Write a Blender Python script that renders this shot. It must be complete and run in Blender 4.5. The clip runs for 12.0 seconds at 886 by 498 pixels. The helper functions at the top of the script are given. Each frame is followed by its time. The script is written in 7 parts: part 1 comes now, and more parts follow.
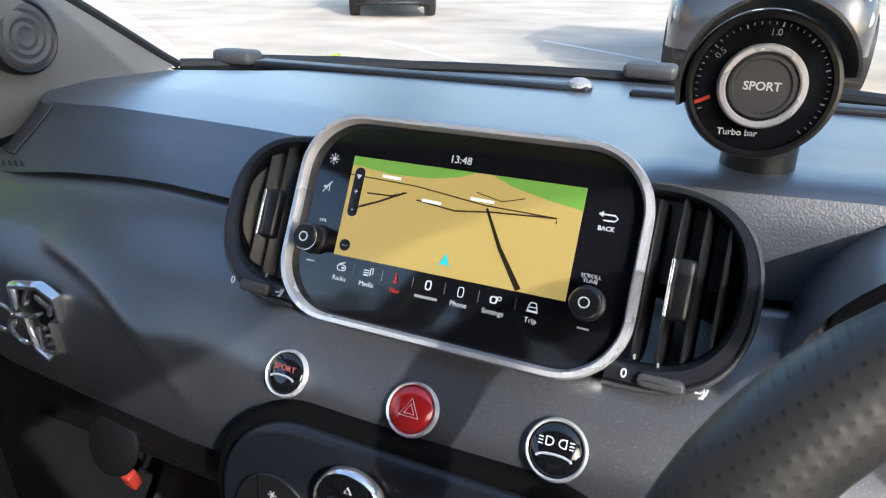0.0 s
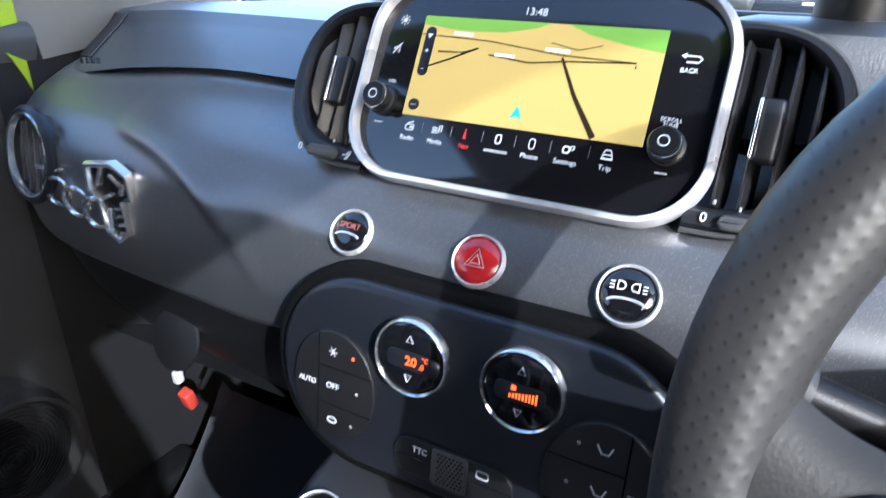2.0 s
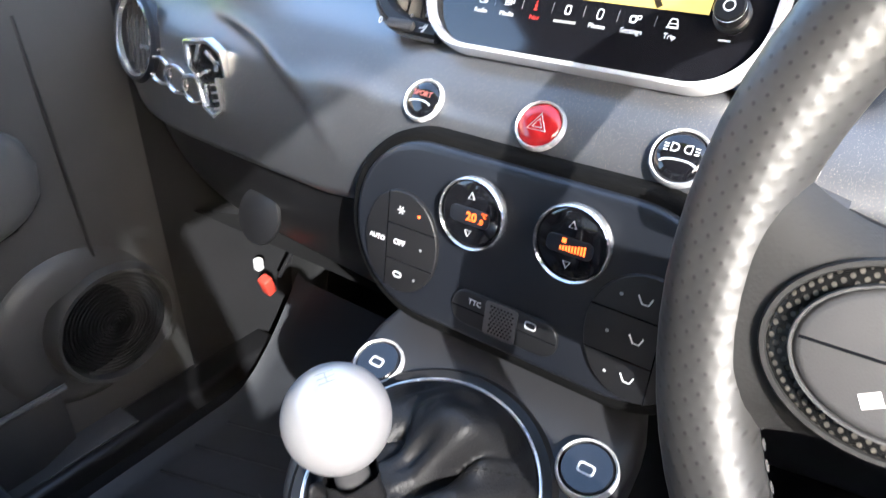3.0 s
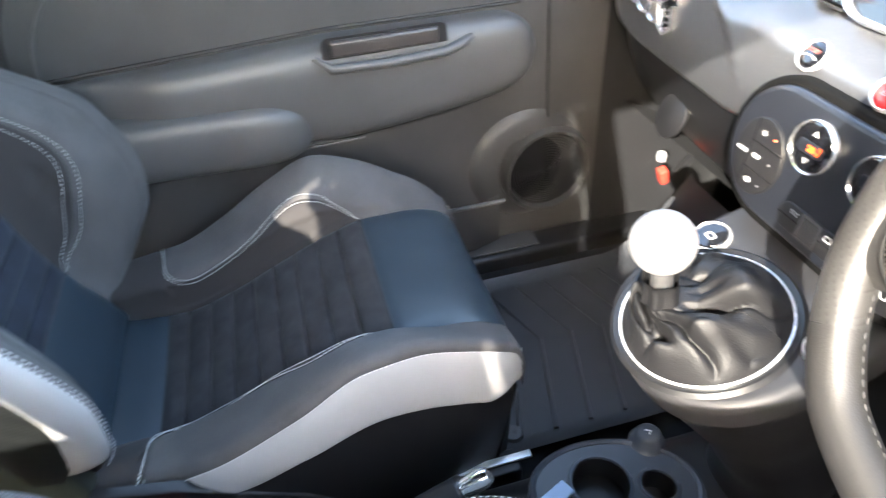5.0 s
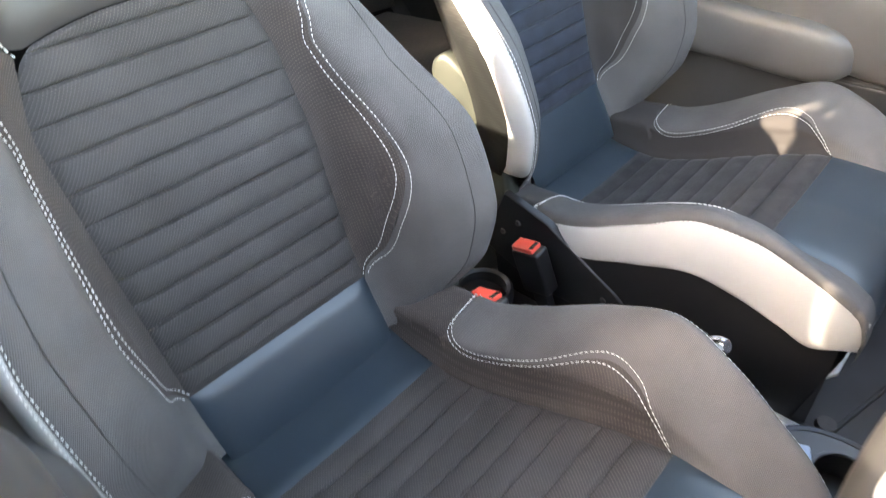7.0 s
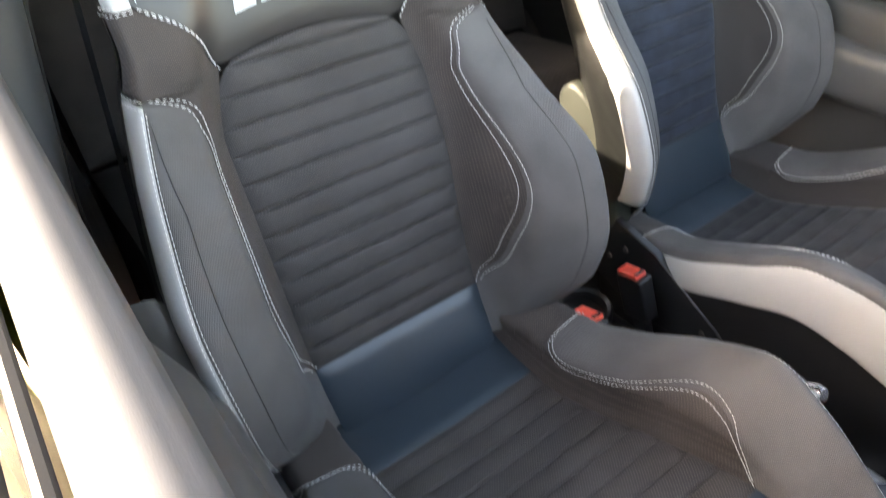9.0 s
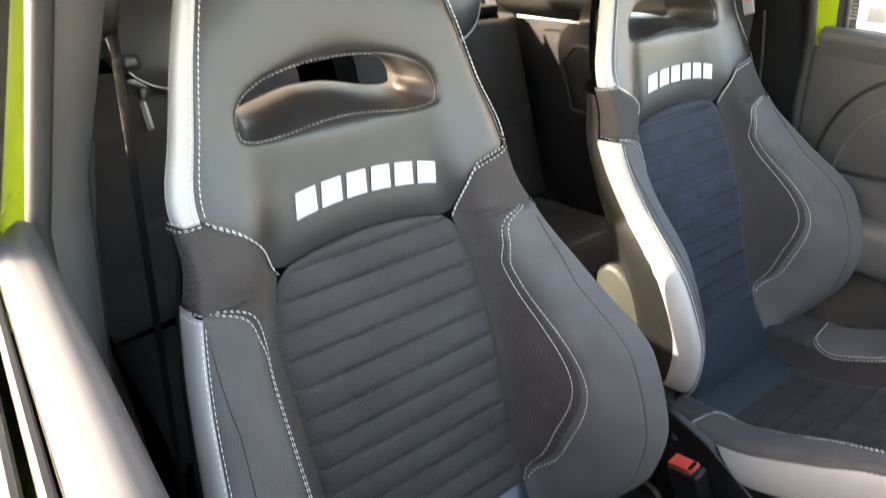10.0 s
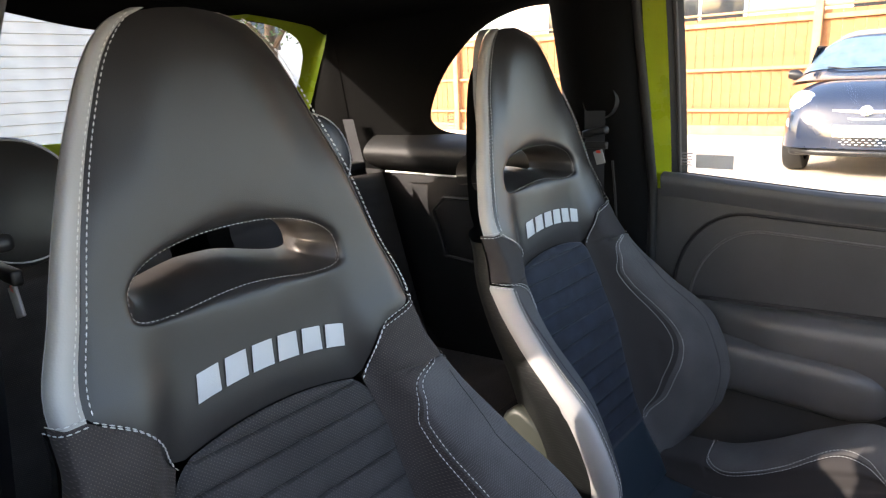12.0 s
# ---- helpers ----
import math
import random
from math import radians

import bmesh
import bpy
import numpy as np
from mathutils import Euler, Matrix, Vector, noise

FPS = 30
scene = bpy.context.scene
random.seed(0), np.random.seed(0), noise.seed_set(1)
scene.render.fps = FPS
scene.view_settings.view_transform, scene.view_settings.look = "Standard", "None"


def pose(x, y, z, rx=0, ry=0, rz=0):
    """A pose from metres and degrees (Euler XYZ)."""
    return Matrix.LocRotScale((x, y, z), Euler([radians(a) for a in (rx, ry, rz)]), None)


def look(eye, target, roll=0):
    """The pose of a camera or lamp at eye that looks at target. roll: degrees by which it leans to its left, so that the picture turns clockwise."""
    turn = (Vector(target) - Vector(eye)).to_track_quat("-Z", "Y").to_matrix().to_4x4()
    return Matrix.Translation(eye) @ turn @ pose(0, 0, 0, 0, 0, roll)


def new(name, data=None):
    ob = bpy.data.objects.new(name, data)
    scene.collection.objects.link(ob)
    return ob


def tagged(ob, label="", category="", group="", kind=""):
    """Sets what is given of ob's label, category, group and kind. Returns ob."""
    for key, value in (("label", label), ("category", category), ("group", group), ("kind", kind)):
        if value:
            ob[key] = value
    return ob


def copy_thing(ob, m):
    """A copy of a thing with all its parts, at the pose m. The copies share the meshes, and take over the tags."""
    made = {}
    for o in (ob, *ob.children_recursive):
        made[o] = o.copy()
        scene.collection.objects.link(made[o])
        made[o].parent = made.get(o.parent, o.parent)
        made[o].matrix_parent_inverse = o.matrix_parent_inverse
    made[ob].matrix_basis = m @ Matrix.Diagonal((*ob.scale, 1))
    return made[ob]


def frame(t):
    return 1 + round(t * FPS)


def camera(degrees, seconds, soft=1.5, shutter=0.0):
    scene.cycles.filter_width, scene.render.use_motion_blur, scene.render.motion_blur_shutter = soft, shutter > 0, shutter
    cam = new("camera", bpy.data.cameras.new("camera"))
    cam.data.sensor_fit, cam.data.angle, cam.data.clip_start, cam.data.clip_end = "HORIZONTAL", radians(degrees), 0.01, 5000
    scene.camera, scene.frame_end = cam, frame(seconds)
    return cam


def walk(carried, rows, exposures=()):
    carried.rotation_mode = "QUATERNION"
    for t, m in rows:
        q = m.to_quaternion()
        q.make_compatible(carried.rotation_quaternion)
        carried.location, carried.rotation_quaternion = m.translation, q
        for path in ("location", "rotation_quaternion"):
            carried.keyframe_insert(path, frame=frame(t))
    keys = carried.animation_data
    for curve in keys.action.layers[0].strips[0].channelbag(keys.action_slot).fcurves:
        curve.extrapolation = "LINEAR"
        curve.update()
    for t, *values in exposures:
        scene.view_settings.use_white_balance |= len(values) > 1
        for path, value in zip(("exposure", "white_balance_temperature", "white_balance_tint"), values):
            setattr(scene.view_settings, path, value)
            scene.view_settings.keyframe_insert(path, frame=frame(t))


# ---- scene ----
cam = camera(68.3, 12.0, soft=1.1, shutter=0.35)
PATH = [
    (0, (0.151, 0.02, 1.11), (-0.589, 1.687, 0.289), 0.4),
    (0.5, (0.142, 0.032, 1.103), (-0.602, 1.712, 0.313), 0.5),
    (1, (0.142, 0.023, 1.088), (-0.611, 1.695, 0.289), 0.5),
    (1.5, (0.147, 0.009, 1.058), (-0.641, 1.66, 0.249), 0.6),
    (2, (0.153, -0.012, 1.026), (-0.714, 1.583, 0.186), 0.5),
    (2.5, (0.165, -0.036, 1.003), (-0.78, 1.466, 0.082), 0.4),
    (2.7, (0.173, -0.041, 0.995), (-0.79, 1.432, 0.044), 0.5),
    (4.3, (0.29, -0.152, 1.038), (-1.033, 0.718, -0.184), -1.6),
    (4.5, (0.32, -0.163, 1.056), (-1.079, 0.601, -0.152), -2.6),
    (5, (0.395, -0.176, 1.107), (-1.137, 0.187, -0.125), -3.7),
    (5.5, (0.44, -0.158, 1.123), (-1.155, -0.35, -0.068), -5.3),
    (6, (0.497, -0.091, 1.104), (-0.974, -0.809, -0.045), -5.6),
    (6.5, (0.563, -0.024, 1.087), (-0.689, -1.045, -0.092), -4.5),
    (7, (0.604, 0.059, 1.082), (-0.506, -1.023, -0.183), -3.2),
    (7.2, (0.615, 0.092, 1.087), (-0.44, -1.009, -0.207), -3.2),
    (8.8, (0.654, 0.092, 1.124), (-0.207, -1.112, -0.22), -3.1),
    (9, (0.658, 0.08, 1.135), (-0.248, -1.203, -0.103), -3.1),
    (9.5, (0.663, 0.032, 1.155), (-0.333, -1.325, 0.074), -2.5),
    (10, (0.672, -0.009, 1.19), (-0.383, -1.453, 0.295), -2.3),
    (10.5, (0.684, -0.039, 1.212), (-0.422, -1.552, 0.513), -2.1),
    (11, (0.688, -0.05, 1.227), (-0.497, -1.568, 0.686), -1.7),
    (11.5, (0.691, -0.055, 1.215), (-0.683, -1.42, 0.716), -2.0),
    (12, (0.697, -0.07, 1.2), (-0.78, -1.32, 0.697), -2.4),
]
EXPOSURES = [(0.0, 1.76, 6050, 10), (1.0, 1.78, 6050, 10), (2.0, 2.5, 5550, 10), (2.5, 2.95, 5900, 10), (4.5, 4.45, 6700, 8), (5.0, 4.6, 7100, 9), (5.5, 4.55, 7800, 12), (6.0, 4.55, 8300, 13), (6.5, 4.95, 8800, 14), (7.0, 5.2, 9000, 14),
             (9.0, 4.62, 9300, 15), (10.0, 4.35, 8900, 15), (10.5, 4.2, 8500, 16), (11.0, 3.6, 8000, 17), (11.5, 3.2, 7450, 17), (12.0, 3.0, 7500, 17)]
walk(cam, [(t, look(eye, target, roll)) for t, eye, target, roll in PATH], EXPOSURES)

# ---- world, sun ----
SUN_DIR = Vector((0.70, -0.55, 0.46)).normalized()
world = bpy.data.worlds.new("sky_world")
scene.world = world
world.use_nodes = True
wn = world.node_tree.nodes
wl = world.node_tree.links
wn.clear()
sky = wn.new("ShaderNodeTexSky")
sky.sky_type = "NISHITA"
sky.sun_disc = False
sky.dust_density = 2.2
sky.sun_elevation = math.asin(SUN_DIR.z)
sky.sun_rotation = math.atan2(SUN_DIR.x, SUN_DIR.y)
bgd = wn.new("ShaderNodeBackground")
bgd.inputs["Strength"].default_value = 0.15
wout = wn.new("ShaderNodeOutputWorld")
wl.new(sky.outputs["Color"], bgd.inputs["Color"])
wl.new(bgd.outputs["Background"], wout.inputs["Surface"])
sun_data = bpy.data.lights.new("sun", "SUN")
sun_data.energy = 1.05
sun_data.angle = radians(0.6)
sun_data.color = (1.0, 0.98, 0.945)
sun = new("sun", sun_data)
sun.matrix_world = look(SUN_DIR * 20, (0, 0, 0))


# ---- materials ----
def nodes_of(name):
    m = bpy.data.materials.new(name)
    m.use_nodes = True
    nt = m.node_tree
    return m, nt, nt.nodes["Principled BSDF"]


def mk(name, color, rough=0.5, metal=0.0, var=0.18, vscale=9.0, bump=0.0, bscale=400.0, rvar=0.1,
       coat=0.0, crough=0.08, spec=0.5, flecks=None, sheen=0.0, kind="noise"):
    """A surface with broad tonal drift, fine grain in colour and relief, and uneven gloss."""
    m, nt, p = nodes_of(name)
    n, l = nt.nodes, nt.links
    co = n.new("ShaderNodeTexCoord")
    big = n.new("ShaderNodeTexNoise")
    big.inputs["Scale"].default_value = vscale
    big.inputs["Detail"].default_value = 5
    l.new(co.outputs["Object"], big.inputs["Vector"])
    ramp = n.new("ShaderNodeValToRGB")
    ramp.color_ramp.elements[0].position = 0.3
    ramp.color_ramp.elements[1].position = 0.72
    lo = [c * (1 - var) for c in color]
    hi = [min(1.0, c * (1 + var)) for c in color]
    ramp.color_ramp.elements[0].color = (*lo, 1)
    ramp.color_ramp.elements[1].color = (*hi, 1)
    l.new(big.outputs["Fac"], ramp.inputs["Fac"])
    col = ramp.outputs["Color"]
    if kind == "voronoi":
        fine = n.new("ShaderNodeTexVoronoi")
        fine.inputs["Scale"].default_value = bscale
        fout = fine.outputs["Distance"]
    else:
        fine = n.new("ShaderNodeTexNoise")
        fine.inputs["Scale"].default_value = bscale
        fine.inputs["Detail"].default_value = 3
        fout = fine.outputs["Fac"]
    l.new(co.outputs["Object"], fine.inputs["Vector"])
    if flecks:
        fr = n.new("ShaderNodeValToRGB")
        fr.color_ramp.elements[0].position = flecks[1]
        fr.color_ramp.elements[1].position = flecks[2]
        fr.color_ramp.elements[0].color = (0, 0, 0, 1)
        l.new(fout, fr.inputs["Fac"])
        mix = n.new("ShaderNodeMix")
        mix.data_type = "RGBA"
        l.new(fr.outputs["Color"], mix.inputs["Factor"])
        l.new(col, mix.inputs["A"])
        mix.inputs["B"].default_value = (*flecks[0], 1)
        col = mix.outputs["Result"]
    l.new(col, p.inputs["Base Color"])
    rr = n.new("ShaderNodeMapRange")
    rr.inputs["To Min"].default_value = max(0.02, rough - rvar)
    rr.inputs["To Max"].default_value = min(1.0, rough + rvar)
    l.new(big.outputs["Fac"], rr.inputs["Value"])
    l.new(rr.outputs["Result"], p.inputs["Roughness"])
    p.inputs["Metallic"].default_value = metal
    p.inputs["Coat Weight"].default_value = coat
    p.inputs["Coat Roughness"].default_value = crough
    p.inputs["Specular IOR Level"].default_value = spec
    if sheen:
        p.inputs["Sheen Weight"].default_value = sheen
        p.inputs["Sheen Roughness"].default_value = 0.4
    if bump:
        b = n.new("ShaderNodeBump")
        b.inputs["Strength"].default_value = bump
        b.inputs["Distance"].default_value = 0.001
        l.new(fout, b.inputs["Height"])
        l.new(b.outputs["Normal"], p.inputs["Normal"])
    return m


def mk_weave(name, color, dot, step, rough=0.85, amount=0.6, angle=0.6, bump=0.5, cut=0.5, axes=(1, 1), sheen=0.03):
    """A woven or perforated cloth: rows of small marks from two crossed waves."""
    m, nt, p = nodes_of(name)
    n, l = nt.nodes, nt.links
    co = n.new("ShaderNodeTexCoord")
    mp = n.new("ShaderNodeMapping")
    mp.inputs["Rotation"].default_value = (0, angle if axes[1] else 0, 0 if axes[1] else angle)
    l.new(co.outputs["Object"], mp.inputs["Vector"])
    waves = []
    for d in ("X", "Z" if axes[1] else "Y"):
        w = n.new("ShaderNodeTexWave")
        w.bands_direction = d
        w.inputs["Scale"].default_value = 0.314 / step
        w.inputs["Distortion"].default_value = 0.4
        w.inputs["Detail Scale"].default_value = 4.0
        l.new(mp.outputs["Vector"], w.inputs["Vector"])
        waves.append(w)
    mul = n.new("ShaderNodeMath")
    mul.operation = "MULTIPLY"
    l.new(waves[0].outputs["Fac"], mul.inputs[0])
    l.new(waves[1].outputs["Fac"], mul.inputs[1])
    ramp = n.new("ShaderNodeValToRGB")
    ramp.color_ramp.elements[0].position = cut
    ramp.color_ramp.elements[1].position = min(1.0, cut + 0.35)
    l.new(mul.outputs["Value"], ramp.inputs["Fac"])
    big = n.new("ShaderNodeTexNoise")
    big.inputs["Scale"].default_value = 12
    big.inputs["Detail"].default_value = 6
    l.new(co.outputs["Object"], big.inputs["Vector"])
    fac = n.new("ShaderNodeMath")
    fac.operation = "MULTIPLY"
    l.new(ramp.outputs["Color"], fac.inputs[0])
    fac.inputs[1].default_value = amount
    mix = n.new("ShaderNodeMix")
    mix.data_type = "RGBA"
    l.new(fac.outputs["Value"], mix.inputs["Factor"])
    tone = n.new("ShaderNodeValToRGB")
    tone.color_ramp.elements[0].position = 0.3
    tone.color_ramp.elements[1].position = 0.7
    tone.color_ramp.elements[0].color = (*[c * 0.75 for c in color], 1)
    tone.color_ramp.elements[1].color = (*[c * 1.25 for c in color], 1)
    l.new(big.outputs["Fac"], tone.inputs["Fac"])
    l.new(tone.outputs["Color"], mix.inputs["A"])
    mix.inputs["B"].default_value = (*dot, 1)
    l.new(mix.outputs["Result"], p.inputs["Base Color"])
    p.inputs["Roughness"].default_value = rough
    p.inputs["Sheen Weight"].default_value = sheen
    b = n.new("ShaderNodeBump")
    b.inputs["Strength"].default_value = bump
    b.inputs["Distance"].default_value = 0.0008
    l.new(mul.outputs["Value"], b.inputs["Height"])
    l.new(b.outputs["Normal"], p.inputs["Normal"])
    return m


def mk_glow(name, color, strength):
    m, nt, p = nodes_of(name)
    p.inputs["Base Color"].default_value = (*[c * 0.3 for c in color], 1)
    p.inputs["Emission Color"].default_value = (*color, 1)
    p.inputs["Emission Strength"].default_value = strength
    p.inputs["Roughness"].default_value = 0.3
    return m


def mk_glass(name, tint=(1, 1, 1)):
    """Thin automotive pane: clear, with the gloss of a flat sheet."""
    m, nt, p = nodes_of(name)
    n, l = nt.nodes, nt.links
    tr = n.new("ShaderNodeBsdfTransparent")
    tr.inputs["Color"].default_value = (*tint, 1)
    gl = n.new("ShaderNodeBsdfGlossy")
    gl.inputs["Roughness"].default_value = 0.02
    fz = n.new("ShaderNodeFresnel")
    fz.inputs["IOR"].default_value = 1.35
    mix = n.new("ShaderNodeMixShader")
    l.new(fz.outputs["Fac"], mix.inputs["Fac"])
    l.new(tr.outputs["BSDF"], mix.inputs[1])
    l.new(gl.outputs["BSDF"], mix.inputs[2])
    l.new(mix.outputs["Shader"], n["Material Output"].inputs["Surface"])
    return m


M_RIB = mk_weave("ribbed_cloth", (0.042, 0.037, 0.036), (0.17, 0.145, 0.13), 0.0029, amount=0.42, angle=0.7, cut=0.5)
M_RIBC = mk_weave("ribbed_cloth_cushion", (0.042, 0.037, 0.036), (0.17, 0.145, 0.13), 0.0029, amount=0.42, angle=0.7, cut=0.5, axes=(1, 0))
M_INS = mk_weave("perforated_cloth", (0.042, 0.034, 0.031), (0.19, 0.15, 0.13), 0.0027, amount=0.42, angle=0.78, cut=0.55)
M_INSC = mk_weave("perforated_cloth_cushion", (0.042, 0.034, 0.031), (0.19, 0.15, 0.13), 0.0027, amount=0.42, angle=0.78, cut=0.55, axes=(1, 0))
M_FACE = mk_weave("twill_cloth", (0.074, 0.070, 0.069), (0.19, 0.18, 0.175), 0.0016, amount=0.4, angle=0.6, cut=0.4, rough=0.7)
M_FACEC = mk_weave("twill_cloth_cushion", (0.074, 0.070, 0.069), (0.19, 0.18, 0.175), 0.0016, amount=0.4, angle=0.6, cut=0.4, rough=0.7, axes=(1, 0))
# ribbed cloth again for the passenger seat, shade and cool tint put into colour
M_RIBSHADE = mk("ribbed_cloth_blue_shade", (0.017, 0.022, 0.034), 0.9, bump=0.35, bscale=700, var=0.35, vscale=28, sheen=0.12, rvar=0.04)
M_RIBSHADEC = mk("ribbed_cloth_cushion_shade", (0.022, 0.021, 0.023), 0.9, bump=0.35, bscale=700, var=0.5, vscale=34, sheen=0.10, rvar=0.04)
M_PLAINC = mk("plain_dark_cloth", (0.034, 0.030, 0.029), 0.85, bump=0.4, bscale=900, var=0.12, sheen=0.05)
M_BLKLEA = mk("black_leather", (0.033, 0.03, 0.029), 0.36, bump=0.09, bscale=900, kind="voronoi", var=0.06, rvar=0.03)
M_BLULEA = mk("smooth_leather", (0.024, 0.037, 0.049), 0.32, bump=0.08, bscale=900, kind="voronoi", var=0.04, rvar=0.02)
M_WHTLEA = mk("pale_leather", (0.4, 0.39, 0.375), 0.42, bump=0.12, bscale=500, kind="voronoi", var=0.06)
M_THREAD = mk("pale_thread", (0.66, 0.65, 0.63), 0.8, var=0.2, vscale=300)
M_WHITE = mk("white_embroidery", (0.60, 0.60, 0.60), 0.75, bump=0.4, bscale=900, var=0.06)
M_PLAS = mk("black_plastic", (0.011, 0.011, 0.012), 0.42, bump=0.07, bscale=900, kind="voronoi", var=0.15)
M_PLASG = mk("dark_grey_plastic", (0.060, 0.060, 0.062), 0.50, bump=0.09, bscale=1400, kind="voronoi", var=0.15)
M_POD = mk("soft_black_pod", (0.026, 0.026, 0.028), 0.5, bump=0.09, bscale=1400, kind="voronoi", var=0.12)
M_DOOR = mk("door_trim_plastic", (0.047, 0.046, 0.045), 0.48, bump=0.12, bscale=1100, kind="voronoi", var=0.15)
M_DOORSOFT = mk("door_soft_trim", (0.076, 0.074, 0.072), 0.42, bump=0.06, bscale=650, kind="voronoi", var=0.12)
M_SILL = mk("sill_soft_trim", (0.058, 0.06, 0.064), 0.58, bump=0.06, bscale=1100, kind="voronoi", var=0.08)
M_TRAY = mk("blue_black_plastic", (0.040, 0.048, 0.062), 0.40, bump=0.05, bscale=1200, kind="voronoi", var=0.06)
M_PAD = mk("dash_soft_top", (0.05, 0.058, 0.071), 0.40, coat=0.7, crough=0.34, spec=0.9, bump=0.16, bscale=700, kind="voronoi", var=0.12, vscale=5)
M_FASCIA = mk("fascia_satin_paint", (0.064, 0.068, 0.076), 0.38, metal=0.15, spec=0.9, var=0.10, vscale=4, bump=0.05, bscale=1500,
              flecks=((0.40, 0.36, 0.30), 0.60, 0.74), rvar=0.05, coat=1.0, crough=0.32)
M_GLOSS = mk("gloss_black", (0.008, 0.008, 0.010), 0.08, var=0.05, rvar=0.03, coat=0.5)
M_PIANO = mk("satin_black_panel", (0.013, 0.015, 0.02), 0.36, var=0.08, rvar=0.05)
M_CHROME = mk("chrome", (0.85, 0.85, 0.86), 0.14, metal=0.9, var=0.03, rvar=0.05)
M_SATIN = mk("satin_silver", (0.84, 0.84, 0.85), 0.28, metal=0.45, var=0.04, rvar=0.06)
M_ALU = mk("brushed_alloy", (0.56, 0.56, 0.57), 0.34, metal=0.6, var=0.05, bump=0.05, bscale=800)
M_SHELL = mk_weave("carbon_weave", (0.004, 0.005, 0.005), (0.016, 0.018, 0.017), 0.003, rough=0.5, amount=0.8, angle=0.78, bump=0.1, cut=0.35, sheen=0.0)
M_RECL = mk("olive_grey_plastic", (0.042, 0.047, 0.038), 0.45, bump=0.1, bscale=900, var=0.08)
M_CARPET = mk("black_carpet", (0.007, 0.007, 0.008), 0.95, bump=0.8, bscale=700, var=0.3)
M_RUBBER = mk("rubber_mat", (0.032, 0.034, 0.039), 0.55, bump=0.2, bscale=300, var=0.25)
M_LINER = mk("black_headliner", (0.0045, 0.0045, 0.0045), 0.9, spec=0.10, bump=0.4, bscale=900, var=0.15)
M_GREEN = mk("lime_green_paint", (0.36, 0.47, 0.02), 0.28, coat=0.7, var=0.05, rvar=0.04)
M_SEAL = mk("rubber_seal", (0.012, 0.012, 0.012), 0.6, var=0.2)
M_PILLAR = mk("grey_pillar_trim", (0.15, 0.146, 0.136), 0.6, bump=0.12, bscale=1100, kind="voronoi", var=0.12)
M_RED = mk("red_plastic", (0.72, 0.07, 0.045), 0.38, var=0.08)
M_YELLOW = mk("yellow_tag", (0.72, 0.62, 0.06), 0.5, var=0.08)
M_BLUETAG = mk("blue_plastic", (0.40, 0.52, 0.72), 0.4, var=0.08)
M_WHEEL = mk("perforated_wheel_leather", (0.08, 0.078, 0.076), 0.36, bump=0.6, bscale=420, kind="voronoi", var=0.12)
M_WHEELS = mk("smooth_wheel_leather", (0.02, 0.02, 0.02), 0.5, bump=0.08, bscale=700, kind="voronoi", var=0.12)
M_GLASS = mk_glass("window_glass", (0.93, 0.96, 0.95))
M_MARK = mk("white_marking", (0.75, 0.75, 0.75), 0.5, var=0.04)
M_GREYMARK = mk("grey_marking", (0.30, 0.30, 0.30), 0.5, var=0.04)
M_DARKBELT = mk("belt_webbing", (0.020, 0.022, 0.026), 0.7, bump=0.4, bscale=900, var=0.15)


# ---- mesh helpers ----
def spl(xs, ys, x):
    """Smooth curve through (xs, ys) with slopes limited so it does not overshoot."""
    xs, ys, x = np.asarray(xs, float), np.asarray(ys, float), np.asarray(x, float)
    h = np.diff(xs)
    d = np.diff(ys) / h
    m = np.zeros(len(xs))
    m[0], m[-1] = d[0], d[-1]
    for k in range(1, len(xs) - 1):
        if d[k - 1] * d[k] > 0:
            w1, w2 = 2 * h[k] + h[k - 1], h[k] + 2 * h[k - 1]
            m[k] = (w1 + w2) / (w1 / d[k - 1] + w2 / d[k])
    i = np.clip(np.searchsorted(xs, x) - 1, 0, len(h) - 1)
    t = np.clip((x - xs[i]) / h[i], 0, 1)
    a, b = ys[i], ys[i + 1]
    return ((2 * t ** 3 - 3 * t ** 2 + 1) * a + (t ** 3 - 2 * t ** 2 + t) * h[i] * m[i]
            + (-2 * t ** 3 + 3 * t ** 2) * b + (t ** 3 - t ** 2) * h[i] * m[i + 1])


def root_of(ob):
    while ob.parent:
        ob = ob.parent
    return ob


def to_mesh(name, md, material, offset=(0, 0, 0), sharp=42):
    verts, faces = md
    me = bpy.data.meshes.new(name)
    o = np.asarray(offset, float)
    me.from_pydata([tuple(np.asarray(v, float) - o) for v in verts], [], [tuple(int(k) for k in f) for f in faces])
    me.materials.append(material)
    me.polygons.foreach_set("use_smooth", [True] * len(me.polygons))
    me.update()
    me.set_sharp_from_angle(angle=radians(sharp))
    return me


def thing(name, at, label, category, group="", kind=""):
    ob = new(name)
    ob.empty_display_size = 0.05
    ob.location = at
    return tagged(ob, label, category, group, kind)


def part(name, md, material, parent, label="", sharp=42):
    """One mesh under a thing, or under a part of it; md is in world places."""
    ob = new(name, to_mesh(name, md, material, root_of(parent).location, sharp))
    ob.parent = parent
    return tagged(ob, label)


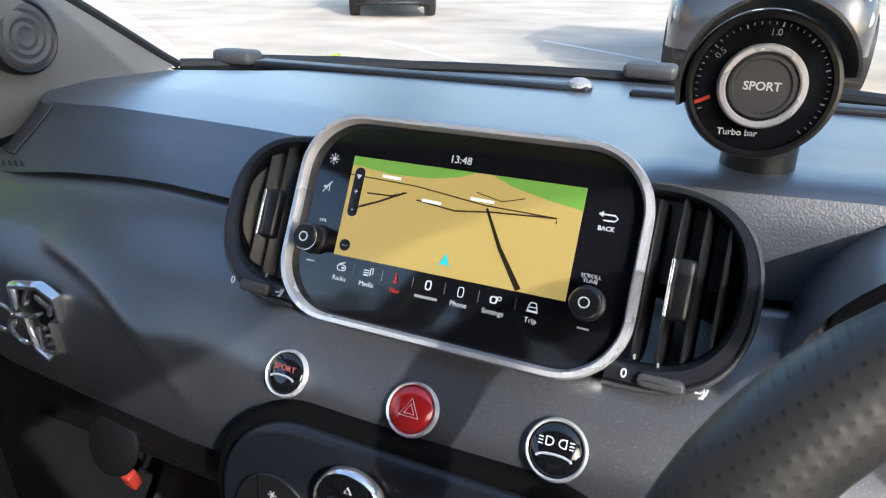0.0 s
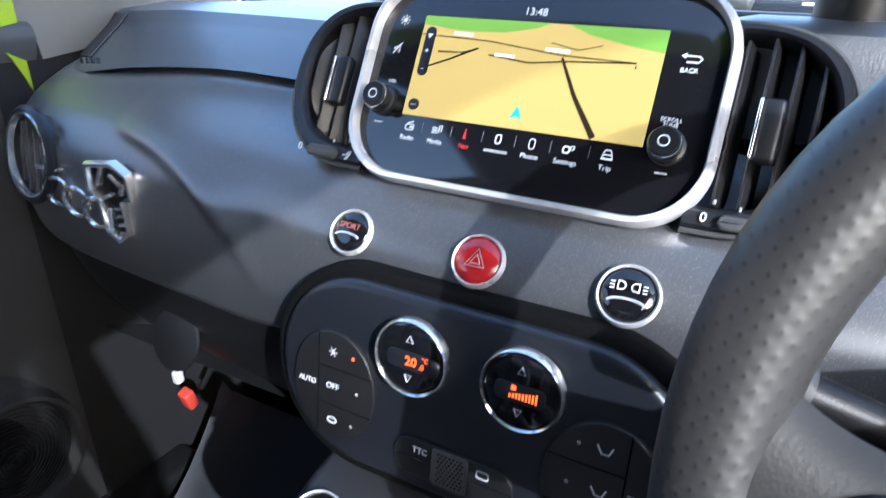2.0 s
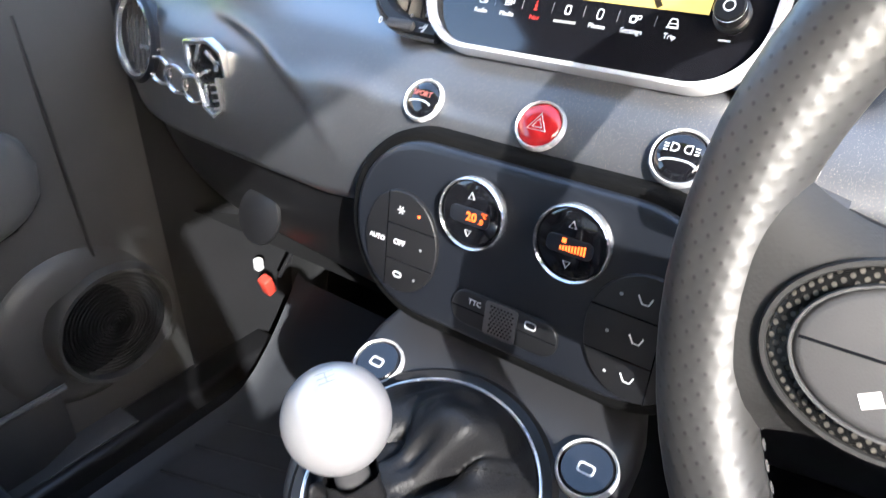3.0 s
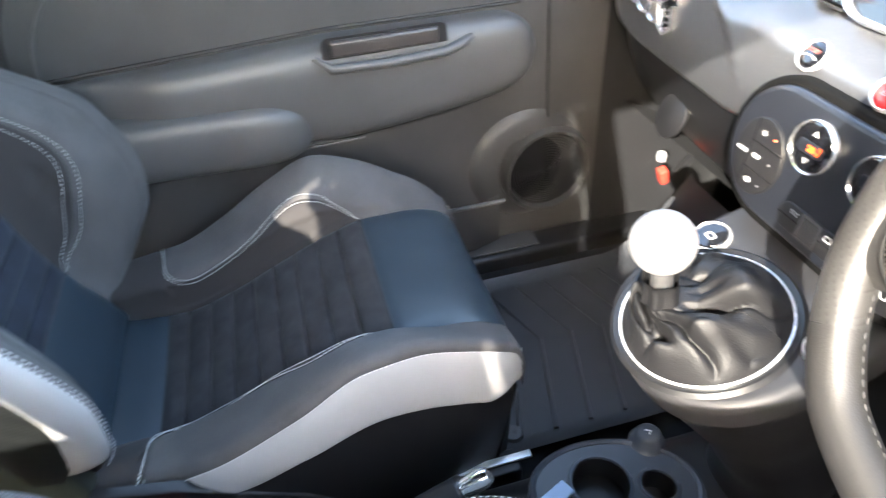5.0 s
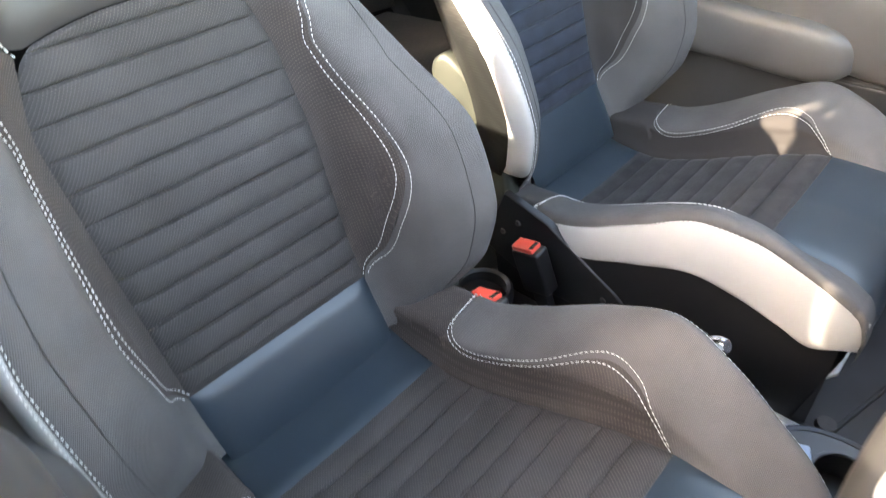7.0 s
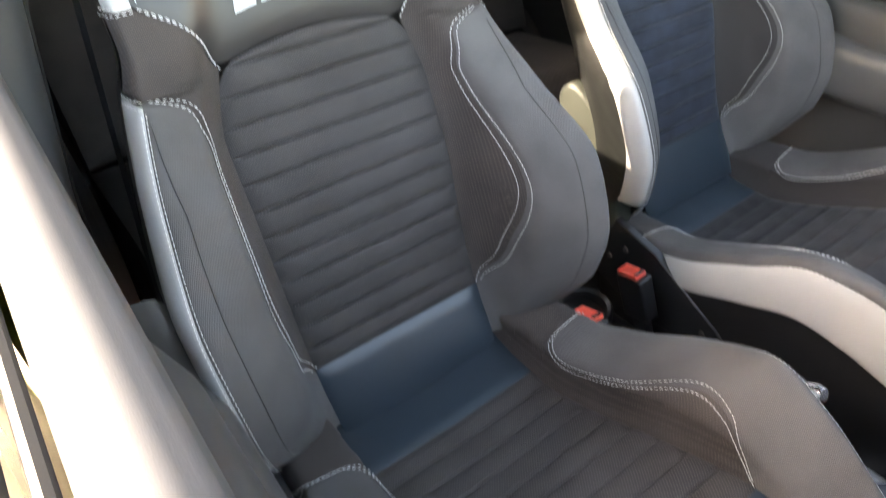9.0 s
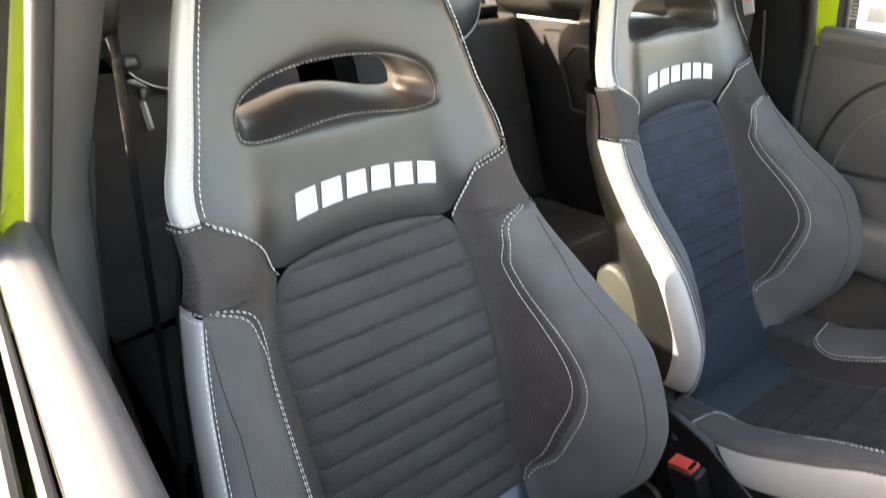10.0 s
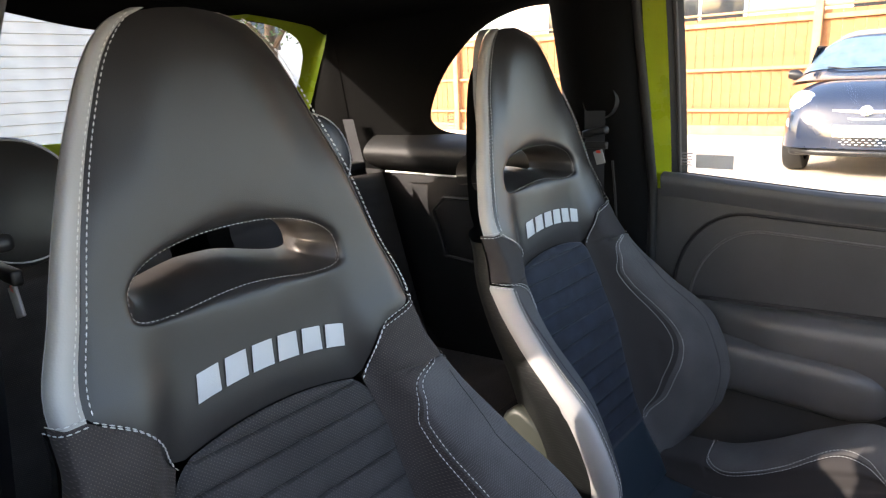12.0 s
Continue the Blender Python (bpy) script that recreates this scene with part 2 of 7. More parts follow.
def solo(name, md, material, label, category="", group="", kind="", sharp=42):
    v = np.asarray(md[0], float)
    base = np.array([(v[:, 0].min() + v[:, 0].max()) / 2, (v[:, 1].min() + v[:, 1].max()) / 2, v[:, 2].min()])
    ob = new(name, to_mesh(name, md, material, base, sharp))
    ob.location = base
    return tagged(ob, label, category, group, kind)


def merge(*mds):
    V, F, n = [], [], 0
    for v, f in mds:
        V += [tuple(p) for p in v]
        F += [tuple(k + n for k in q) for q in f]
        n += len(v)
    return V, F


def xf(md, m):
    return [tuple(m @ Vector(v)) for v in md[0]], md[1]


def grid_faces(nu, nv, wrap=False):
    F = []
    for j in range(nv - 1):
        for i in range(nu - (0 if wrap else 1)):
            a, b = j * nu + i, j * nu + (i + 1) % nu
            F.append((a, b, b + nu, a + nu))
    return F


def sheet(fn, nu, nv, wrap=False):
    P = [fn(i / (nu if wrap else nu - 1), j / (nv - 1)) for j in range(nv) for i in range(nu)]
    return P, grid_faces(nu, nv, wrap)


def patch(fn, nu, nv, puff=0.004, lam=0.007, ref=(0, 1, 0.3), rib=None):
    """An upholstery panel over fn(a, b), sunk along its seams; rib(a, b) adds relief."""
    P = np.array([[fn(i / (nu - 1), j / (nv - 1)) for i in range(nu)] for j in range(nv)], float)
    gu, gv = np.gradient(P, axis=1), np.gradient(P, axis=0)
    N = np.cross(gu, gv)
    N /= np.linalg.norm(N, axis=2, keepdims=True) + 1e-12
    N *= np.sign((N * np.asarray(ref)).sum(axis=2, keepdims=True) + 1e-9)
    lu = np.linalg.norm(np.diff(P, axis=1), axis=2)
    lv = np.linalg.norm(np.diff(P, axis=0), axis=2)
    cu = np.concatenate([np.zeros((nv, 1)), np.cumsum(lu, axis=1)], axis=1)
    cv = np.concatenate([np.zeros((1, nu)), np.cumsum(lv, axis=0)], axis=0)
    d = np.minimum(np.minimum(cu, cu[:, -1:] - cu), np.minimum(cv, cv[-1:, :] - cv))
    H = puff * (1 - np.exp(-d / lam)) - 0.001
    if rib:
        H = H + np.array([[rib(i / (nu - 1), j / (nv - 1)) for i in range(nu)] for j in range(nv)])
    P = P + N * H[..., None]
    return [tuple(p) for p in P.reshape(-1, 3)], grid_faces(nu, nv)


def tube(pts, r, n=8, closed=False, caps=True):
    """A round bar along points; r is one radius or one per point."""
    pts = [Vector(p) for p in pts]
    m = len(pts)
    rs = r if hasattr(r, "__len__") else [r] * m
    V, F = [], []
    up = None
    for i, p in enumerate(pts):
        a = pts[(i - 1) % m] if closed or i else p
        b = pts[(i + 1) % m] if closed or i < m - 1 else p
        t = (b - a).normalized()
        if up is None:
            up = Vector((0, 0, 1)) if abs(t.z) < 0.9 else Vector((1, 0, 0))
        side = t.cross(up).normalized()
        up = side.cross(t).normalized()
        for k in range(n):
            w = 2 * math.pi * k / n
            V.append(tuple(p + (side * math.cos(w) + up * math.sin(w)) * rs[i]))
    for i in range(m if closed else m - 1):
        for k in range(n):
            a, b = i * n + k, i * n + (k + 1) % n
            c, e = ((i + 1) % m) * n + (k + 1) % n, ((i + 1) % m) * n + k
            F.append((a, b, c, e))
    if caps and not closed:
        F += [tuple(range(n)), tuple(range((m - 1) * n, m * n))]
    return V, F


def lathe(profile, n=32, m=None):
    """A turned shape: (radius, height) pairs about z, then placed by m."""
    V, F = [], []
    for r, h in profile:
        for k in range(n):
            w = 2 * math.pi * k / n
            V.append((r * math.cos(w), r * math.sin(w), h))
    for i in range(len(profile) - 1):
        for k in range(n):
            F.append((i * n + k, i * n + (k + 1) % n, (i + 1) * n + (k + 1) % n, (i + 1) * n + k))
    return xf((V, F), m) if m else (V, F)


def rbox(c, size, b=0.004, m=None, seg=3):
    """A box with rounded edges about c."""
    bm = bmesh.new()
    bmesh.ops.create_cube(bm, size=1.0)
    for v in bm.verts:
        v.co = Vector((v.co.x * size[0], v.co.y * size[1], v.co.z * size[2]))
    bmesh.ops.bevel(bm, geom=bm.edges[:], offset=min(b, min(size) * 0.49), segments=seg, affect="EDGES", profile=0.5)
    bm.verts.index_update()
    V = [tuple(v.co) for v in bm.verts]
    F = [tuple(v.index for v in f.verts) for f in bm.faces]
    bm.free()
    M = Matrix.Translation(c) @ (m if m else Matrix.Identity(4))
    return xf((V, F), M)


def rounded(w, h, r, n=8, e=None):
    """Outline of a rounded rectangle about the origin, anticlockwise."""
    out = []
    for cx, cy, a0 in ((w / 2 - r, h / 2 - r, 0), (-w / 2 + r, h / 2 - r, 90), (-w / 2 + r, -h / 2 + r, 180), (w / 2 - r, -h / 2 + r, 270)):
        for k in range(n + 1):
            a = radians(a0 + 90 * k / n)
            out.append((cx + r * math.cos(a), cy + r * math.sin(a)))
    return out


def plate(outline, depth, b, m=None):
    """A flat plate: outline in x, y; from z = 0 up to depth, its upper edge rounded by b."""
    n = len(outline)
    O = np.array(outline, float)
    c = O.mean(axis=0)
    nx = np.roll(O, -1, 0) - np.roll(O, 1, 0)
    nrm = np.stack([nx[:, 1], -nx[:, 0]], 1)
    nrm /= np.linalg.norm(nrm, axis=1, keepdims=True) + 1e-12
    if ((O - c) * nrm).sum() < 0:
        nrm = -nrm
    levels = [(0, 0.0), (0, depth - b)]
    for k in range(1, 4):
        a = math.pi / 2 * k / 3
        levels.append((b * (1 - math.cos(a)), depth - b + b * math.sin(a)))
    V, F = [], []
    for inset, z in levels:
        for p, q in zip(O, nrm):
            V.append((p[0] - q[0] * inset, p[1] - q[1] * inset, z))
    for i in range(len(levels) - 1):
        for k in range(n):
            F.append((i * n + k, i * n + (k + 1) % n, (i + 1) * n + (k + 1) % n, (i + 1) * n + k))
    F.append(tuple(range((len(levels) - 1) * n, len(levels) * n)))
    F.append(tuple(reversed(range(n))))
    return xf((V, F), m) if m else (V, F)


def frame_ring(outer, inner, depth, m=None, crown=0.002):
    """A raised rim between two outlines with the same number of points."""
    n = len(outer)
    V, F = [], []
    for f, z in ((0, 0), (0, depth * 0.7), (0.25, depth), (0.75, depth), (1, depth * 0.7), (1, 0)):
        for p, q in zip(outer, inner):
            V.append((p[0] + (q[0] - p[0]) * f, p[1] + (q[1] - p[1]) * f, z + (crown if 0 < f < 1 else 0)))
    for i in range(5):
        for k in range(n):
            F.append((i * n + k, i * n + (k + 1) % n, (i + 1) * n + (k + 1) % n, (i + 1) * n + k))
    return xf((V, F), m) if m else (V, F)


def sweep_stitch(pts, lift, length=0.0042, gap=0.0022, r=0.00075):
    """Short threads laid end to end along points, lifted off the cloth."""
    P = [Vector(p) + Vector(q) for p, q in zip(pts, lift)]
    d = [0.0]
    for a, b in zip(P, P[1:]):
        d.append(d[-1] + (b - a).length)
    xs = [p.x for p in P], [p.y for p in P], [p.z for p in P]
    out = []
    s = 0.001
    while s + length < d[-1]:
        a = Vector([float(np.interp(s, d, x)) for x in xs])
        b = Vector([float(np.interp(s + length, d, x)) for x in xs])
        c = (a + b) / 2
        out.append((a, c, b))
        s += length + gap
    V, F = [], []
    for a, c, b in out:
        t = (b - a).normalized()
        u = t.cross(Vector((0.3, 1, 0.5))).normalized() * r
        w = t.cross(u).normalized() * r
        k = len(V)
        for p, f in ((a, 0.5), (c, 1.0), (b, 0.5)):
            V += [tuple(p + u * f), tuple(p + w * f), tuple(p - u * f), tuple(p - w * f)]
        for i in (0, 4):
            for q in range(4):
                F.append((k + i + q, k + i + (q + 1) % 4, k + i + 4 + (q + 1) % 4, k + i + 4 + q))
        F += [(k, k + 1, k + 2, k + 3), (k + 8, k + 9, k + 10, k + 11)]
    return V, F


def lettering(text, size, m, depth=0.0004, bold=0.0, align="CENTER"):
    """Raised writing in the built-in face, in the x, y plane of m."""
    cu = bpy.data.curves.new("lettering", "FONT")
    cu.body, cu.size, cu.extrude, cu.offset = text, size, depth, bold
    cu.align_x, cu.align_y = align, "CENTER"
    cu.resolution_u = 3
    ob = bpy.data.objects.new("lettering", cu)
    me = bpy.data.meshes.new_from_object(ob)
    md = [tuple(m @ v.co) for v in me.vertices], [tuple(p.vertices) for p in me.polygons]
    bpy.data.objects.remove(ob)
    bpy.data.meshes.remove(me)
    bpy.data.curves.remove(cu)
    return md


def basis(origin, xaxis, yaxis):
    """A pose whose x and y lie along the given ways."""
    x = Vector(xaxis).normalized()
    z = x.cross(Vector(yaxis)).normalized()
    y = z.cross(x)
    return Matrix(((x.x, y.x, z.x, origin[0]), (x.y, y.y, z.y, origin[1]), (x.z, y.z, z.z, origin[2]), (0, 0, 0, 1)))


# ---- the front seats ----
CX = 0.3376
BZ = (0.40, 0.44, 0.48, 0.54, 0.62, 0.70, 0.78, 0.855, 0.91, 0.95, 1.02, 1.10, 1.18, 1.235, 1.263, 1.278)
BY = (-0.4265, -0.4468, -0.4715, -0.4988, -0.5236, -0.5463, -0.5806, -0.6044, -0.6156, -0.6240, -0.6349, -0.6462, -0.6571, -0.6660, -0.6751, -0.6859)
BW = (0.1529, 0.1985, 0.2329, 0.2568, 0.2674, 0.2710, 0.2499, 0.2234, 0.2066, 0.2068, 0.1854, 0.1608, 0.1281, 0.1002, 0.0746, 0.0411)
BC = (-0.0022, 0.0244, 0.0759, 0.1366, 0.1653, 0.1544, 0.0977, 0.0493, 0.0338, 0.0251, 0.0128, 0.0078, -0.0030, -0.0051, -0.0022, -0.0004)
BP = (0.1280, 0.1314, 0.1328, 0.1334, 0.1357, 0.1374, 0.1375, 0.1194, 0.0983, 0.0896, 0.0816, 0.0733, 0.0590, 0.0448, 0.0303, 0.0155)


def back_row(z):
    yc, w, c, p = (float(spl(BZ, k, z)) for k in (BY, BW, BC, BP))
    head = min(1.0, max(0.0, (z - 0.86) / 0.1))
    hc = 0.026 * head
    xs = (0, p, p + (w - p) * 0.396, p + (w - p) * 0.918, w, w + 0.005, w - 0.012)
    ds = (0, -0.05 * hc, c * 0.727 - 0.25 * hc, c - 0.35 * hc, c - 0.030 + 0.016 * head - 0.4 * hc, c - 0.085 + 0.034 * head, c - 0.115 + 0.04 * head)
    return yc, xs, ds


def back_pt(s, z, side):
    yc, xs, ds = back_row(z)
    k = (0, 1, 2, 3, 4, 5, 6)
    return CX + side * float(spl(k, xs, s)), yc + float(spl(k, ds, s)), z


def back_xz(x, z, lift=0.0):
    """Front surface at x from the seat's middle."""
    yc, xs, ds = back_row(z)
    k = (0, 1, 2, 3, 4, 5, 6)
    dense = np.linspace(0, 5, 60)
    s = float(np.interp(abs(x), spl(k, xs, dense), dense))
    return CX + x, yc + float(spl(k, ds, s)) + lift, z


def s_stitch(z):
    return float(spl((0.4994, 0.5480, 0.5905, 0.6704, 0.7234, 0.7950, 0.8249, 0.8641, 0.8685), (1.0000, 1.4846, 1.6212, 1.8325, 1.7362, 1.6039, 1.8449, 2.5610, 4.0000), z))


# heights of the seams: foot of the ribbed panel, corner of the yoke, top of the bolster, foot of the head part
ZL, ZA, ZT, ZY = 0.5003, 0.8633, 0.8685, 0.942
HE = 3.95


def SH(sd):
    return 2.67 if sd > 0 else 3.5



def s_yoke(z, sd):
    return float(np.interp(z, (ZA, 0.9214, ZY), (1.0, 2.176, SH(sd))))


def arch(x):
    return 0.8798 - 0.0179 * (x / 0.12) ** 2


def outline_head(n):
    """Edge of the head part, as x, z about the seat's middle, by angle round the slot."""
    halves = []
    for sd in (1, -1):
        half = []
        for k in range(24):
            z = 1.278 - (1.278 - ZY) * (k / 23) ** 1.6
            half.append((back_pt(SH(sd), z, 1)[0] - CX if k else 0.0, z))
        for k in range(1, 10):
            z = ZY - (ZY - ZA) * k / 9
            half.append((back_pt(s_yoke(z, sd), z, 1)[0] - CX, z))
        for k in range(1, 12):
            x = 0.1152 * (1 - k / 11)
            half.append((x, arch(x)))
        halves.append(half)
    pts = halves[0] + [(-x, z) for x, z in reversed(halves[1][1:-1])]
    a = np.unwrap([math.atan2(z - HOLE_Z, x) for x, z in pts])
    return pts, a


HOLE_Z = 1.018


def hole_pt(a):
    """Edge of the slot at an angle: flat below, bowed above, pinched at the ends."""
    c, s = math.cos(a), math.sin(a)
    w, h = 0.121, (0.046 if s > 0 else 0.022)
    r = 1.0 / ((abs(c) / w) ** 2.6 + (abs(s) / h) ** 2.6) ** (1 / 2.6)
    x, z = r * c, HOLE_Z + r * s
    z += 0.009 * math.cos(x / 0.121 * math.pi * 0.9) * (1.0 if s < 0 else 0.3)
    return x, z


def ring_pts(a, pts, ang):
    """Where the ray at angle a leaves the head's outline."""
    best = None
    d = (math.cos(a), math.sin(a))
    for (x0, z0), (x1, z1) in zip(pts, pts[1:] + pts[:1]):
        ex, ez = x1 - x0, z1 - z0
        den = d[0] * ez - d[1] * ex
        if abs(den) < 1e-12:
            continue
        px, pz = x0, z0 - HOLE_Z
        t = (px * ez - pz * ex) / den
        u = (px * d[1] - pz * d[0]) / den
        if t > 0 and -1e-6 <= u <= 1 + 1e-6 and (best is None or t < best):
            best = t
    return best * d[0], HOLE_Z + best * d[1]


def head_patch(n=120, rows=16, y_of=None, sink=True, shrink=1.0):
    pts, ang = outline_head(n)
    pts = [(x * shrink, HOLE_Z + (z - HOLE_Z) * (shrink if z > HOLE_Z else 1)) for x, z in pts]
    # denser where the slot is sharp-ended
    angles = []
    for k in range(n):
        w = 2 * math.pi * k / n
        angles.append(math.atan2(math.sin(w) * 0.55, math.cos(w)))
    V, F = [], []
    for j in range(rows):
        f = j / (rows - 1)
        for a in angles:
            hx, hz = hole_pt(a)
            ox, oz = ring_pts(a, pts, ang)
            g = f ** 1.3
            x, z = hx + (ox - hx) * g, hz + (oz - hz) * g
            p = y_of(x, z)
            dip = 0.010 * math.exp(-f * 16) + (0.004 * math.exp(-(1 - f) * 18) if sink else 0)
            V.append((p[0], p[1] - dip, p[2]))
    for j in range(rows - 1):
        for k in range(n):
            F.append((j * n + k, j * n + (k + 1) % n, (j + 1) * n + (k + 1) % n, (j + 1) * n + k))
    return (V, F), angles


def arc_line(fn, a, b, n=40):
    return [fn(a + (b - a) * k / (n - 1)) for k in range(n)]


def seams(md_list, parent, material, name="stitching", label="pale double stitching"):
    for md in md_list:
        part(name, md, material, parent, label)


def on_back(s, z, sd, k=0.003):
    """A place just proud of the backrest's surface."""
    p = Vector(back_pt(s, z, sd))
    n = (Vector(back_pt(s + 0.02, z, sd)) - p).cross(Vector(back_pt(s, z + 0.003, sd)) - p).normalized()
    if n.dot(Vector((sd, 0.3, 0)) if s >= 3.5 else Vector((0, 1, 0.2))) < 0:
        n = -n
    return tuple(p + n * k)


def on_cush(s, y, sd, k=0.003):
    p = Vector(cush_pt(s, y, sd))
    n = (Vector(cush_pt(s + 0.02, y, sd)) - p).cross(Vector(cush_pt(s, y + 0.003, sd)) - p).normalized()
    return tuple(p + (n if n.z > 0 else -n) * k)


def flush(pts):
    return [(0, 0, 0)] * len(pts)


CY = (-0.46, -0.40, -0.34, -0.26, -0.17, -0.09, -0.03, 0.03, 0.07, 0.10)
CZ = (0.4245, 0.4107, 0.4073, 0.4295, 0.4699, 0.5038, 0.5198, 0.5201, 0.5136, 0.4987)
CH = (0.0418, 0.0618, 0.0713, 0.0733, 0.0745, 0.0562, 0.0298, 0.0066, 0.0020, 0.0024)
CS = (0.4280, 0.4381, 0.4603, 0.4950, 0.5468, 0.5825, 0.5715, 0.5434, 0.5202, 0.4961)
CB = (0.4221, 0.4271, 0.4337, 0.4445, 0.4829, 0.5035, 0.4836, 0.4544, 0.4359, 0.4394)
CW = (0.2276, 0.2281, 0.2301, 0.2439, 0.2521, 0.2427, 0.2257, 0.2110, 0.2017, 0.1895)


CF = -0.0385


def cush_pt(s, y, side):
    zc, h, zs, zb, w = (float(spl(CY, k, y)) for k in (CZ, CH, CS, CB, CW))
    wc = 0.1366
    xs = (0, wc, wc + (w - wc) * 0.134, wc + (w - wc) * 0.866, w, w + 0.004, w - 0.02)
    zs2 = (zc - 0.006, zc, zc + h * 0.727, max(zc + h, zs + 0.01), zs, zb, zb - 0.008)
    k = (0, 1, 2, 3, 4, 5, 6)
    return CX + side * float(spl(k, xs, s)), y, float(spl(k, zs2, s))


def c_stitch(y):
    return float(spl((-0.3806, -0.3584, -0.3540, -0.2987, -0.2193, -0.1368, -0.0944, -0.0618, -0.0391), (4.0000, 3.1716, 2.2690, 1.8596, 2.0172, 2.3081, 2.1852, 1.7393, 1.0000), y))


def SB(sd):
    return 3.0 if sd > 0 else 3.85




def make_seat():
    seat = thing("sports_seat", (CX, -0.25, 0.22), "black and grey sports seat with pale leather edging and white stitching", "car seat", "front seats")
    # backrest
    def rib_back(a, b):
        z = ZL + (0.8795 - ZL) * b
        u = abs(2 * (((z - 0.528) / 0.0304 + 0.5) % 1) - 1)
        u = 1 - u
        fall = (1 - abs(-1 + 2 * a) ** 14) * min(1, b * 40, (1 - b) * 40)
        return (0.0038 * (1 - u ** 2.4) - 0.0055 * math.exp(-((1 - u) / 0.075) ** 2)) * fall
    def f_centre(a, b):
        z = ZL + (0.8795 - ZL) * b
        w = float(spl(BZ, BP, z))
        if z > ZA - 0.02:
            w = min(w, 0.12 * math.sqrt(max(0.0, (0.8798 - z) / 0.0179)), float(spl(BZ, BP, z)) - 0.010 * max(0.0, (z - ZA + 0.02) / 0.02) ** 2)
        return back_xz((-1 + 2 * a) * w, z)
    back = part("backrest_panel", patch(f_centre, 33, 520, 0.004, 0.006, rib=rib_back), M_RIB, seat, "horizontally ribbed perforated black cloth", 180)
    part("lumbar_panel", patch(lambda a, b: back_pt(abs(-1 + 2 * a), 0.402 + (ZL - 0.402) * b, 1 if a > 0.5 else -1), 25, 14, 0.007, 0.012), M_BLULEA, seat, "smooth dark leather lumbar strip", 180)
    thread = []
    fine = []
    for sd in (1, -1):
        ref = (sd * 0.3, 1, 0.2)
        def f_ins(a, b, sd=sd):
            z = ZL + (ZY - ZL) * b
            s0 = 1.0 if z < ZA else s_yoke(z, sd)
            s1 = max(s_stitch(z), s0 + 0.01) if z < ZT else 4.15
            return back_pt(s0 + (s1 - s0) * a, z, sd)
        part("bolster_insert", patch(f_ins, 16, 80, 0.003, 0.006, ref), M_INS, seat, "perforated dark cloth bolster insert", 180)
        def f_face(a, b, sd=sd):
            z = 0.43 + (ZT - 0.43) * b
            s0 = 1.0 if z < ZL else s_stitch(z)
            return back_pt(s0 + (SB(sd) - s0) * a, z, sd)
        part("bolster_face", patch(f_face, 22, 80, 0.003, 0.006, ref), M_FACE, seat, "grey twill bolster face", 180)
        def f_strip(a, b, sd=sd):
            z = 0.495 + (ZT - 0.003 - 0.495) * b
            p = back_pt(SB(sd) + (4.25 - SB(sd)) * a, z, sd)
            e = max(0.0, 1 - (z - 0.495) / 0.03)
            return p[0] - sd * 0.01 * e * e, p[1] - 0.006 * e * e, p[2]
        part("side_strip", patch(f_strip, 10, 60, 0.004, 0.008, (sd, 0.4, 0)), M_WHTLEA, seat, "pale grey leather edging strip", 180)
        def f_hstrip(a, b, sd=sd):
            z = ZY + (1.277 - ZY) * (1 - (1 - b) ** 1.5)
            return back_pt(SH(sd) + (HE - SH(sd)) * a, z, sd)
        part("side_strip", patch(f_hstrip, 10, 50, 0.004, 0.008, (sd, 0.4, 0.1)), M_WHTLEA, seat, "pale grey leather edging strip", 180)
        # threads
        for ds in (-0.07, 0.07):
            L = arc_line(lambda z: on_back(min(3.9, s_stitch(z)) + ds, z, sd), ZL + 0.003, ZT - 0.001, 90)
            thread.append(sweep_stitch(L, flush(L)))
            L = arc_line(lambda z: on_back(s_yoke(z, sd) + ds * 0.9, z + ds * 0.05, sd), ZA + 0.002, ZY - 0.002, 24)
            thread.append(sweep_stitch(L, flush(L)))
        L = arc_line(lambda z: on_back(2.55 if z < 0.78 else 2.55 + (z - 0.78) * 4, z, sd, 0.0022), 0.47, 0.85, 60)
        fine.append(tube(L, 0.0006, 5))
        for z0, dz in ((ZY, -0.003), (ZY, 0.003), (ZT - 0.003, -0.003), (ZT - 0.003, 0.003)):
            L = arc_line(lambda s: on_back(s, z0 + dz, sd), 3.0 if z0 < 0.9 else SH(sd), 4.15, 18)
            thread.append(sweep_stitch(L, flush(L)))
        for s0 in (3.93, 4.08):
            L = arc_line(lambda z: on_back(s0 - 4.0 + SB(sd), z, sd), 0.50, ZT - 0.008, 70)
            thread.append(sweep_stitch(L, flush(L), r=0.00065))
            L = arc_line(lambda z: on_back(s0 - 4.0 + SH(sd), z, sd), ZY + 0.003, 1.268, 60)
            thread.append(sweep_stitch(L, flush(L), r=0.00065))
    head, angles = head_patch(y_of=lambda x, z: back_xz(x, z))
    part("headrest", head, M_BLKLEA, seat, "smooth black leather integrated headrest with a wide slot", 180)
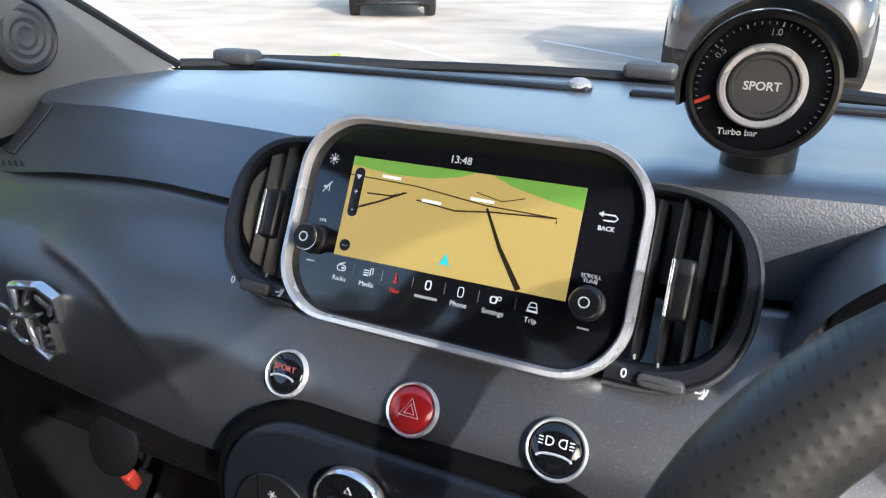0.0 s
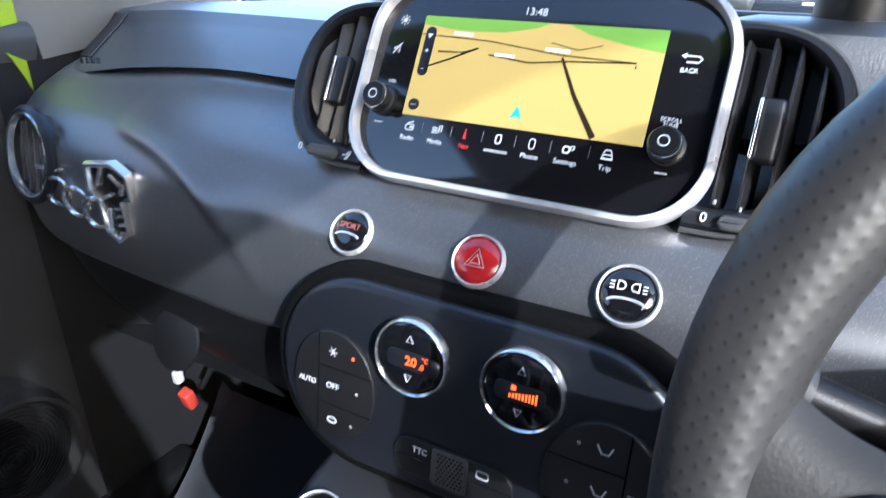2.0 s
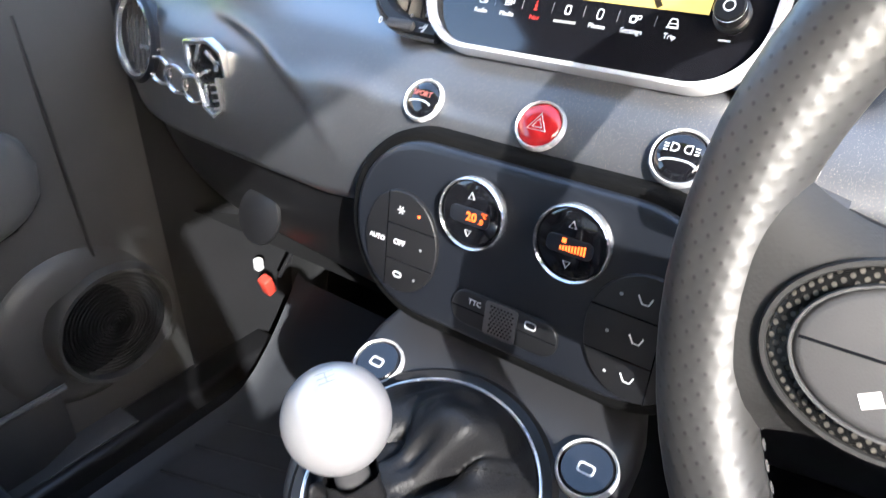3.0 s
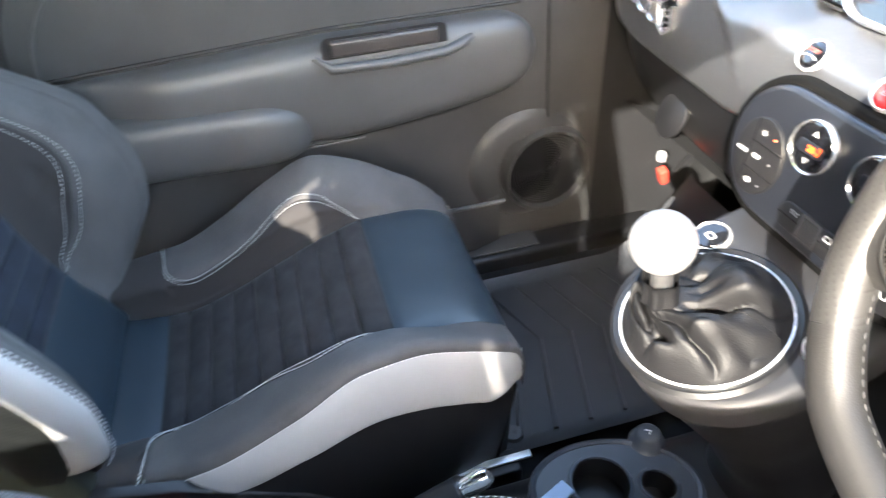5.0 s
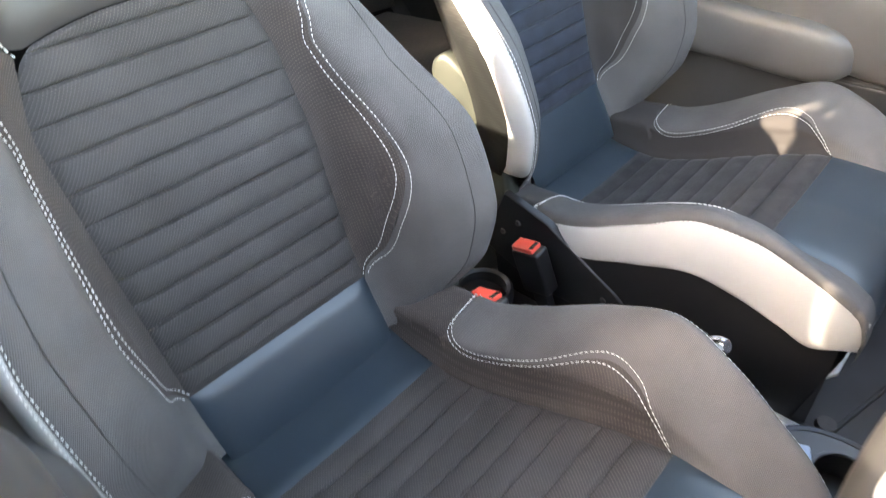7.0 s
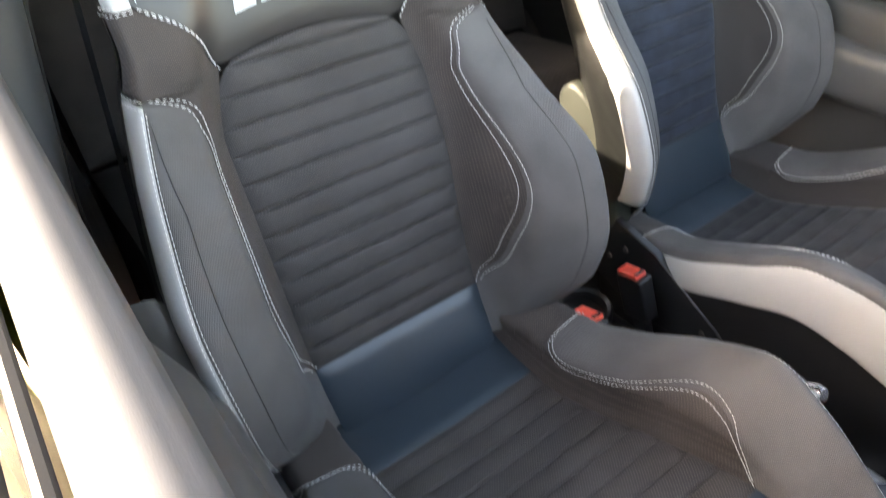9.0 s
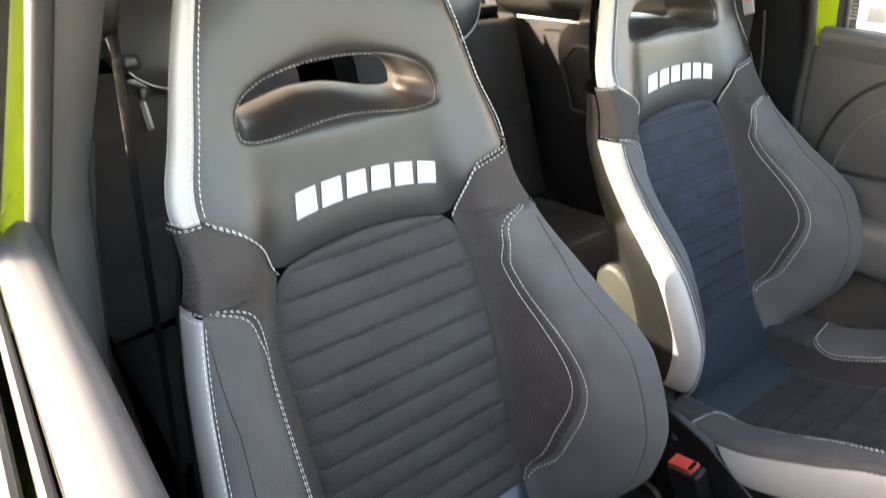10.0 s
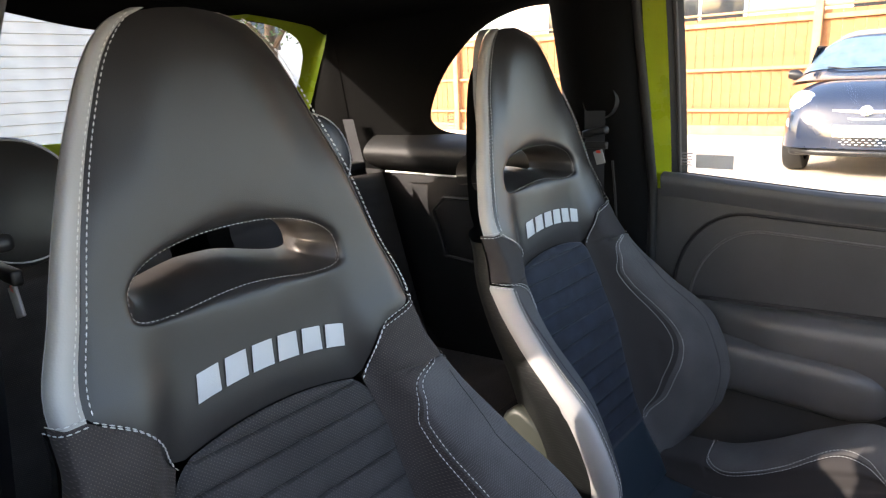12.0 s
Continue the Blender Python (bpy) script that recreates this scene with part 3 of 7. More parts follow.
    # slot lining
    def f_slot(a, b):
        w = 2 * math.pi * a
        hx, hz = hole_pt(math.atan2(math.sin(w) * 0.55, math.cos(w)))
        p = back_xz(hx, hz)
        k = 1 - 0.16 * math.sin(math.pi * min(1, b * 1.0)) * (1 if hz < HOLE_Z else 0.5)
        lowness = min(1.0, max(0.0, (HOLE_Z + 0.006 - hz) / 0.02))
        return CX + hx * k, p[1] - 0.010 - 0.098 * b, HOLE_Z + (hz - HOLE_Z) * k + 0.020 * lowness * b * (2 - b) * (1 - (hx / 0.14) ** 2)
    part("slot_lining", sheet(f_slot, 96, 10, True), M_BLKLEA, seat, "black leather lining of the headrest slot", 180)
    pts = [back_xz(*hole_pt(a)) for a in angles] + [back_xz(*hole_pt(angles[0]))]
    thread.append(sweep_stitch(pts, [Vector((0, -0.006, 0))] * len(pts), 0.003, 0.002, 0.0004))
    # embroidered marks, plain slanted blocks
    for k in range(6):
        x0 = 0.069 - 0.0315 * k
        quad = []
        for dx, dz in ((-0.0135, -0.0130), (0.0125, -0.0130), (0.0155, 0.0130), (-0.0085, 0.0130)):
            quad.append((dx, dz))
        V = []
        cols, rows = 5, 6
        for lift in (0.0002, 0.0022):
            for j in range(rows):
                for i in range(cols):
                    u, v = i / (cols - 1), j / (rows - 1)
                    bx = quad[0][0] + (quad[1][0] - quad[0][0]) * u
                    tx = quad[3][0] + (quad[2][0] - quad[3][0]) * u
                    dx = bx + (tx - bx) * v
                    dz = -0.013 + 0.026 * v
                    x = x0 + dx * -1.0
                    z = 0.923 + dz + 0.010 * (1 - (x / 0.09) ** 2)
                    p = back_xz(x, z)
                    edge = 0.0012 if (u in (0, 1) or v in (0, 1)) else 0
                    V.append((p[0], p[1] + lift - edge * (lift > 0.001) + 0.0008, p[2]))
        F = [tuple(q + cols * rows for q in f) for f in grid_faces(cols, rows)]
        part("embroidered_mark", (V, F), M_WHITE, seat, "white embroidered block", 180)
    # shell behind
    def f_shell(a, b):
        z = 0.44 + (0.93 - 0.44) * b
        sd = -1 if a < 0.5 else 1
        w = abs(-1 + 2 * a)
        e = back_pt(4.2, z, sd)
        yc = back_row(z)[0]
        f = w ** 3
        return CX + (e[0] - CX) * min(1, w * 1.06), (yc - 0.105) * (1 - f) + e[1] * f, z
    part("back_shell", sheet(f_shell, 31, 24), M_SHELL, seat, "carbon weave seat shell", 60)
    for sd in (1, -1):
        def f_flank(a, b, sd=sd):
            z = ZY + (1.277 - ZY) * (1 - (1 - b) ** 1.5)
            p = back_pt(HE, z, sd)
            return CX + (p[0] - CX) * (1 - 0.30 * a), p[1] - 0.035 * a, p[2]
        part("head_flank", sheet(f_flank, 5, 40), M_WHTLEA, seat, "", 180)
    shell, _ = head_patch(y_of=lambda x, z: (back_xz(x, z)[0], back_xz(x * 0.9, z)[1] - 0.070, z), sink=False, rows=8, shrink=0.84)
    part("head_shell", shell, M_SHELL, seat, "carbon weave headrest shell", 60)
    seams(thread, seat, M_THREAD)
    thread = []
    # cushion
    n_rc = 9
    def rib_c(a, b):
        u = abs(2 * ((b * n_rc + 0.1) % 1) - 1)
        return (0.003 * (1 - u ** 2.4) - 0.0055 * math.exp(-((1 - u) / 0.07) ** 2)) * (1 - abs(2 * a - 1) ** 12) * min(1, b * 25, (1 - b) * 25)
    part("cushion_panel", patch(lambda a, b: cush_pt(abs(-1 + 2 * a), -0.365 + (CF + 0.365) * b, 1 if a > 0.5 else -1), 25, 300, 0.004, 0.006, (0, 0, 1), rib_c), M_RIBC, seat, "ribbed perforated cloth cushion panel", 180)
    part("cushion_rear_panel", patch(lambda a, b: cush_pt(abs(-1 + 2 * a), -0.45 + 0.085 * b, 1 if a > 0.5 else -1), 25, 12, 0.007, 0.012, (0, 0, 1)), M_BLULEA, seat, "smooth dark leather strip", 180)
    def f_front(a, b):
        sd = 1 if a > 0.5 else -1
        s = abs(-1 + 2 * a)
        if b < 0.55:
            p = cush_pt(s, CF + (0.095 - CF) * b / 0.55, sd)
            return p
        p = cush_pt(s, 0.095, sd)
        w = (b - 0.55) / 0.45
        return p[0], p[1] + 0.022 * math.sin(w * math.pi * 0.6), p[2] - 0.085 * w ** 1.4
    part("cushion_front", patch(f_front, 25, 28, 0.005, 0.012, (0, 0.6, 1)), M_BLULEA, seat, "smooth dark leather front edge", 180)
    for sd in (1, -1):
        ref = (sd * 0.3, 0, 1)
        def f_ci(a, b, sd=sd):
            y = -0.45 + (CF + 0.45) * b
            s1 = 4.0 if y < -0.3806 else c_stitch(y)
            return cush_pt(1 + (s1 - 1) * a, y, sd)
        part("cushion_insert", patch(f_ci, 16, 60, 0.003, 0.006, ref), M_INSC, seat, "perforated dark cloth insert", 180)
        def f_cf(a, b, sd=sd):
            y = -0.3806 + (0.10 + 0.3806) * b
            s0 = c_stitch(y) if y < CF else 1.0
            p = cush_pt(s0 + (4 - s0) * a, y, sd)
            return p
        part("cushion_bolster", patch(f_cf, 22, 70, 0.003, 0.006, ref), M_FACEC, seat, "grey twill cushion bolster", 180)
        def f_cn(a, b, sd=sd):
            p = cush_pt(1 + 3 * a, 0.10, sd)
            return p[0] - sd * 0.012 * b, p[1] + 0.020 * math.sin(b * math.pi * 0.6), p[2] - 0.085 * b ** 1.4
        part("bolster_nose", patch(f_cn, 14, 12, 0.003, 0.008, (0, 1, 0.4)), M_FACEC, seat, "grey twill bolster nose", 180)
        def f_cs(a, b, sd=sd):
            y = -0.352 + (0.118 + 0.352) * b
            e = max(0.0, (y - 0.085) / 0.033)
            p = cush_pt(4 + 1.25 * a, min(y, 0.10), sd)
            return p[0] - sd * 0.016 * e * e, y, p[2] - 0.012 * e * e * (1 - a)
        part("cushion_side_strip", patch(f_cs, 12, 60, 0.005, 0.010, (sd, 0, 0.3)), M_WHTLEA, seat, "pale leather cushion side", 180)
        for ds in (-0.06, 0.06):
            L = arc_line(lambda y: on_cush(c_stitch(y) + ds, y, sd), -0.380, CF - 0.001, 110)
            thread.append(sweep_stitch(L, flush(L)))
        L = arc_line(lambda y: on_cush(3.94, y, sd), -0.35, 0.095, 70)
        thread.append(sweep_stitch(L, flush(L), r=0.00065))
        L = arc_line(lambda s: cush_pt(s, -0.354, sd), 3.2, 5.2, 14)
        thread.append(sweep_stitch(L, [Vector((sd * 0.002, 0, 0.003))] * len(L)))
        # skirt to the seat frame
        def f_sk(a, b, sd=sd):
            y = -0.44 + 0.54 * b
            p = cush_pt(5.2, max(-0.44, min(y, 0.10)), sd)
            return p[0] - sd * (0.025 * a), y, p[2] + (0.245 - p[2]) * a
        part("seat_base_side", sheet(f_sk, 6, 20), M_PLAS, seat, "black plastic seat base side")
    def f_apron(a, b):
        x = -0.185 + 0.37 * a
        return CX + x, 0.108 - 0.03 * b, 0.425 - 0.17 * b
    part("seat_apron", sheet(f_apron, 8, 6), M_CARPET, seat, "black cloth apron under the cushion")
    part("seat_pan", rbox((CX, -0.17, 0.345), (0.38, 0.48, 0.03), 0.01), M_PLAS, seat)
    # recliner cover on the right hand flank
    prof = [(-0.625, 0.662), (-0.592, 0.686), (-0.545, 0.660), (-0.505, 0.602), (-0.468, 0.535), (-0.455, 0.455), (-0.47, 0.415), (-0.53, 0.44), (-0.585, 0.53), (-0.618, 0.60)]
    dense = []
    for k in range(len(prof)):
        a, b, c = prof[k - 1], prof[k], prof[(k + 1) % len(prof)]
        for t in (0.25, 0.5, 0.75):
            dense.append(((a[0] + b[0]) / 2 * (1 - t) ** 2 + 2 * t * (1 - t) * b[0] + (b[0] + c[0]) / 2 * t * t,
                          (a[1] + b[1]) / 2 * (1 - t) ** 2 + 2 * t * (1 - t) * b[1] + (b[1] + c[1]) / 2 * t * t))
    m = basis((CX + 0.197, 0.050, 0.006), (0, 1, 0), (0, 0, 1))
    cover = part("recliner_cover", plate(dense, 0.03, 0.01, m), M_RECL, seat, "olive grey plastic recliner cover")
    for y, z in ((-0.515, 0.612), (-0.475, 0.515)):
        part("bolt", lathe([(0.007, 0), (0.007, 0.003), (0.004, 0.004), (0.0035, 0.002), (0, 0.002)], 14,
                           basis((CX + 0.226, y - 0.016, z + 0.006), (0, 1, 0), (0, 0, 1))), M_CHROME, cover, "small chrome bolt")
    trim = [(-0.445, 0.385), (-0.40, 0.50), (-0.315, 0.478), (-0.185, 0.405), (-0.155, 0.372), (-0.20, 0.345), (-0.33, 0.34)]
    m = basis((CX + 0.236, 0, 0), (0, 1, 0), (0, 0, 1))
    flank = part("flank_trim", plate(trim, 0.014, 0.004, m), M_PLAS, seat, "black plastic flank trim")
    for y, z in ((-0.37, 0.455), (-0.40, 0.425), (-0.205, 0.385)):
        part("screw", lathe([(0.005, 0), (0.005, 0.002), (0, 0.003)], 10, basis((CX + 0.250, y, z), (0, 1, 0), (0, 0, 1))), M_PLASG, flank)
    for sd in (1, -1):
        rail = part("seat_rail", rbox((CX + sd * 0.19, -0.17, 0.252), (0.040, 0.56, 0.028), 0.004), M_PLAS, seat, "dark metal seat rail")
        part("rail_lip", rbox((CX + sd * 0.19, 0.03, 0.270), (0.012, 0.20, 0.004), 0.001), M_SATIN, rail)
    part("adjuster_bar", tube([(CX + 0.16, 0.0, 0.34), (CX + 0.155, 0.085, 0.335), (CX + 0.12, 0.105, 0.333), (CX - 0.12, 0.105, 0.333), (CX - 0.155, 0.085, 0.335), (CX - 0.16, 0.0, 0.34)], 0.0045, 8), M_SATIN, seat, "thin bright adjuster bar")
    for L in fine:
        part("fine_seam", L, M_BLKLEA, seat)
    seams(thread, seat, M_THREAD, "cushion_stitching")
    return seat


driver_seat = make_seat()
passenger_seat = copy_thing(driver_seat, pose(CX - 0.6668, -0.25 - 0.0655, 0.2108))
for ob in driver_seat.children:
    if ob.name.startswith("recliner_cover"):
        ob.location.x -= 0.44
# passenger ribbed panels hold dimmer, bluer light in their colour; inserts plain and darker
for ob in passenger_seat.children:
    cloth = {"backrest_panel": M_RIBSHADE, "cushion_panel": M_RIBSHADEC, "bolster_insert": M_PLAINC, "cushion_insert": M_PLAINC}.get(ob.name.split(".")[0])
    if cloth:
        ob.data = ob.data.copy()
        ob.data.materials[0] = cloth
# its back stands a little further forward on the slides of the recliner
for ob in passenger_seat.children:
    if ob.name.split(".")[0] in ("backrest_panel", "lumbar_panel", "bolster_insert", "bolster_face", "side_strip", "headrest", "slot_lining",
                                 "embroidered_mark", "back_shell", "head_flank", "head_shell", "fine_seam", "stitching"):
        ob.location = ob.location + Vector((-0.0129, 0.0034 + 0.0032, 0.0172 + 0.004))
        ob.rotation_euler.x = 0.0118

from mathutils.geometry import tessellate_polygon


# ---- the dashboard ----
dash = thing("dashboard", (0, 0.6, 0.3), "satin grey dashboard with round switches, screen and vents", "dashboard")


def bulge(x):
    """How far the dash face falls back from its middle towards the doors."""
    return float(spl((0, 0.12, 0.25, 0.40, 0.52, 0.58, 0.64, 0.68), (0, 0.004, 0.018, 0.030, 0.042, 0.062, 0.12, 0.17), abs(x)))


def fas(x, z):
    """Dash face at x, z."""
    y = float(spl((0.66, 0.70, 0.74, 0.79, 0.84, 0.875, 0.905, 0.93), (0.345, 0.325, 0.312, 0.305, 0.310, 0.338, 0.390, 0.41), z))
    return x, y + bulge(x), z


def seam_up(x):
    """How much higher the joint of dash top and face runs in the middle of the car."""
    q = min(1.0, max(0.0, (0.62 - abs(x)) / 0.34))
    return q * q * (3 - 2 * q)


def f_top(a, b):
    x = -0.68 + 1.36 * a
    k = (0, 0.25, 0.55, 0.72, 0.82, 0.91, 1)
    front = 1.02 - 0.42 * x * x
    up = seam_up(x)
    gg = min(1.0, max(0.0, (x - 0.04) / 0.08)) * min(1.0, max(0.0, (0.62 - x) / 0.15))
    y = float(spl(k, (front, 0.80, 0.58, 0.475, 0.447 - 0.011 * gg + 0.002 * up, 0.4165 - 0.0085 * gg + 0.009 * up, 0.386 + 0.016 * up), b)) if gg > 0.02 else float(np.interp(b, k, (front, 0.80, 0.58, 0.475, 0.443 + 0.006 * up, 0.4145 + 0.011 * up, 0.386 + 0.016 * up)))
    y = y + bulge(x) * (0.0 if b < 0.3 else min(1, (b - 0.3) / 0.5))
    z = float(spl(k, (0.942, 0.957, 0.966, 0.962 + 0.002 * up, 0.948 + 0.010 * up, 0.925 + 0.020 * up, 0.902 + 0.022 * up), b)) if gg > 0.02 else float(np.interp(b, k, (0.942, 0.957, 0.966, 0.962 + 0.002 * up, 0.942 + 0.009 * up, 0.922 + 0.016 * up, 0.902 + 0.022 * up)))
    z += -0.012 * max(0, abs(x) - 0.45) / 0.2
    g = min(1.0, max(0.0, (x - 0.04) / 0.08)) * min(1.0, max(0.0, (0.62 - x) / 0.15))
    z += g * g * (3 - 2 * g) * float(np.interp(b, k, (0, 0, 0.010, 0.024, 0.031, 0.037, 0.0)))
    return x, y, z


pad = part("top_pad", sheet(f_top, 81, 51), M_PAD, dash, "dark grained soft dash top", 19)
part("demister_slot", rbox((-0.28, 0.865, 0.955), (0.52, 0.030, 0.010), 0.004), M_PLAS, pad)
part("demister_slot", rbox((0.24, 0.865, 0.956), (0.42, 0.030, 0.010), 0.004), M_PLAS, pad)
part("sensor_dome", lathe([(0.016, 0), (0.015, 0.006), (0.008, 0.010), (0, 0.011)], 20, pose(-0.035, 0.865, 0.958)), M_GREYMARK, pad, "pale round light sensor")


def f_fas(a, b):
    x = -0.66 + 1.32 * a
    bot = float(spl((0, 0.13, 0.16, 0.24, 0.45, 0.60, 0.66), (0.70, 0.70, 0.735, 0.722, 0.718, 0.735, 0.75), abs(x)))
    top = 0.899 + 0.022 * seam_up(x)
    z = top + (bot - top) * b
    p = fas(x, z)
    roll = max(0.0, (b - 0.9) / 0.1)
    t = (x + 0.40) / 0.215
    if 0 < t < 1:
        d = z - (0.872 - 0.020 * t - 0.085 * t ** 4)
        swell = 1 / (1 + math.exp(-d / 0.0022)) * math.exp(-max(0.0, d) / 0.035)
        p = (p[0], p[1] - 0.015 * swell * math.sin(math.pi * t) ** 0.8, p[2])
    edge = max(0.0, 1 - b / 0.03)
    return p[0], p[1] + 0.018 * roll ** 2 + 0.022 * edge ** 2, p[2]


face = part("fascia", sheet(f_fas, 133, 80), M_FASCIA, dash, "satin grey metallic dash face", 180)
def f_low(a, b):
    x = -0.66 + 1.32 * a
    bot = float(spl((0, 0.13, 0.16, 0.24, 0.45, 0.60, 0.66), (0.70, 0.70, 0.735, 0.722, 0.718, 0.735, 0.75), abs(x)))
    y = fas(x, bot)[1] + 0.016
    return x, y + 0.03 * b + 0.10 * b * b, bot + (0.52 - bot) * b


low = part("lower_dash", sheet(f_low, 61, 14), M_PLAS, dash, "black plastic lower dash", 180)
part("lower_dash_liner", sheet(lambda a, b: (-0.66 + 1.32 * a, 0.46 + 0.5 * b, 0.53 - 0.25 * b), 20, 6), M_CARPET, dash)
part("round_cap", lathe([(0.032, 0), (0.034, 0.003), (0.033, 0.006), (0.02, 0.010), (0, 0.011)], 28, basis((-0.375, 0.372, 0.645), (1, 0, 0), (0, 0.35, 0.94))), M_PLAS, low, "round black blanking cap")
for sd in (-1, 1):
    for k in range(7):
        L = [Vector(f_top((sd * (0.548 + 0.0065 * k) + 0.68) / 1.36, 0.74 + 0.20 * j / 7)) + Vector((0, -0.001, 0.001)) for j in range(8)]
        part("side_demister_slat", tube(L, 0.0018, 6), M_PLAS, pad, "dark slat of the side demister")
part("airbag_mark", merge(*[rbox((-0.512 + 0.006 * k, 0.421 + 0.002 * k, 0.916), (0.004, 0.002, 0.006), 0.0005, None, 1) for k in range(4)]), M_PLASG, pad)
part("lid_catch", rbox((-0.142, 0.296, 0.757), (0.014, 0.012, 0.016), 0.003), M_PLAS, face)

# screen unit
SM = basis((0.0, 0.3765, 0.944), (1, 0, 0), (0, 0.49, 0.87))
OUT = rounded(0.240, 0.144, 0.042, 12)
INN = rounded(0.2285, 0.1325, 0.038, 12)
unit = part("screen_unit", plate(rounded(0.232, 0.136, 0.04, 12), 0.012, 0.002, SM @ pose(0, 0, -0.012)), M_PLAS, dash, "infotainment screen with a satin silver surround")
part("bezel", frame_ring(OUT, INN, 0.013, SM @ pose(0, 0, -0.004)), M_SATIN, unit, "satin silver rounded surround")
part("glass_front", plate(rounded(0.230, 0.134, 0.038, 12), 0.004, 0.001, SM), M_GLOSS, unit, "gloss black screen glass")
PANE = SM @ pose(-0.001, 0.0085, 0.0044)
W2, H2 = 0.0805, 0.0345
M_MAPLAND = mk_glow("map_land", (0.80, 0.58, 0.18), 0.15)
M_MAPGREEN = mk_glow("map_green", (0.30, 0.62, 0.10), 0.13)
M_MAPROAD = mk_glow("map_road", (0.05, 0.035, 0.02), 0.05)
M_MAPPALE = mk_glow("map_pale", (0.9, 0.9, 0.9), 0.3)
M_MAPCYAN = mk_glow("map_cyan", (0.05, 0.62, 0.70), 0.25)
M_NAVRED = mk_glow("nav_red", (0.75, 0.05, 0.04), 0.16)
M_ICON = mk_glow("icon_white", (0.80, 0.82, 0.85), 0.19)
M_ORANGE = mk_glow("orange_digits", (1.0, 0.10, 0.015), 0.6)


def flat(pts, m, z=0.0):
    return [tuple(m @ Vector((x, y, z))) for x, y in pts], [tuple(range(len(pts)))]


def flat_line(pts, w, m, z):
    V, F = [], []
    for k, (x, y) in enumerate(pts):
        a = pts[max(0, k - 1)]
        b = pts[min(len(pts) - 1, k + 1)]
        dx, dy = b[0] - a[0], b[1] - a[1]
        q = math.hypot(dx, dy) or 1
        ww = w[k] if hasattr(w, "__len__") else w
        V += [tuple(m @ Vector((x - dy / q * ww, y + dx / q * ww, z))), tuple(m @ Vector((x + dy / q * ww, y - dx / q * ww, z)))]
    for k in range(len(pts) - 1):
        F.append((2 * k, 2 * k + 1, 2 * k + 3, 2 * k + 2))
    return V, F


disp = part("map_display", flat([(-W2, -H2), (W2, -H2), (W2, H2), (-W2, H2)], PANE), M_MAPLAND, unit, "sand-coloured map page")
part("map_green_band", merge(flat([(-W2, H2), (-W2, H2 - 0.006), (-0.05, H2 - 0.009), (-0.02, H2 - 0.008), (0.0, H2 - 0.004), (0.01, H2)], PANE, 0.0002),
                             flat([(0.02, H2), (0.035, H2 - 0.006), (0.06, H2 - 0.011), (W2, H2 - 0.014), (W2, H2)], PANE, 0.0002)), M_MAPGREEN, disp)
for road in (flat_line([(-W2, H2 - 0.013), (-0.03, H2 - 0.0145), (0.02, H2 - 0.02), (0.065, H2 - 0.021)], 0.0004, PANE, 0.0004),
                        flat_line([(-0.028, 0.011), (0.0, 0.008), (0.025, 0.011), (0.066, 0.0135), (0.066, 0.010)], 0.0005, PANE, 0.0004),
                        flat_line([(-0.065, 0.0105), (-0.047, 0.011), (-0.036, 0.0145)], 0.0005, PANE, 0.0004),
                        flat_line([(-0.077, -0.003), (-0.055, 0.006), (-0.037, 0.0145)], 0.0007, PANE, 0.0004),
                        flat_line([(0.012, 0.022), (0.03, 0.0185), (0.044, 0.0225)], 0.0003, PANE, 0.0004),
                        flat_line([(0.021, 0.013), (0.034, -0.010), (0.051, -H2 + 0.001)], [0.0008, 0.0013, 0.0019], PANE, 0.0005)):
    part("map_road", road, M_MAPROAD, disp)
for x, y, w in ((-0.056, 0.0225, 0.014), (-0.024, 0.0105, 0.014), (0.009, 0.0165, 0.016)):
    part("map_caption_bar", flat([(x, y), (x + w, y - 0.0004), (x + w, y + 0.0016), (x, y + 0.002)], PANE, 0.0006), M_MAPPALE, disp)
part("map_arrow", flat([(0.0005, -0.0195), (0.0045, -0.0285), (0.0005, -0.0265), (-0.0035, -0.0285)], PANE, 0.0008), M_MAPCYAN, disp)
part("map_tool_pill", plate([(x - 0.0735, y + 0.010) for x, y in rounded(0.0075, 0.034, 0.0035, 5)], 0.0004, 0.0001, PANE), M_PIANO, disp)
part("map_menu_dot", plate([(x - 0.0735, y - 0.027) for x, y in rounded(0.008, 0.008, 0.0039, 6)], 0.0004, 0.0001, PANE), M_PIANO, disp)
for word, size, y in (("+", 0.006, 0.010), ("-", 0.006, -0.002), ("....", 0.005, -0.026)):
    part("tool_sign", lettering(word, size, PANE @ pose(-0.0735, y, 0.0007), 0.0001), M_ICON, disp)
part("tool_arrow", flat([(-0.0755, 0.022), (-0.0715, 0.022), (-0.0735, 0.0185)], PANE, 0.0007), M_ICON, disp)
part("clock_digits", lettering("13:48", 0.0070, SM @ pose(-0.004, 0.0495, 0.0044), 0.0001), M_ICON, unit)
xs = (-0.0735, -0.0525, -0.031, -0.0085, 0.014, 0.037, 0.061)
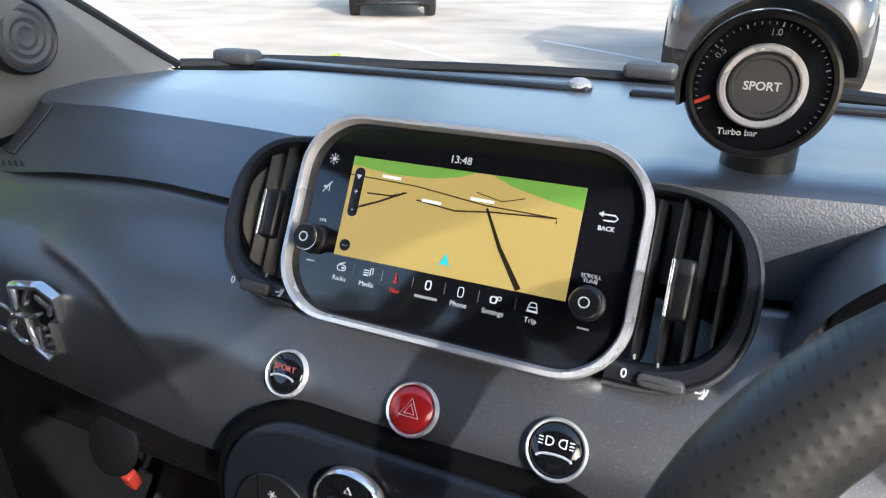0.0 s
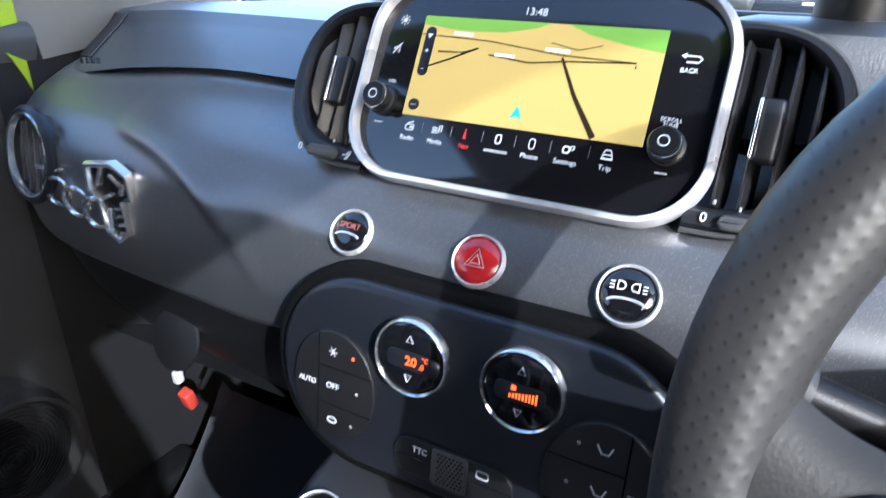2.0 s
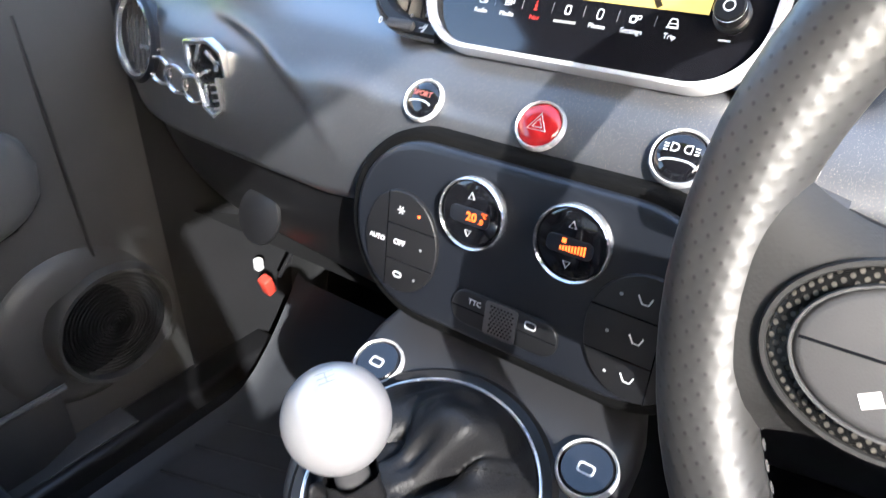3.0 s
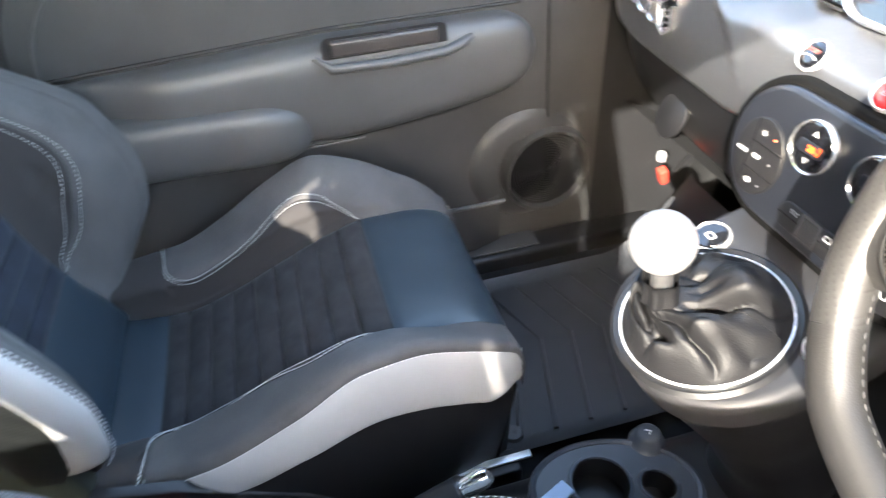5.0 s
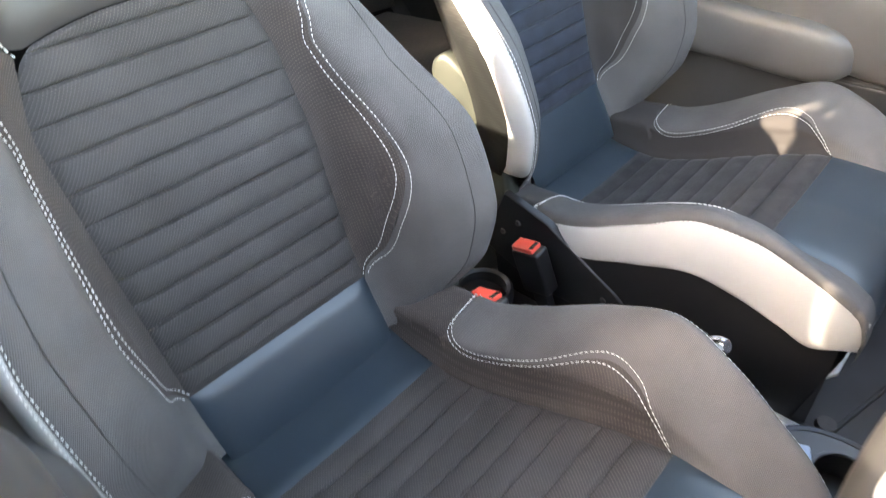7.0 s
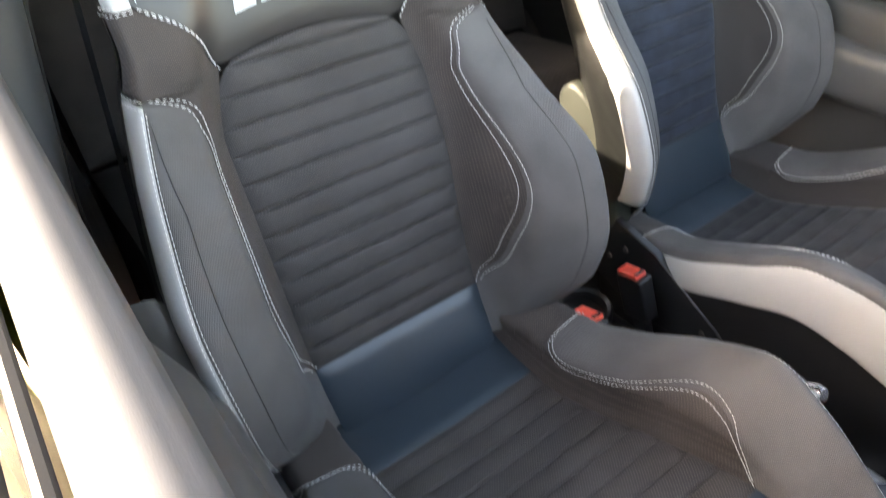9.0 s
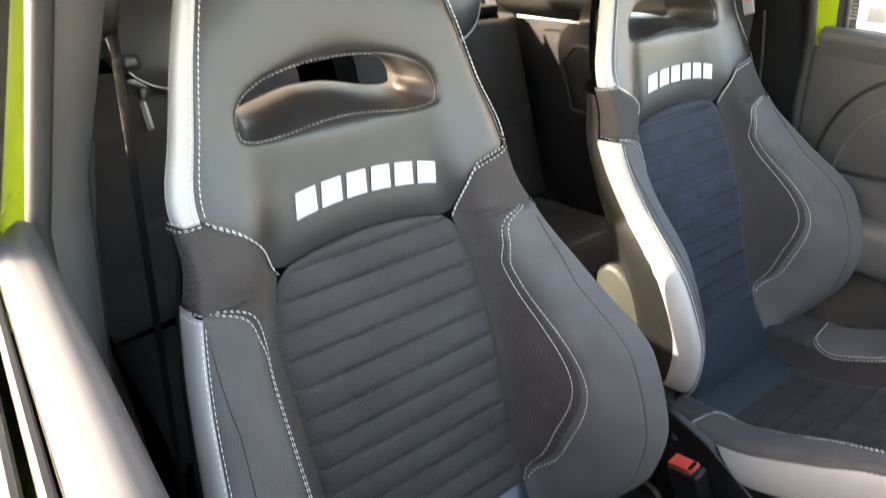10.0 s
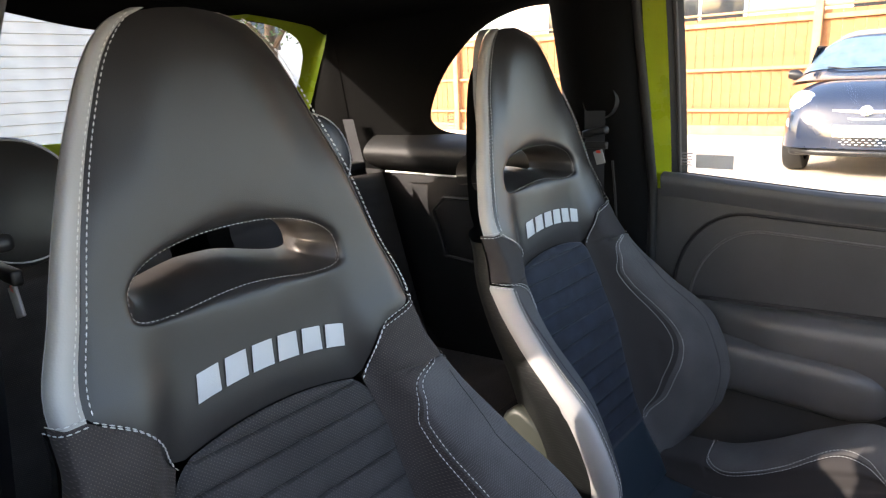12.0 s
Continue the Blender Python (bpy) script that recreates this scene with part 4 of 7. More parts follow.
for k, (x, word) in enumerate(zip(xs, ("Radio", "Media", "Nav", "", "Phone", "Settings", "Trip"))):
    mat = M_NAVRED if word == "Nav" else M_ICON
    if word:
        part("menu_word", lettering(word, 0.0046, SM @ pose(x, -0.0415, 0.0044), 0.0001), mat, unit)
    else:
        part("menu_bar", flat([(x - 0.008, -0.0425), (x + 0.008, -0.0425), (x + 0.008, -0.0407), (x - 0.008, -0.0407)], SM, 0.0045), M_GREYMARK, unit)
    def ring(w, h, dx=0.0, dy=0.0, th=0.0006, x=x):
        O = [(x + dx + a * w, -0.0335 + dy + b * h) for a, b in rounded(2, 2, 0.6, 3)]
        I = [(x + dx + a * (w - th), -0.0335 + dy + b * (h - th)) for a, b in rounded(2, 2, 0.6, 3)]
        return frame_ring(O, I, 0.0003, SM @ pose(0, 0, 0.004), 0.0001)
    def dash_line(pts, w=0.0004, x=x):
        return flat_line([(x + p, -0.0335 + q) for p, q in pts], w, SM, 0.0046)
    glyph = (merge(ring(0.0034, 0.0022, 0, -0.0006), dash_line([(-0.002, 0.0016), (0.0026, 0.0034)]), dash_line([(0.0002, -0.0006), (0.0026, -0.0006)], 0.0007)),
             merge(*[dash_line([(-0.0034, q), (0.0006, q)]) for q in (-0.002, -0.0004, 0.0012)], dash_line([(0.0016, -0.002), (0.0016, 0.0028), (0.0034, 0.0034), (0.0034, -0.001)])),
             merge(dash_line([(-0.0008, -0.003), (-0.0008, 0.0012)], 0.0008), dash_line([(-0.0008, 0.0018), (-0.0008, 0.0034)], 0.0005), dash_line([(-0.002, -0.0028), (0.0006, -0.0028)])),
             merge(ring(0.0022, 0.0032, 0, 0, 0.0009)),
             merge(ring(0.0021, 0.0034)),
             merge(ring(0.0024, 0.0024, -0.0010, -0.0004, 0.0010), ring(0.0014, 0.0014, 0.0026, 0.0010)),
             merge(ring(0.0032, 0.0014, 0, -0.0010), dash_line([(-0.0026, 0.0004), (-0.0016, 0.0028), (0.0016, 0.0028), (0.0026, 0.0004)]), dash_line([(-0.0036, -0.0026), (0.0036, -0.0026)])))[k]
    part("menu_icon", glyph, mat, unit)
    if k:
        part("menu_divider", flat([(x - 0.0110, -0.037), (x - 0.0107, -0.037), (x - 0.0107, -0.030), (x - 0.0110, -0.030)], SM, 0.0045), M_GREYMARK, unit)
part("back_word", lettering("BACK", 0.0038, SM @ pose(0.0945, 0.0205, 0.0044), 0.0001, 0.0001), M_ICON, unit)
part("back_arrow", merge(flat_line([(0.0905, 0.0290), (0.0985, 0.0290), (0.1003, 0.0272), (0.0985, 0.0254), (0.092, 0.0254)], 0.0005, SM, 0.0045), flat([(0.0885, 0.029), (0.0915, 0.0308), (0.0915, 0.0272)], SM, 0.0045)), M_ICON, unit)
part("tune_words", merge(lettering("SCROLL", 0.0034, SM @ pose(0.0915, -0.0085, 0.0044), 0.0001), lettering("TUNE", 0.0034, SM @ pose(0.0915, -0.0115, 0.0044), 0.0001)), M_ICON, unit)
part("volume_word", lettering("VOL", 0.0032, SM @ pose(-0.0955, -0.0045, 0.0044), 0.0001), M_ICON, unit)
part("day_night_icon", merge(*[flat_line([(-0.097 + 0.0022 * math.cos(q), 0.039 + 0.0022 * math.sin(q)), (-0.097 + 0.0038 * math.cos(q), 0.039 + 0.0038 * math.sin(q))], 0.0003, SM, 0.0045) for q in [k * math.pi / 4 for k in range(8)]],
                               flat([(-0.097 + 0.0016 * math.cos(k * math.pi / 6), 0.039 + 0.0016 * math.sin(k * math.pi / 6)) for k in range(12)], SM, 0.0045)), M_ICON, unit)
part("mute_icon", merge(flat_line([(-0.1005, 0.0195), (-0.0985, 0.0195), (-0.096, 0.0222), (-0.096, 0.0158), (-0.0985, 0.0185), (-0.1005, 0.0185), (-0.1005, 0.0195)], 0.00035, SM, 0.0045), flat_line([(-0.1008, 0.0150), (-0.0945, 0.0232)], 0.0003, SM, 0.0045)), M_ICON, unit)
for x, y in ((-0.0985, -0.0185), (0.0925, -0.0245)):
    kn = part("rotary_knob", lathe([(0.0105, 0), (0.0105, 0.004), (0.0088, 0.005), (0.0086, 0.014), (0.0078, 0.0155), (0.0, 0.0155)], 28, SM @ pose(x, y, 0.0038)), M_PLAS, unit, "black rotary knob with a white ring mark")
    part("knob_ring", lathe([(0.0088, 0.0), (0.0091, 0.0006), (0.0088, 0.0012)], 28, SM @ pose(x, y, 0.0165)), M_CHROME, kn)
    part("knob_mark", frame_ring([(x + 0.0034 * math.cos(q), y + 0.0034 * math.sin(q)) for q in [k * math.pi / 8 for k in range(16)]],
                                 [(x + 0.0026 * math.cos(q), y + 0.0026 * math.sin(q)) for q in [k * math.pi / 8 for k in range(16)]], 0.0003, SM @ pose(0, 0, 0.0192), 0), M_ICON, kn)
    part("indicator_bar", flat([(x - 0.0035, y - 0.0155), (x + 0.0035, y - 0.0155), (x + 0.0035, y - 0.0143), (x - 0.0035, y - 0.0143)], SM, 0.0045), M_MARK, unit)

# centre vents either side of the screen
for sd in (1, -1):
    VM = basis((sd * 0.138, 0.378, 0.936), (1, 0, 0), (0, 0.49, 0.87))
    vo, vi = [], []
    # a D-shaped mouth that tucks behind the screen
    for k in range(40):
        q = -math.pi / 2 + math.pi * k / 39
        e = 0.62
        c, s = math.cos(q), math.sin(q)
        vo.append((sd * (-0.030 + 0.074 * abs(c) ** e), 0.060 * math.copysign(abs(s) ** 0.9, s) - 0.001))
        vi.append((sd * (-0.028 + 0.062 * abs(c) ** e), 0.050 * math.copysign(abs(s) ** 0.9, s) + 0.004))
    vent = part("air_vent", frame_ring(vo, vi, 0.010, VM @ pose(0, 0, -0.006)), M_PIANO, dash, "black air vent with upright slats")
    part("vent_rim", tube([VM @ Vector((x, y, 0.003)) for x, y in vo], 0.0016, 8), M_PLASG, vent)
    part("vent_back", plate(vi, 0.001, 0.0003, VM @ pose(0, 0, -0.034)), M_GLOSS, vent)
    def f_wall(a, b, vi=vi, VM=VM):
        q = min(39, int(round(a * 39)))
        return tuple(VM @ Vector((vi[q][0], vi[q][1], 0.002 - 0.035 * b)))
    part("vent_wall", sheet(f_wall, 40, 4), M_PLAS, vent)
    for k in range(4):
        x = sd * (-0.014 + 0.0135 * k)
        top = 0.050 * (1 - (max(0, (abs(x) + 0.012)) / 0.062) ** 2.6) ** 0.45 + 0.002
        blade = rbox((0, 0, 0), (0.0022, top * 2 - 0.004, 0.022), 0.0008, None, 2)
        part("slat", xf(blade, VM @ pose(x, 0.003, -0.010, 0, -14 if sd > 0 else -42, 0)), M_PLAS, vent)
        part("slat_tip", xf(rbox((0, 0, 0), (0.0016, 0.003, 0.002), 0.0004, None, 1), VM @ pose(x - sd * 0.001, -top + 0.007, 0.002)), M_GREYMARK, vent)
    tab = part("vent_tab", xf(rbox((0, 0, 0), (0.012, 0.036, 0.010), 0.003), VM @ pose(sd * 0.0045 - 0.001, 0.000, 0.001)), M_PLAS, vent, "black vent tab with a chrome edge")
    part("tab_edge", xf(rbox((0, 0, 0), (0.0022, 0.034, 0.010), 0.001), VM @ pose(sd * 0.0045 - 0.0078, 0.000, 0.0025)), M_CHROME, tab)
    # flow wheel below
    wheel_m = VM @ pose(sd * 0.002, -0.0540, 0.0066)
    part("flow_slider", plate(rounded(0.026, 0.0085, 0.0042, 6), 0.004, 0.002, wheel_m), M_PLASG, vent)
    part("flow_mark", lettering("0", 0.0075, wheel_m @ pose(-0.0205, 0.001, 0.001), 0.0002, 0.0001), M_MARK, vent)
    part("airflow_icon", merge(flat_line([(0.018, 0.0), (0.021, 0.0), (0.0225, 0.003), (0.0225, -0.003)], 0.0006, wheel_m, 0.0016), flat_line([(0.0245, 0.003), (0.0235, -0.0005), (0.0205, -0.003)], 0.0006, wheel_m, 0.0016)), M_MARK, vent)

def face_pose(x, z, lift=0.0):
    a, b, c = Vector(fas(x, z)), Vector(fas(x + 0.01, z)), Vector(fas(x, z + 0.01))
    m = basis(a, b - a, c - a)
    return m @ pose(0, 0, lift)


# side vent at the passenger end
for sd in (-1, 1):
    VM = face_pose(sd * 0.515, 0.832, -0.002)
    v = part("side_vent", lathe([(0.048, 0.0), (0.050, 0.006), (0.046, 0.010), (0.041, 0.008), (0.040, -0.02), (0.0, -0.022)], 40, VM), M_PIANO, dash, "round black side vent with a chrome ring")
    part("vent_ring", lathe([(0.0400, 0.004), (0.0408, 0.0095), (0.0422, 0.0104), (0.0434, 0.0088)], 40, VM), M_CHROME, v)
    for k in range(5):
        x = -0.026 + 0.013 * k
        h = math.sqrt(0.040 ** 2 - x * x) * 2
        part("slat", xf(rbox((0, 0, 0), (0.002, h, 0.016), 0.0006, None, 1), VM @ pose(x, 0, -0.004, 0, 20, 0)), M_PLASG, v)

# badge, drawn as plain chrome shapes
for k in range(3):
    p = fas(-0.466 + 0.032 * k, 0.806 - 0.004 * k)
    part("badge_ring", tube([Vector(p) + Vector((0.016 * math.cos(q), -0.004 + 0.006 * math.cos(q) * 0.2, 0.014 * math.sin(q))) for q in [i * math.pi / 10 for i in range(20)]], 0.0024, 8, True), M_CHROME, face, "small chrome ring")
p = fas(-0.482, 0.826)
part("badge_bar", rbox((p[0], p[1] - 0.004, p[2]), (0.030, 0.006, 0.005), 0.002), M_CHROME, face)
p = fas(-0.372, 0.815)
BM = basis((p[0], p[1] - 0.002, p[2]), (1, 0.12, 0), (0, 0.0, 1))
shield = [(-0.022, 0.036), (0.012, 0.040), (0.028, 0.030), (0.030, 0.006), (0.016, 0.004), (0.018, -0.030), (0.004, -0.040), (-0.010, -0.030), (-0.014, 0.004), (-0.024, 0.012)]
inner = [(x * 0.80 + 0.001, y * 0.84) for x, y in shield]
part("badge_backing", plate(inner, 0.0025, 0.0005, BM), M_GLOSS, face, "black badge backing")
for x, y, w, r in ((-0.008, 0.024, 0.020, 62), (0.010, 0.022, 0.016, -40), (0.016, 0.014, 0.012, 70), (-0.006, 0.004, 0.018, 25), (-0.004, -0.016, 0.022, 84)):
    part("badge_bar", xf(rbox((0, 0, 0), (w, 0.004, 0.004), 0.0015, None, 2), BM @ pose(x, y, 0.004, 0, 0, r)), M_CHROME, face)
part("badge_outline", frame_ring(shield, inner, 0.006, BM), M_CHROME, face, "chrome shield-like badge")
for k in range(4):
    part("badge_bar", xf(rbox((0, 0, 0), (0.012, 0.0035, 0.005), 0.0015, None, 2), BM @ pose(0.010, -0.004 - 0.008 * k, 0.004, 0, 0, 12)), M_CHROME, face)

# round switches in the face
def round_switch(x, z, mat, label):
    m = face_pose(x, z) @ Matrix.Scale(0.875 + 0.5 * x, 4)
    sw = part("round_switch", lathe([(0.0170, -0.002), (0.0172, 0.003), (0.0150, 0.0055), (0.008, 0.0068), (0.0, 0.0070)], 32, m), mat, dash, label)
    part("switch_ring", lathe([(0.0172, 0.0), (0.0198, 0.0), (0.0194, 0.004), (0.0184, 0.0058), (0.0172, 0.0045)], 40, m), M_SATIN, sw, "satin silver ring")
    return sw, m


sw, m = round_switch(-0.0955, 0.8490, M_GLOSS, "gloss black round switch")
part("switch_word", lettering("SPORT", 0.0068, m @ pose(0.0005, 0.004, 0.0076), 0.0003), mk("dull_red_mark", (0.40, 0.12, 0.10), 0.5), sw)
part("switch_lip", tube([m @ Vector((0.011 * math.cos(q), -0.005 + 0.003 * math.sin(q), 0.0066)) for q in [math.pi * k / 12 for k in range(13)]], 0.0008, 6), M_SATIN, sw)
M_HAZ = mk("hazard_red", (0.50, 0.018, 0.02), 0.18, coat=0.6, var=0.05)
sw, m = round_switch(0.0005, 0.8510, M_HAZ, "red round hazard switch with a white triangle")
for r in (0.0085, 0.0045):
    tri = [(r * math.cos(q), r * math.sin(q) - 0.001, 0.0068) for q in (math.pi / 2, math.pi * 7 / 6, math.pi * 11 / 6)]
    part("triangle_mark", tube([m @ Vector(q) for q in tri], 0.00045, 5, True), M_MARK, sw)
sw, m = round_switch(0.0915, 0.8505, M_GLOSS, "gloss black round lamp switch")
part("lamp_icons", merge(lettering("D", 0.0085, m @ pose(-0.0042, 0.004, 0.0078), 0.0002), lettering("D", 0.0085, m @ pose(0.0042, 0.004, 0.0078, 0, 180, 0), 0.0002),
                         *[flat_line([(sx * 0.0082, 0.002 + 0.002 * k), (sx * 0.0112, 0.002 + 0.002 * k)], 0.0004, m, 0.0074) for sx in (-1, 1) for k in range(3)]), M_MARK, sw)
part("switch_lip", tube([m @ Vector((0.011 * math.cos(q), -0.006 + 0.003 * math.sin(q), 0.0066)) for q in [math.pi * k / 12 for k in range(13)]], 0.0008, 6), M_SATIN, sw)

# climate panel
HM = basis((0.002, 0.286, 0.770), (1, 0, 0), (0, 0.14, 0.99))
# near-black colour stands for the shadow in the recess round the panel
part("climate_surround", plate(rounded(0.306, 0.156, 0.076, 14), 0.020, 0.006, HM @ pose(0.003, -0.010, -0.022)), M_LINER, dash, "recessed edge round the climate panel, its shadow band coloured near-black")
hv = part("climate_panel", plate(rounded(0.282, 0.136, 0.066, 14), 0.020, 0.006, HM @ pose(0.003, -0.008, -0.014)), M_PIANO, dash, "satin black climate control panel")
for x, z in ((-0.028, 0.023), (0.0455, 0.025)):
    d = part("climate_dial", lathe([(0.0238, 0.0), (0.0238, 0.009), (0.021, 0.0105), (0.0, 0.0108)], 40, HM @ pose(x, z, 0.004)), M_GLOSS, hv, "gloss black dial with an orange readout")
    part("dial_ring", lathe([(0.0238, 0.004), (0.0258, 0.004), (0.0261, 0.010), (0.0248, 0.0118), (0.0238, 0.0105)], 44, HM @ pose(x, z, 0.004)), M_CHROME, d, "chrome ring")
    part("dial_band", plate(rounded(0.031, 0.0115, 0.004, 5), 0.0012, 0.0004, HM @ pose(x, z - 0.001, 0.0146)), M_PIANO, d)
    for s in (1, -1):
        part("dial_arrow", tube([HM @ Vector((x + q * 0.0024, z + s * (0.0135 + r * 0.0022), 0.0152)) for q, r in ((-1, -1), (1, -1), (0, 1))], 0.0005, 5, True), M_MARK, d)
    if x < 0:
        part("readout", merge(lettering("20", 0.0085, HM @ pose(x + 0.002, z - 0.001, 0.0162), 0.0001, 0.0002), lettering(".0", 0.0055, HM @ pose(x + 0.0095, z - 0.0025, 0.0162), 0.0001), lettering("°C", 0.0042, HM @ pose(x + 0.0118, z + 0.0025, 0.0162), 0.0001)), M_ORANGE, d)
    else:
        part("readout", merge(*[flat([(x - 0.006 + 0.002 * k, z - 0.004), (x - 0.0048 + 0.002 * k, z - 0.004), (x - 0.0048 + 0.002 * k, z - 0.0015 + 0.00045 * k), (x - 0.006 + 0.002 * k, z - 0.0015 + 0.00045 * k)], HM, 0.0163) for k in range(9)],
                              flat([(x - 0.005, z + 0.001), (x - 0.002, z + 0.001), (x - 0.002, z + 0.004), (x - 0.005, z + 0.004)], HM, 0.0163)), M_ORANGE, d)
for cx, cz, rx, rz in ((-0.0895, -0.019, 0.034, 0.041), (0.098, -0.024, 0.036, 0.044)):
    O = [(cx + rx * math.cos(2 * math.pi * k / 40), cz + rz * math.sin(2 * math.pi * k / 40)) for k in range(40)]
    cl = part("button_oval", plate(O, 0.004, 0.0015, HM @ pose(0, 0, 0.0055)), M_PLAS, hv, "rounded cluster of black buttons")
    sg = 1 if cx > 0 else -1
    cut = cx + sg * 0.012
    ch = rz * math.sqrt(max(0, 1 - ((cut - cx) / rx) ** 2))
    lines = [flat_line([(cut, cz - ch), (cut, cz + ch)], 0.0005, HM, 0.0098)]
    for dz in (-0.36, 0.34):
        w = rx * math.sqrt(1 - dz * dz)
        lines.append(flat_line([(cx - sg * w, cz + dz * rz), (cut, cz + dz * rz)], 0.0005, HM, 0.0098))
    part("button_gaps", merge(*lines), M_GLOSS, cl)
    for k, dz in enumerate((0.62, 0.0, -0.64)):
        q = part("button_lamp", lathe([(0.0013, 0), (0.001, 0.0004), (0, 0.0005)], 10, HM @ pose(cx - sg * 0.020 * (1 - 0.3 * abs(dz)), cz + dz * rz, 0.0098)), M_ORANGE if (sg < 0 and k == 0) else M_GREYMARK, cl)
    if sg < 0:
        part("button_words", merge(lettering("OFF", 0.0062, HM @ pose(cx + 0.000, cz, 0.0098), 0.0002, 0.0001), lettering("AUTO", 0.0054, HM @ pose(cx - 0.0215, cz - 0.001, 0.0098), 0.0002, 0.0001)), M_MARK, cl)
        part("snow_icon", merge(*[flat_line([(cx + 0.000 - 0.0035 * math.cos(q), cz + 0.026 - 0.0035 * math.sin(q)), (cx + 0.000 + 0.0035 * math.cos(q), cz + 0.026 + 0.0035 * math.sin(q))], 0.0004, HM, 0.0099) for q in (0, 1.047, 2.094)]), M_MARK, cl)
        part("recirculate_icon", frame_ring([(cx + a * 0.0042, cz - 0.0265 + b * 0.0026) for a, b in rounded(2, 2, 0.8, 3)], [(cx + a * 0.003, cz - 0.0265 + b * 0.0013) for a, b in rounded(2, 2, 0.8, 3)], 0.0003, HM @ pose(0, 0, 0.0095), 0), M_MARK, cl)
    else:
        for dz in (0.62, 0.0, -0.64):
            part("airflow_icon", flat_line([(cx - 0.006, cz + dz * rz + 0.003), (cx - 0.003, cz + dz * rz - 0.002), (cx + 0.001, cz + dz * rz - 0.002), (cx + 0.003, cz + dz * rz + 0.003)], 0.0006, HM, 0.0099), M_MARK, cl)
        part("screen_icon", merge(*[flat_line([(cx + 0.019 + 0.003 * k, cz - 0.003), (cx + 0.018 + 0.003 * k, cz), (cx + 0.020 + 0.003 * k, cz + 0.003)], 0.0004, HM, 0.0099) for k in range(3)],
                                  flat_line([(cx + 0.0165, cz - 0.001), (cx + 0.0145, cz + 0.005), (cx + 0.0285, cz + 0.005), (cx + 0.027, cz - 0.001)], 0.0004, HM, 0.0099)), M_MARK, cl)
mid = part("middle_buttons", plate([(x + 0.004, z - 0.050) for x, z in rounded(0.086, 0.027, 0.0125, 7)], 0.003, 0.0012, HM @ pose(0, 0, 0.0055)), M_PLAS, hv, "small row of black buttons round a grille")
part("grille_pad", plate([(x + 0.003, z - 0.050) for x, z in rounded(0.026, 0.027, 0.003, 3)], 0.0008, 0.0003, HM @ pose(0, 0, 0.0085)), M_PLASG, mid)
part("grille_holes", merge(*[lathe([(0.0009, 0), (0, 0.0002)], 6, HM @ pose(0.003 - 0.008 + 0.0027 * i + 0.0013 * (j % 2), -0.060 + 0.0025 * j, 0.0094)) for i in range(7) for j in range(9)]), M_GLOSS, mid)
part("button_words", lettering("TTC", 0.0058, HM @ pose(-0.019, -0.0435, 0.0088), 0.0002), M_MARK, mid)
part("button_gaps", merge(flat_line([(-0.038, -0.050), (-0.010, -0.050)], 0.0004, HM, 0.0089), flat_line([(0.016, -0.050), (0.046, -0.050)], 0.0004, HM, 0.0089)), M_GLOSS, mid)
part("demist_icon", frame_ring([(0.026 + a * 0.0045, -0.0435 + b * 0.003) for a, b in rounded(2, 2, 0.5, 3)], [(0.026 + a * 0.0035, -0.0435 + b * 0.002) for a, b in rounded(2, 2, 0.5, 3)], 0.0003, HM @ pose(0, 0, 0.0086), 0), M_MARK, mid)

# boost gauge on the dash top
TM = basis((0.162, 0.420, 1.046), (0.93, 0.09, 0), (0, 0.12, 1)) @ Matrix.Scale(0.93, 4)
gauge = thing("boost_gauge", (0.163, 0.44, 0.96), "round black boost gauge on a stubby stalk with a silver ring", "gauge")
part("gauge_body", lathe([(0.0415, 0.002), (0.0425, -0.001), (0.0425, -0.018), (0.038, -0.040), (0.028, -0.052), (0.0, -0.055)], 48, TM), M_PLAS, gauge)
part("gauge_rim", lathe([(0.0415, 0.002), (0.0425, 0.0), (0.0415, 0.005), (0.0395, 0.0055), (0.0375, 0.002)], 48, TM), M_PLAS, gauge)
dial = part("gauge_dial", lathe([(0.0385, 0.0005), (0.0, 0.0005)], 48, TM), M_GLOSS, gauge)
marks = []
for k in range(41):
    q = radians(205 - 250 * k / 40)
    r0 = 0.0345 if k % 5 else 0.0335
    marks.append(flat_line([(r0 * math.cos(q), r0 * math.sin(q)), (0.036 * math.cos(q), 0.036 * math.sin(q))], 0.00025 if k % 5 else 0.0004, TM, 0.0012))
part("dial_marks", merge(*marks), M_GREYMARK, dial)
for number in (lettering("1.0", 0.0054, TM @ pose(0.003, 0.0300, 0.001), 0.0001), lettering("0.5", 0.0054, TM @ pose(-0.0245, 0.0175, 0.001, 0, 0, 50), 0.0001)):
    part("dial_number", number, M_GREYMARK, dial)
part("dial_words", lettering("Turbo bar", 0.0054, TM @ pose(-0.0085, -0.0275, 0.001), 0.0001, 0.0001), M_MARK, dial)
part("gauge_needle", plate([(-0.0345, -0.0125), (-0.0265, -0.0085), (-0.0275, -0.0065), (-0.0355, -0.0105)], 0.002, 0.0005, TM @ pose(0, 0, 0.001)), M_RED, dial, "short red needle")
part("silver_ring", lathe([(0.0240, 0.0), (0.0240, 0.006), (0.0228, 0.0075), (0.0205, 0.0075), (0.0195, 0.006)], 48, TM), M_SATIN, gauge, "satin silver ring")
hub = part("gauge_button", lathe([(0.0195, 0.004), (0.0175, 0.0075), (0.0160, 0.0075), (0.0150, 0.0062), (0.0, 0.0062)], 48, TM), M_PLASG, gauge, "dark grey centre button")
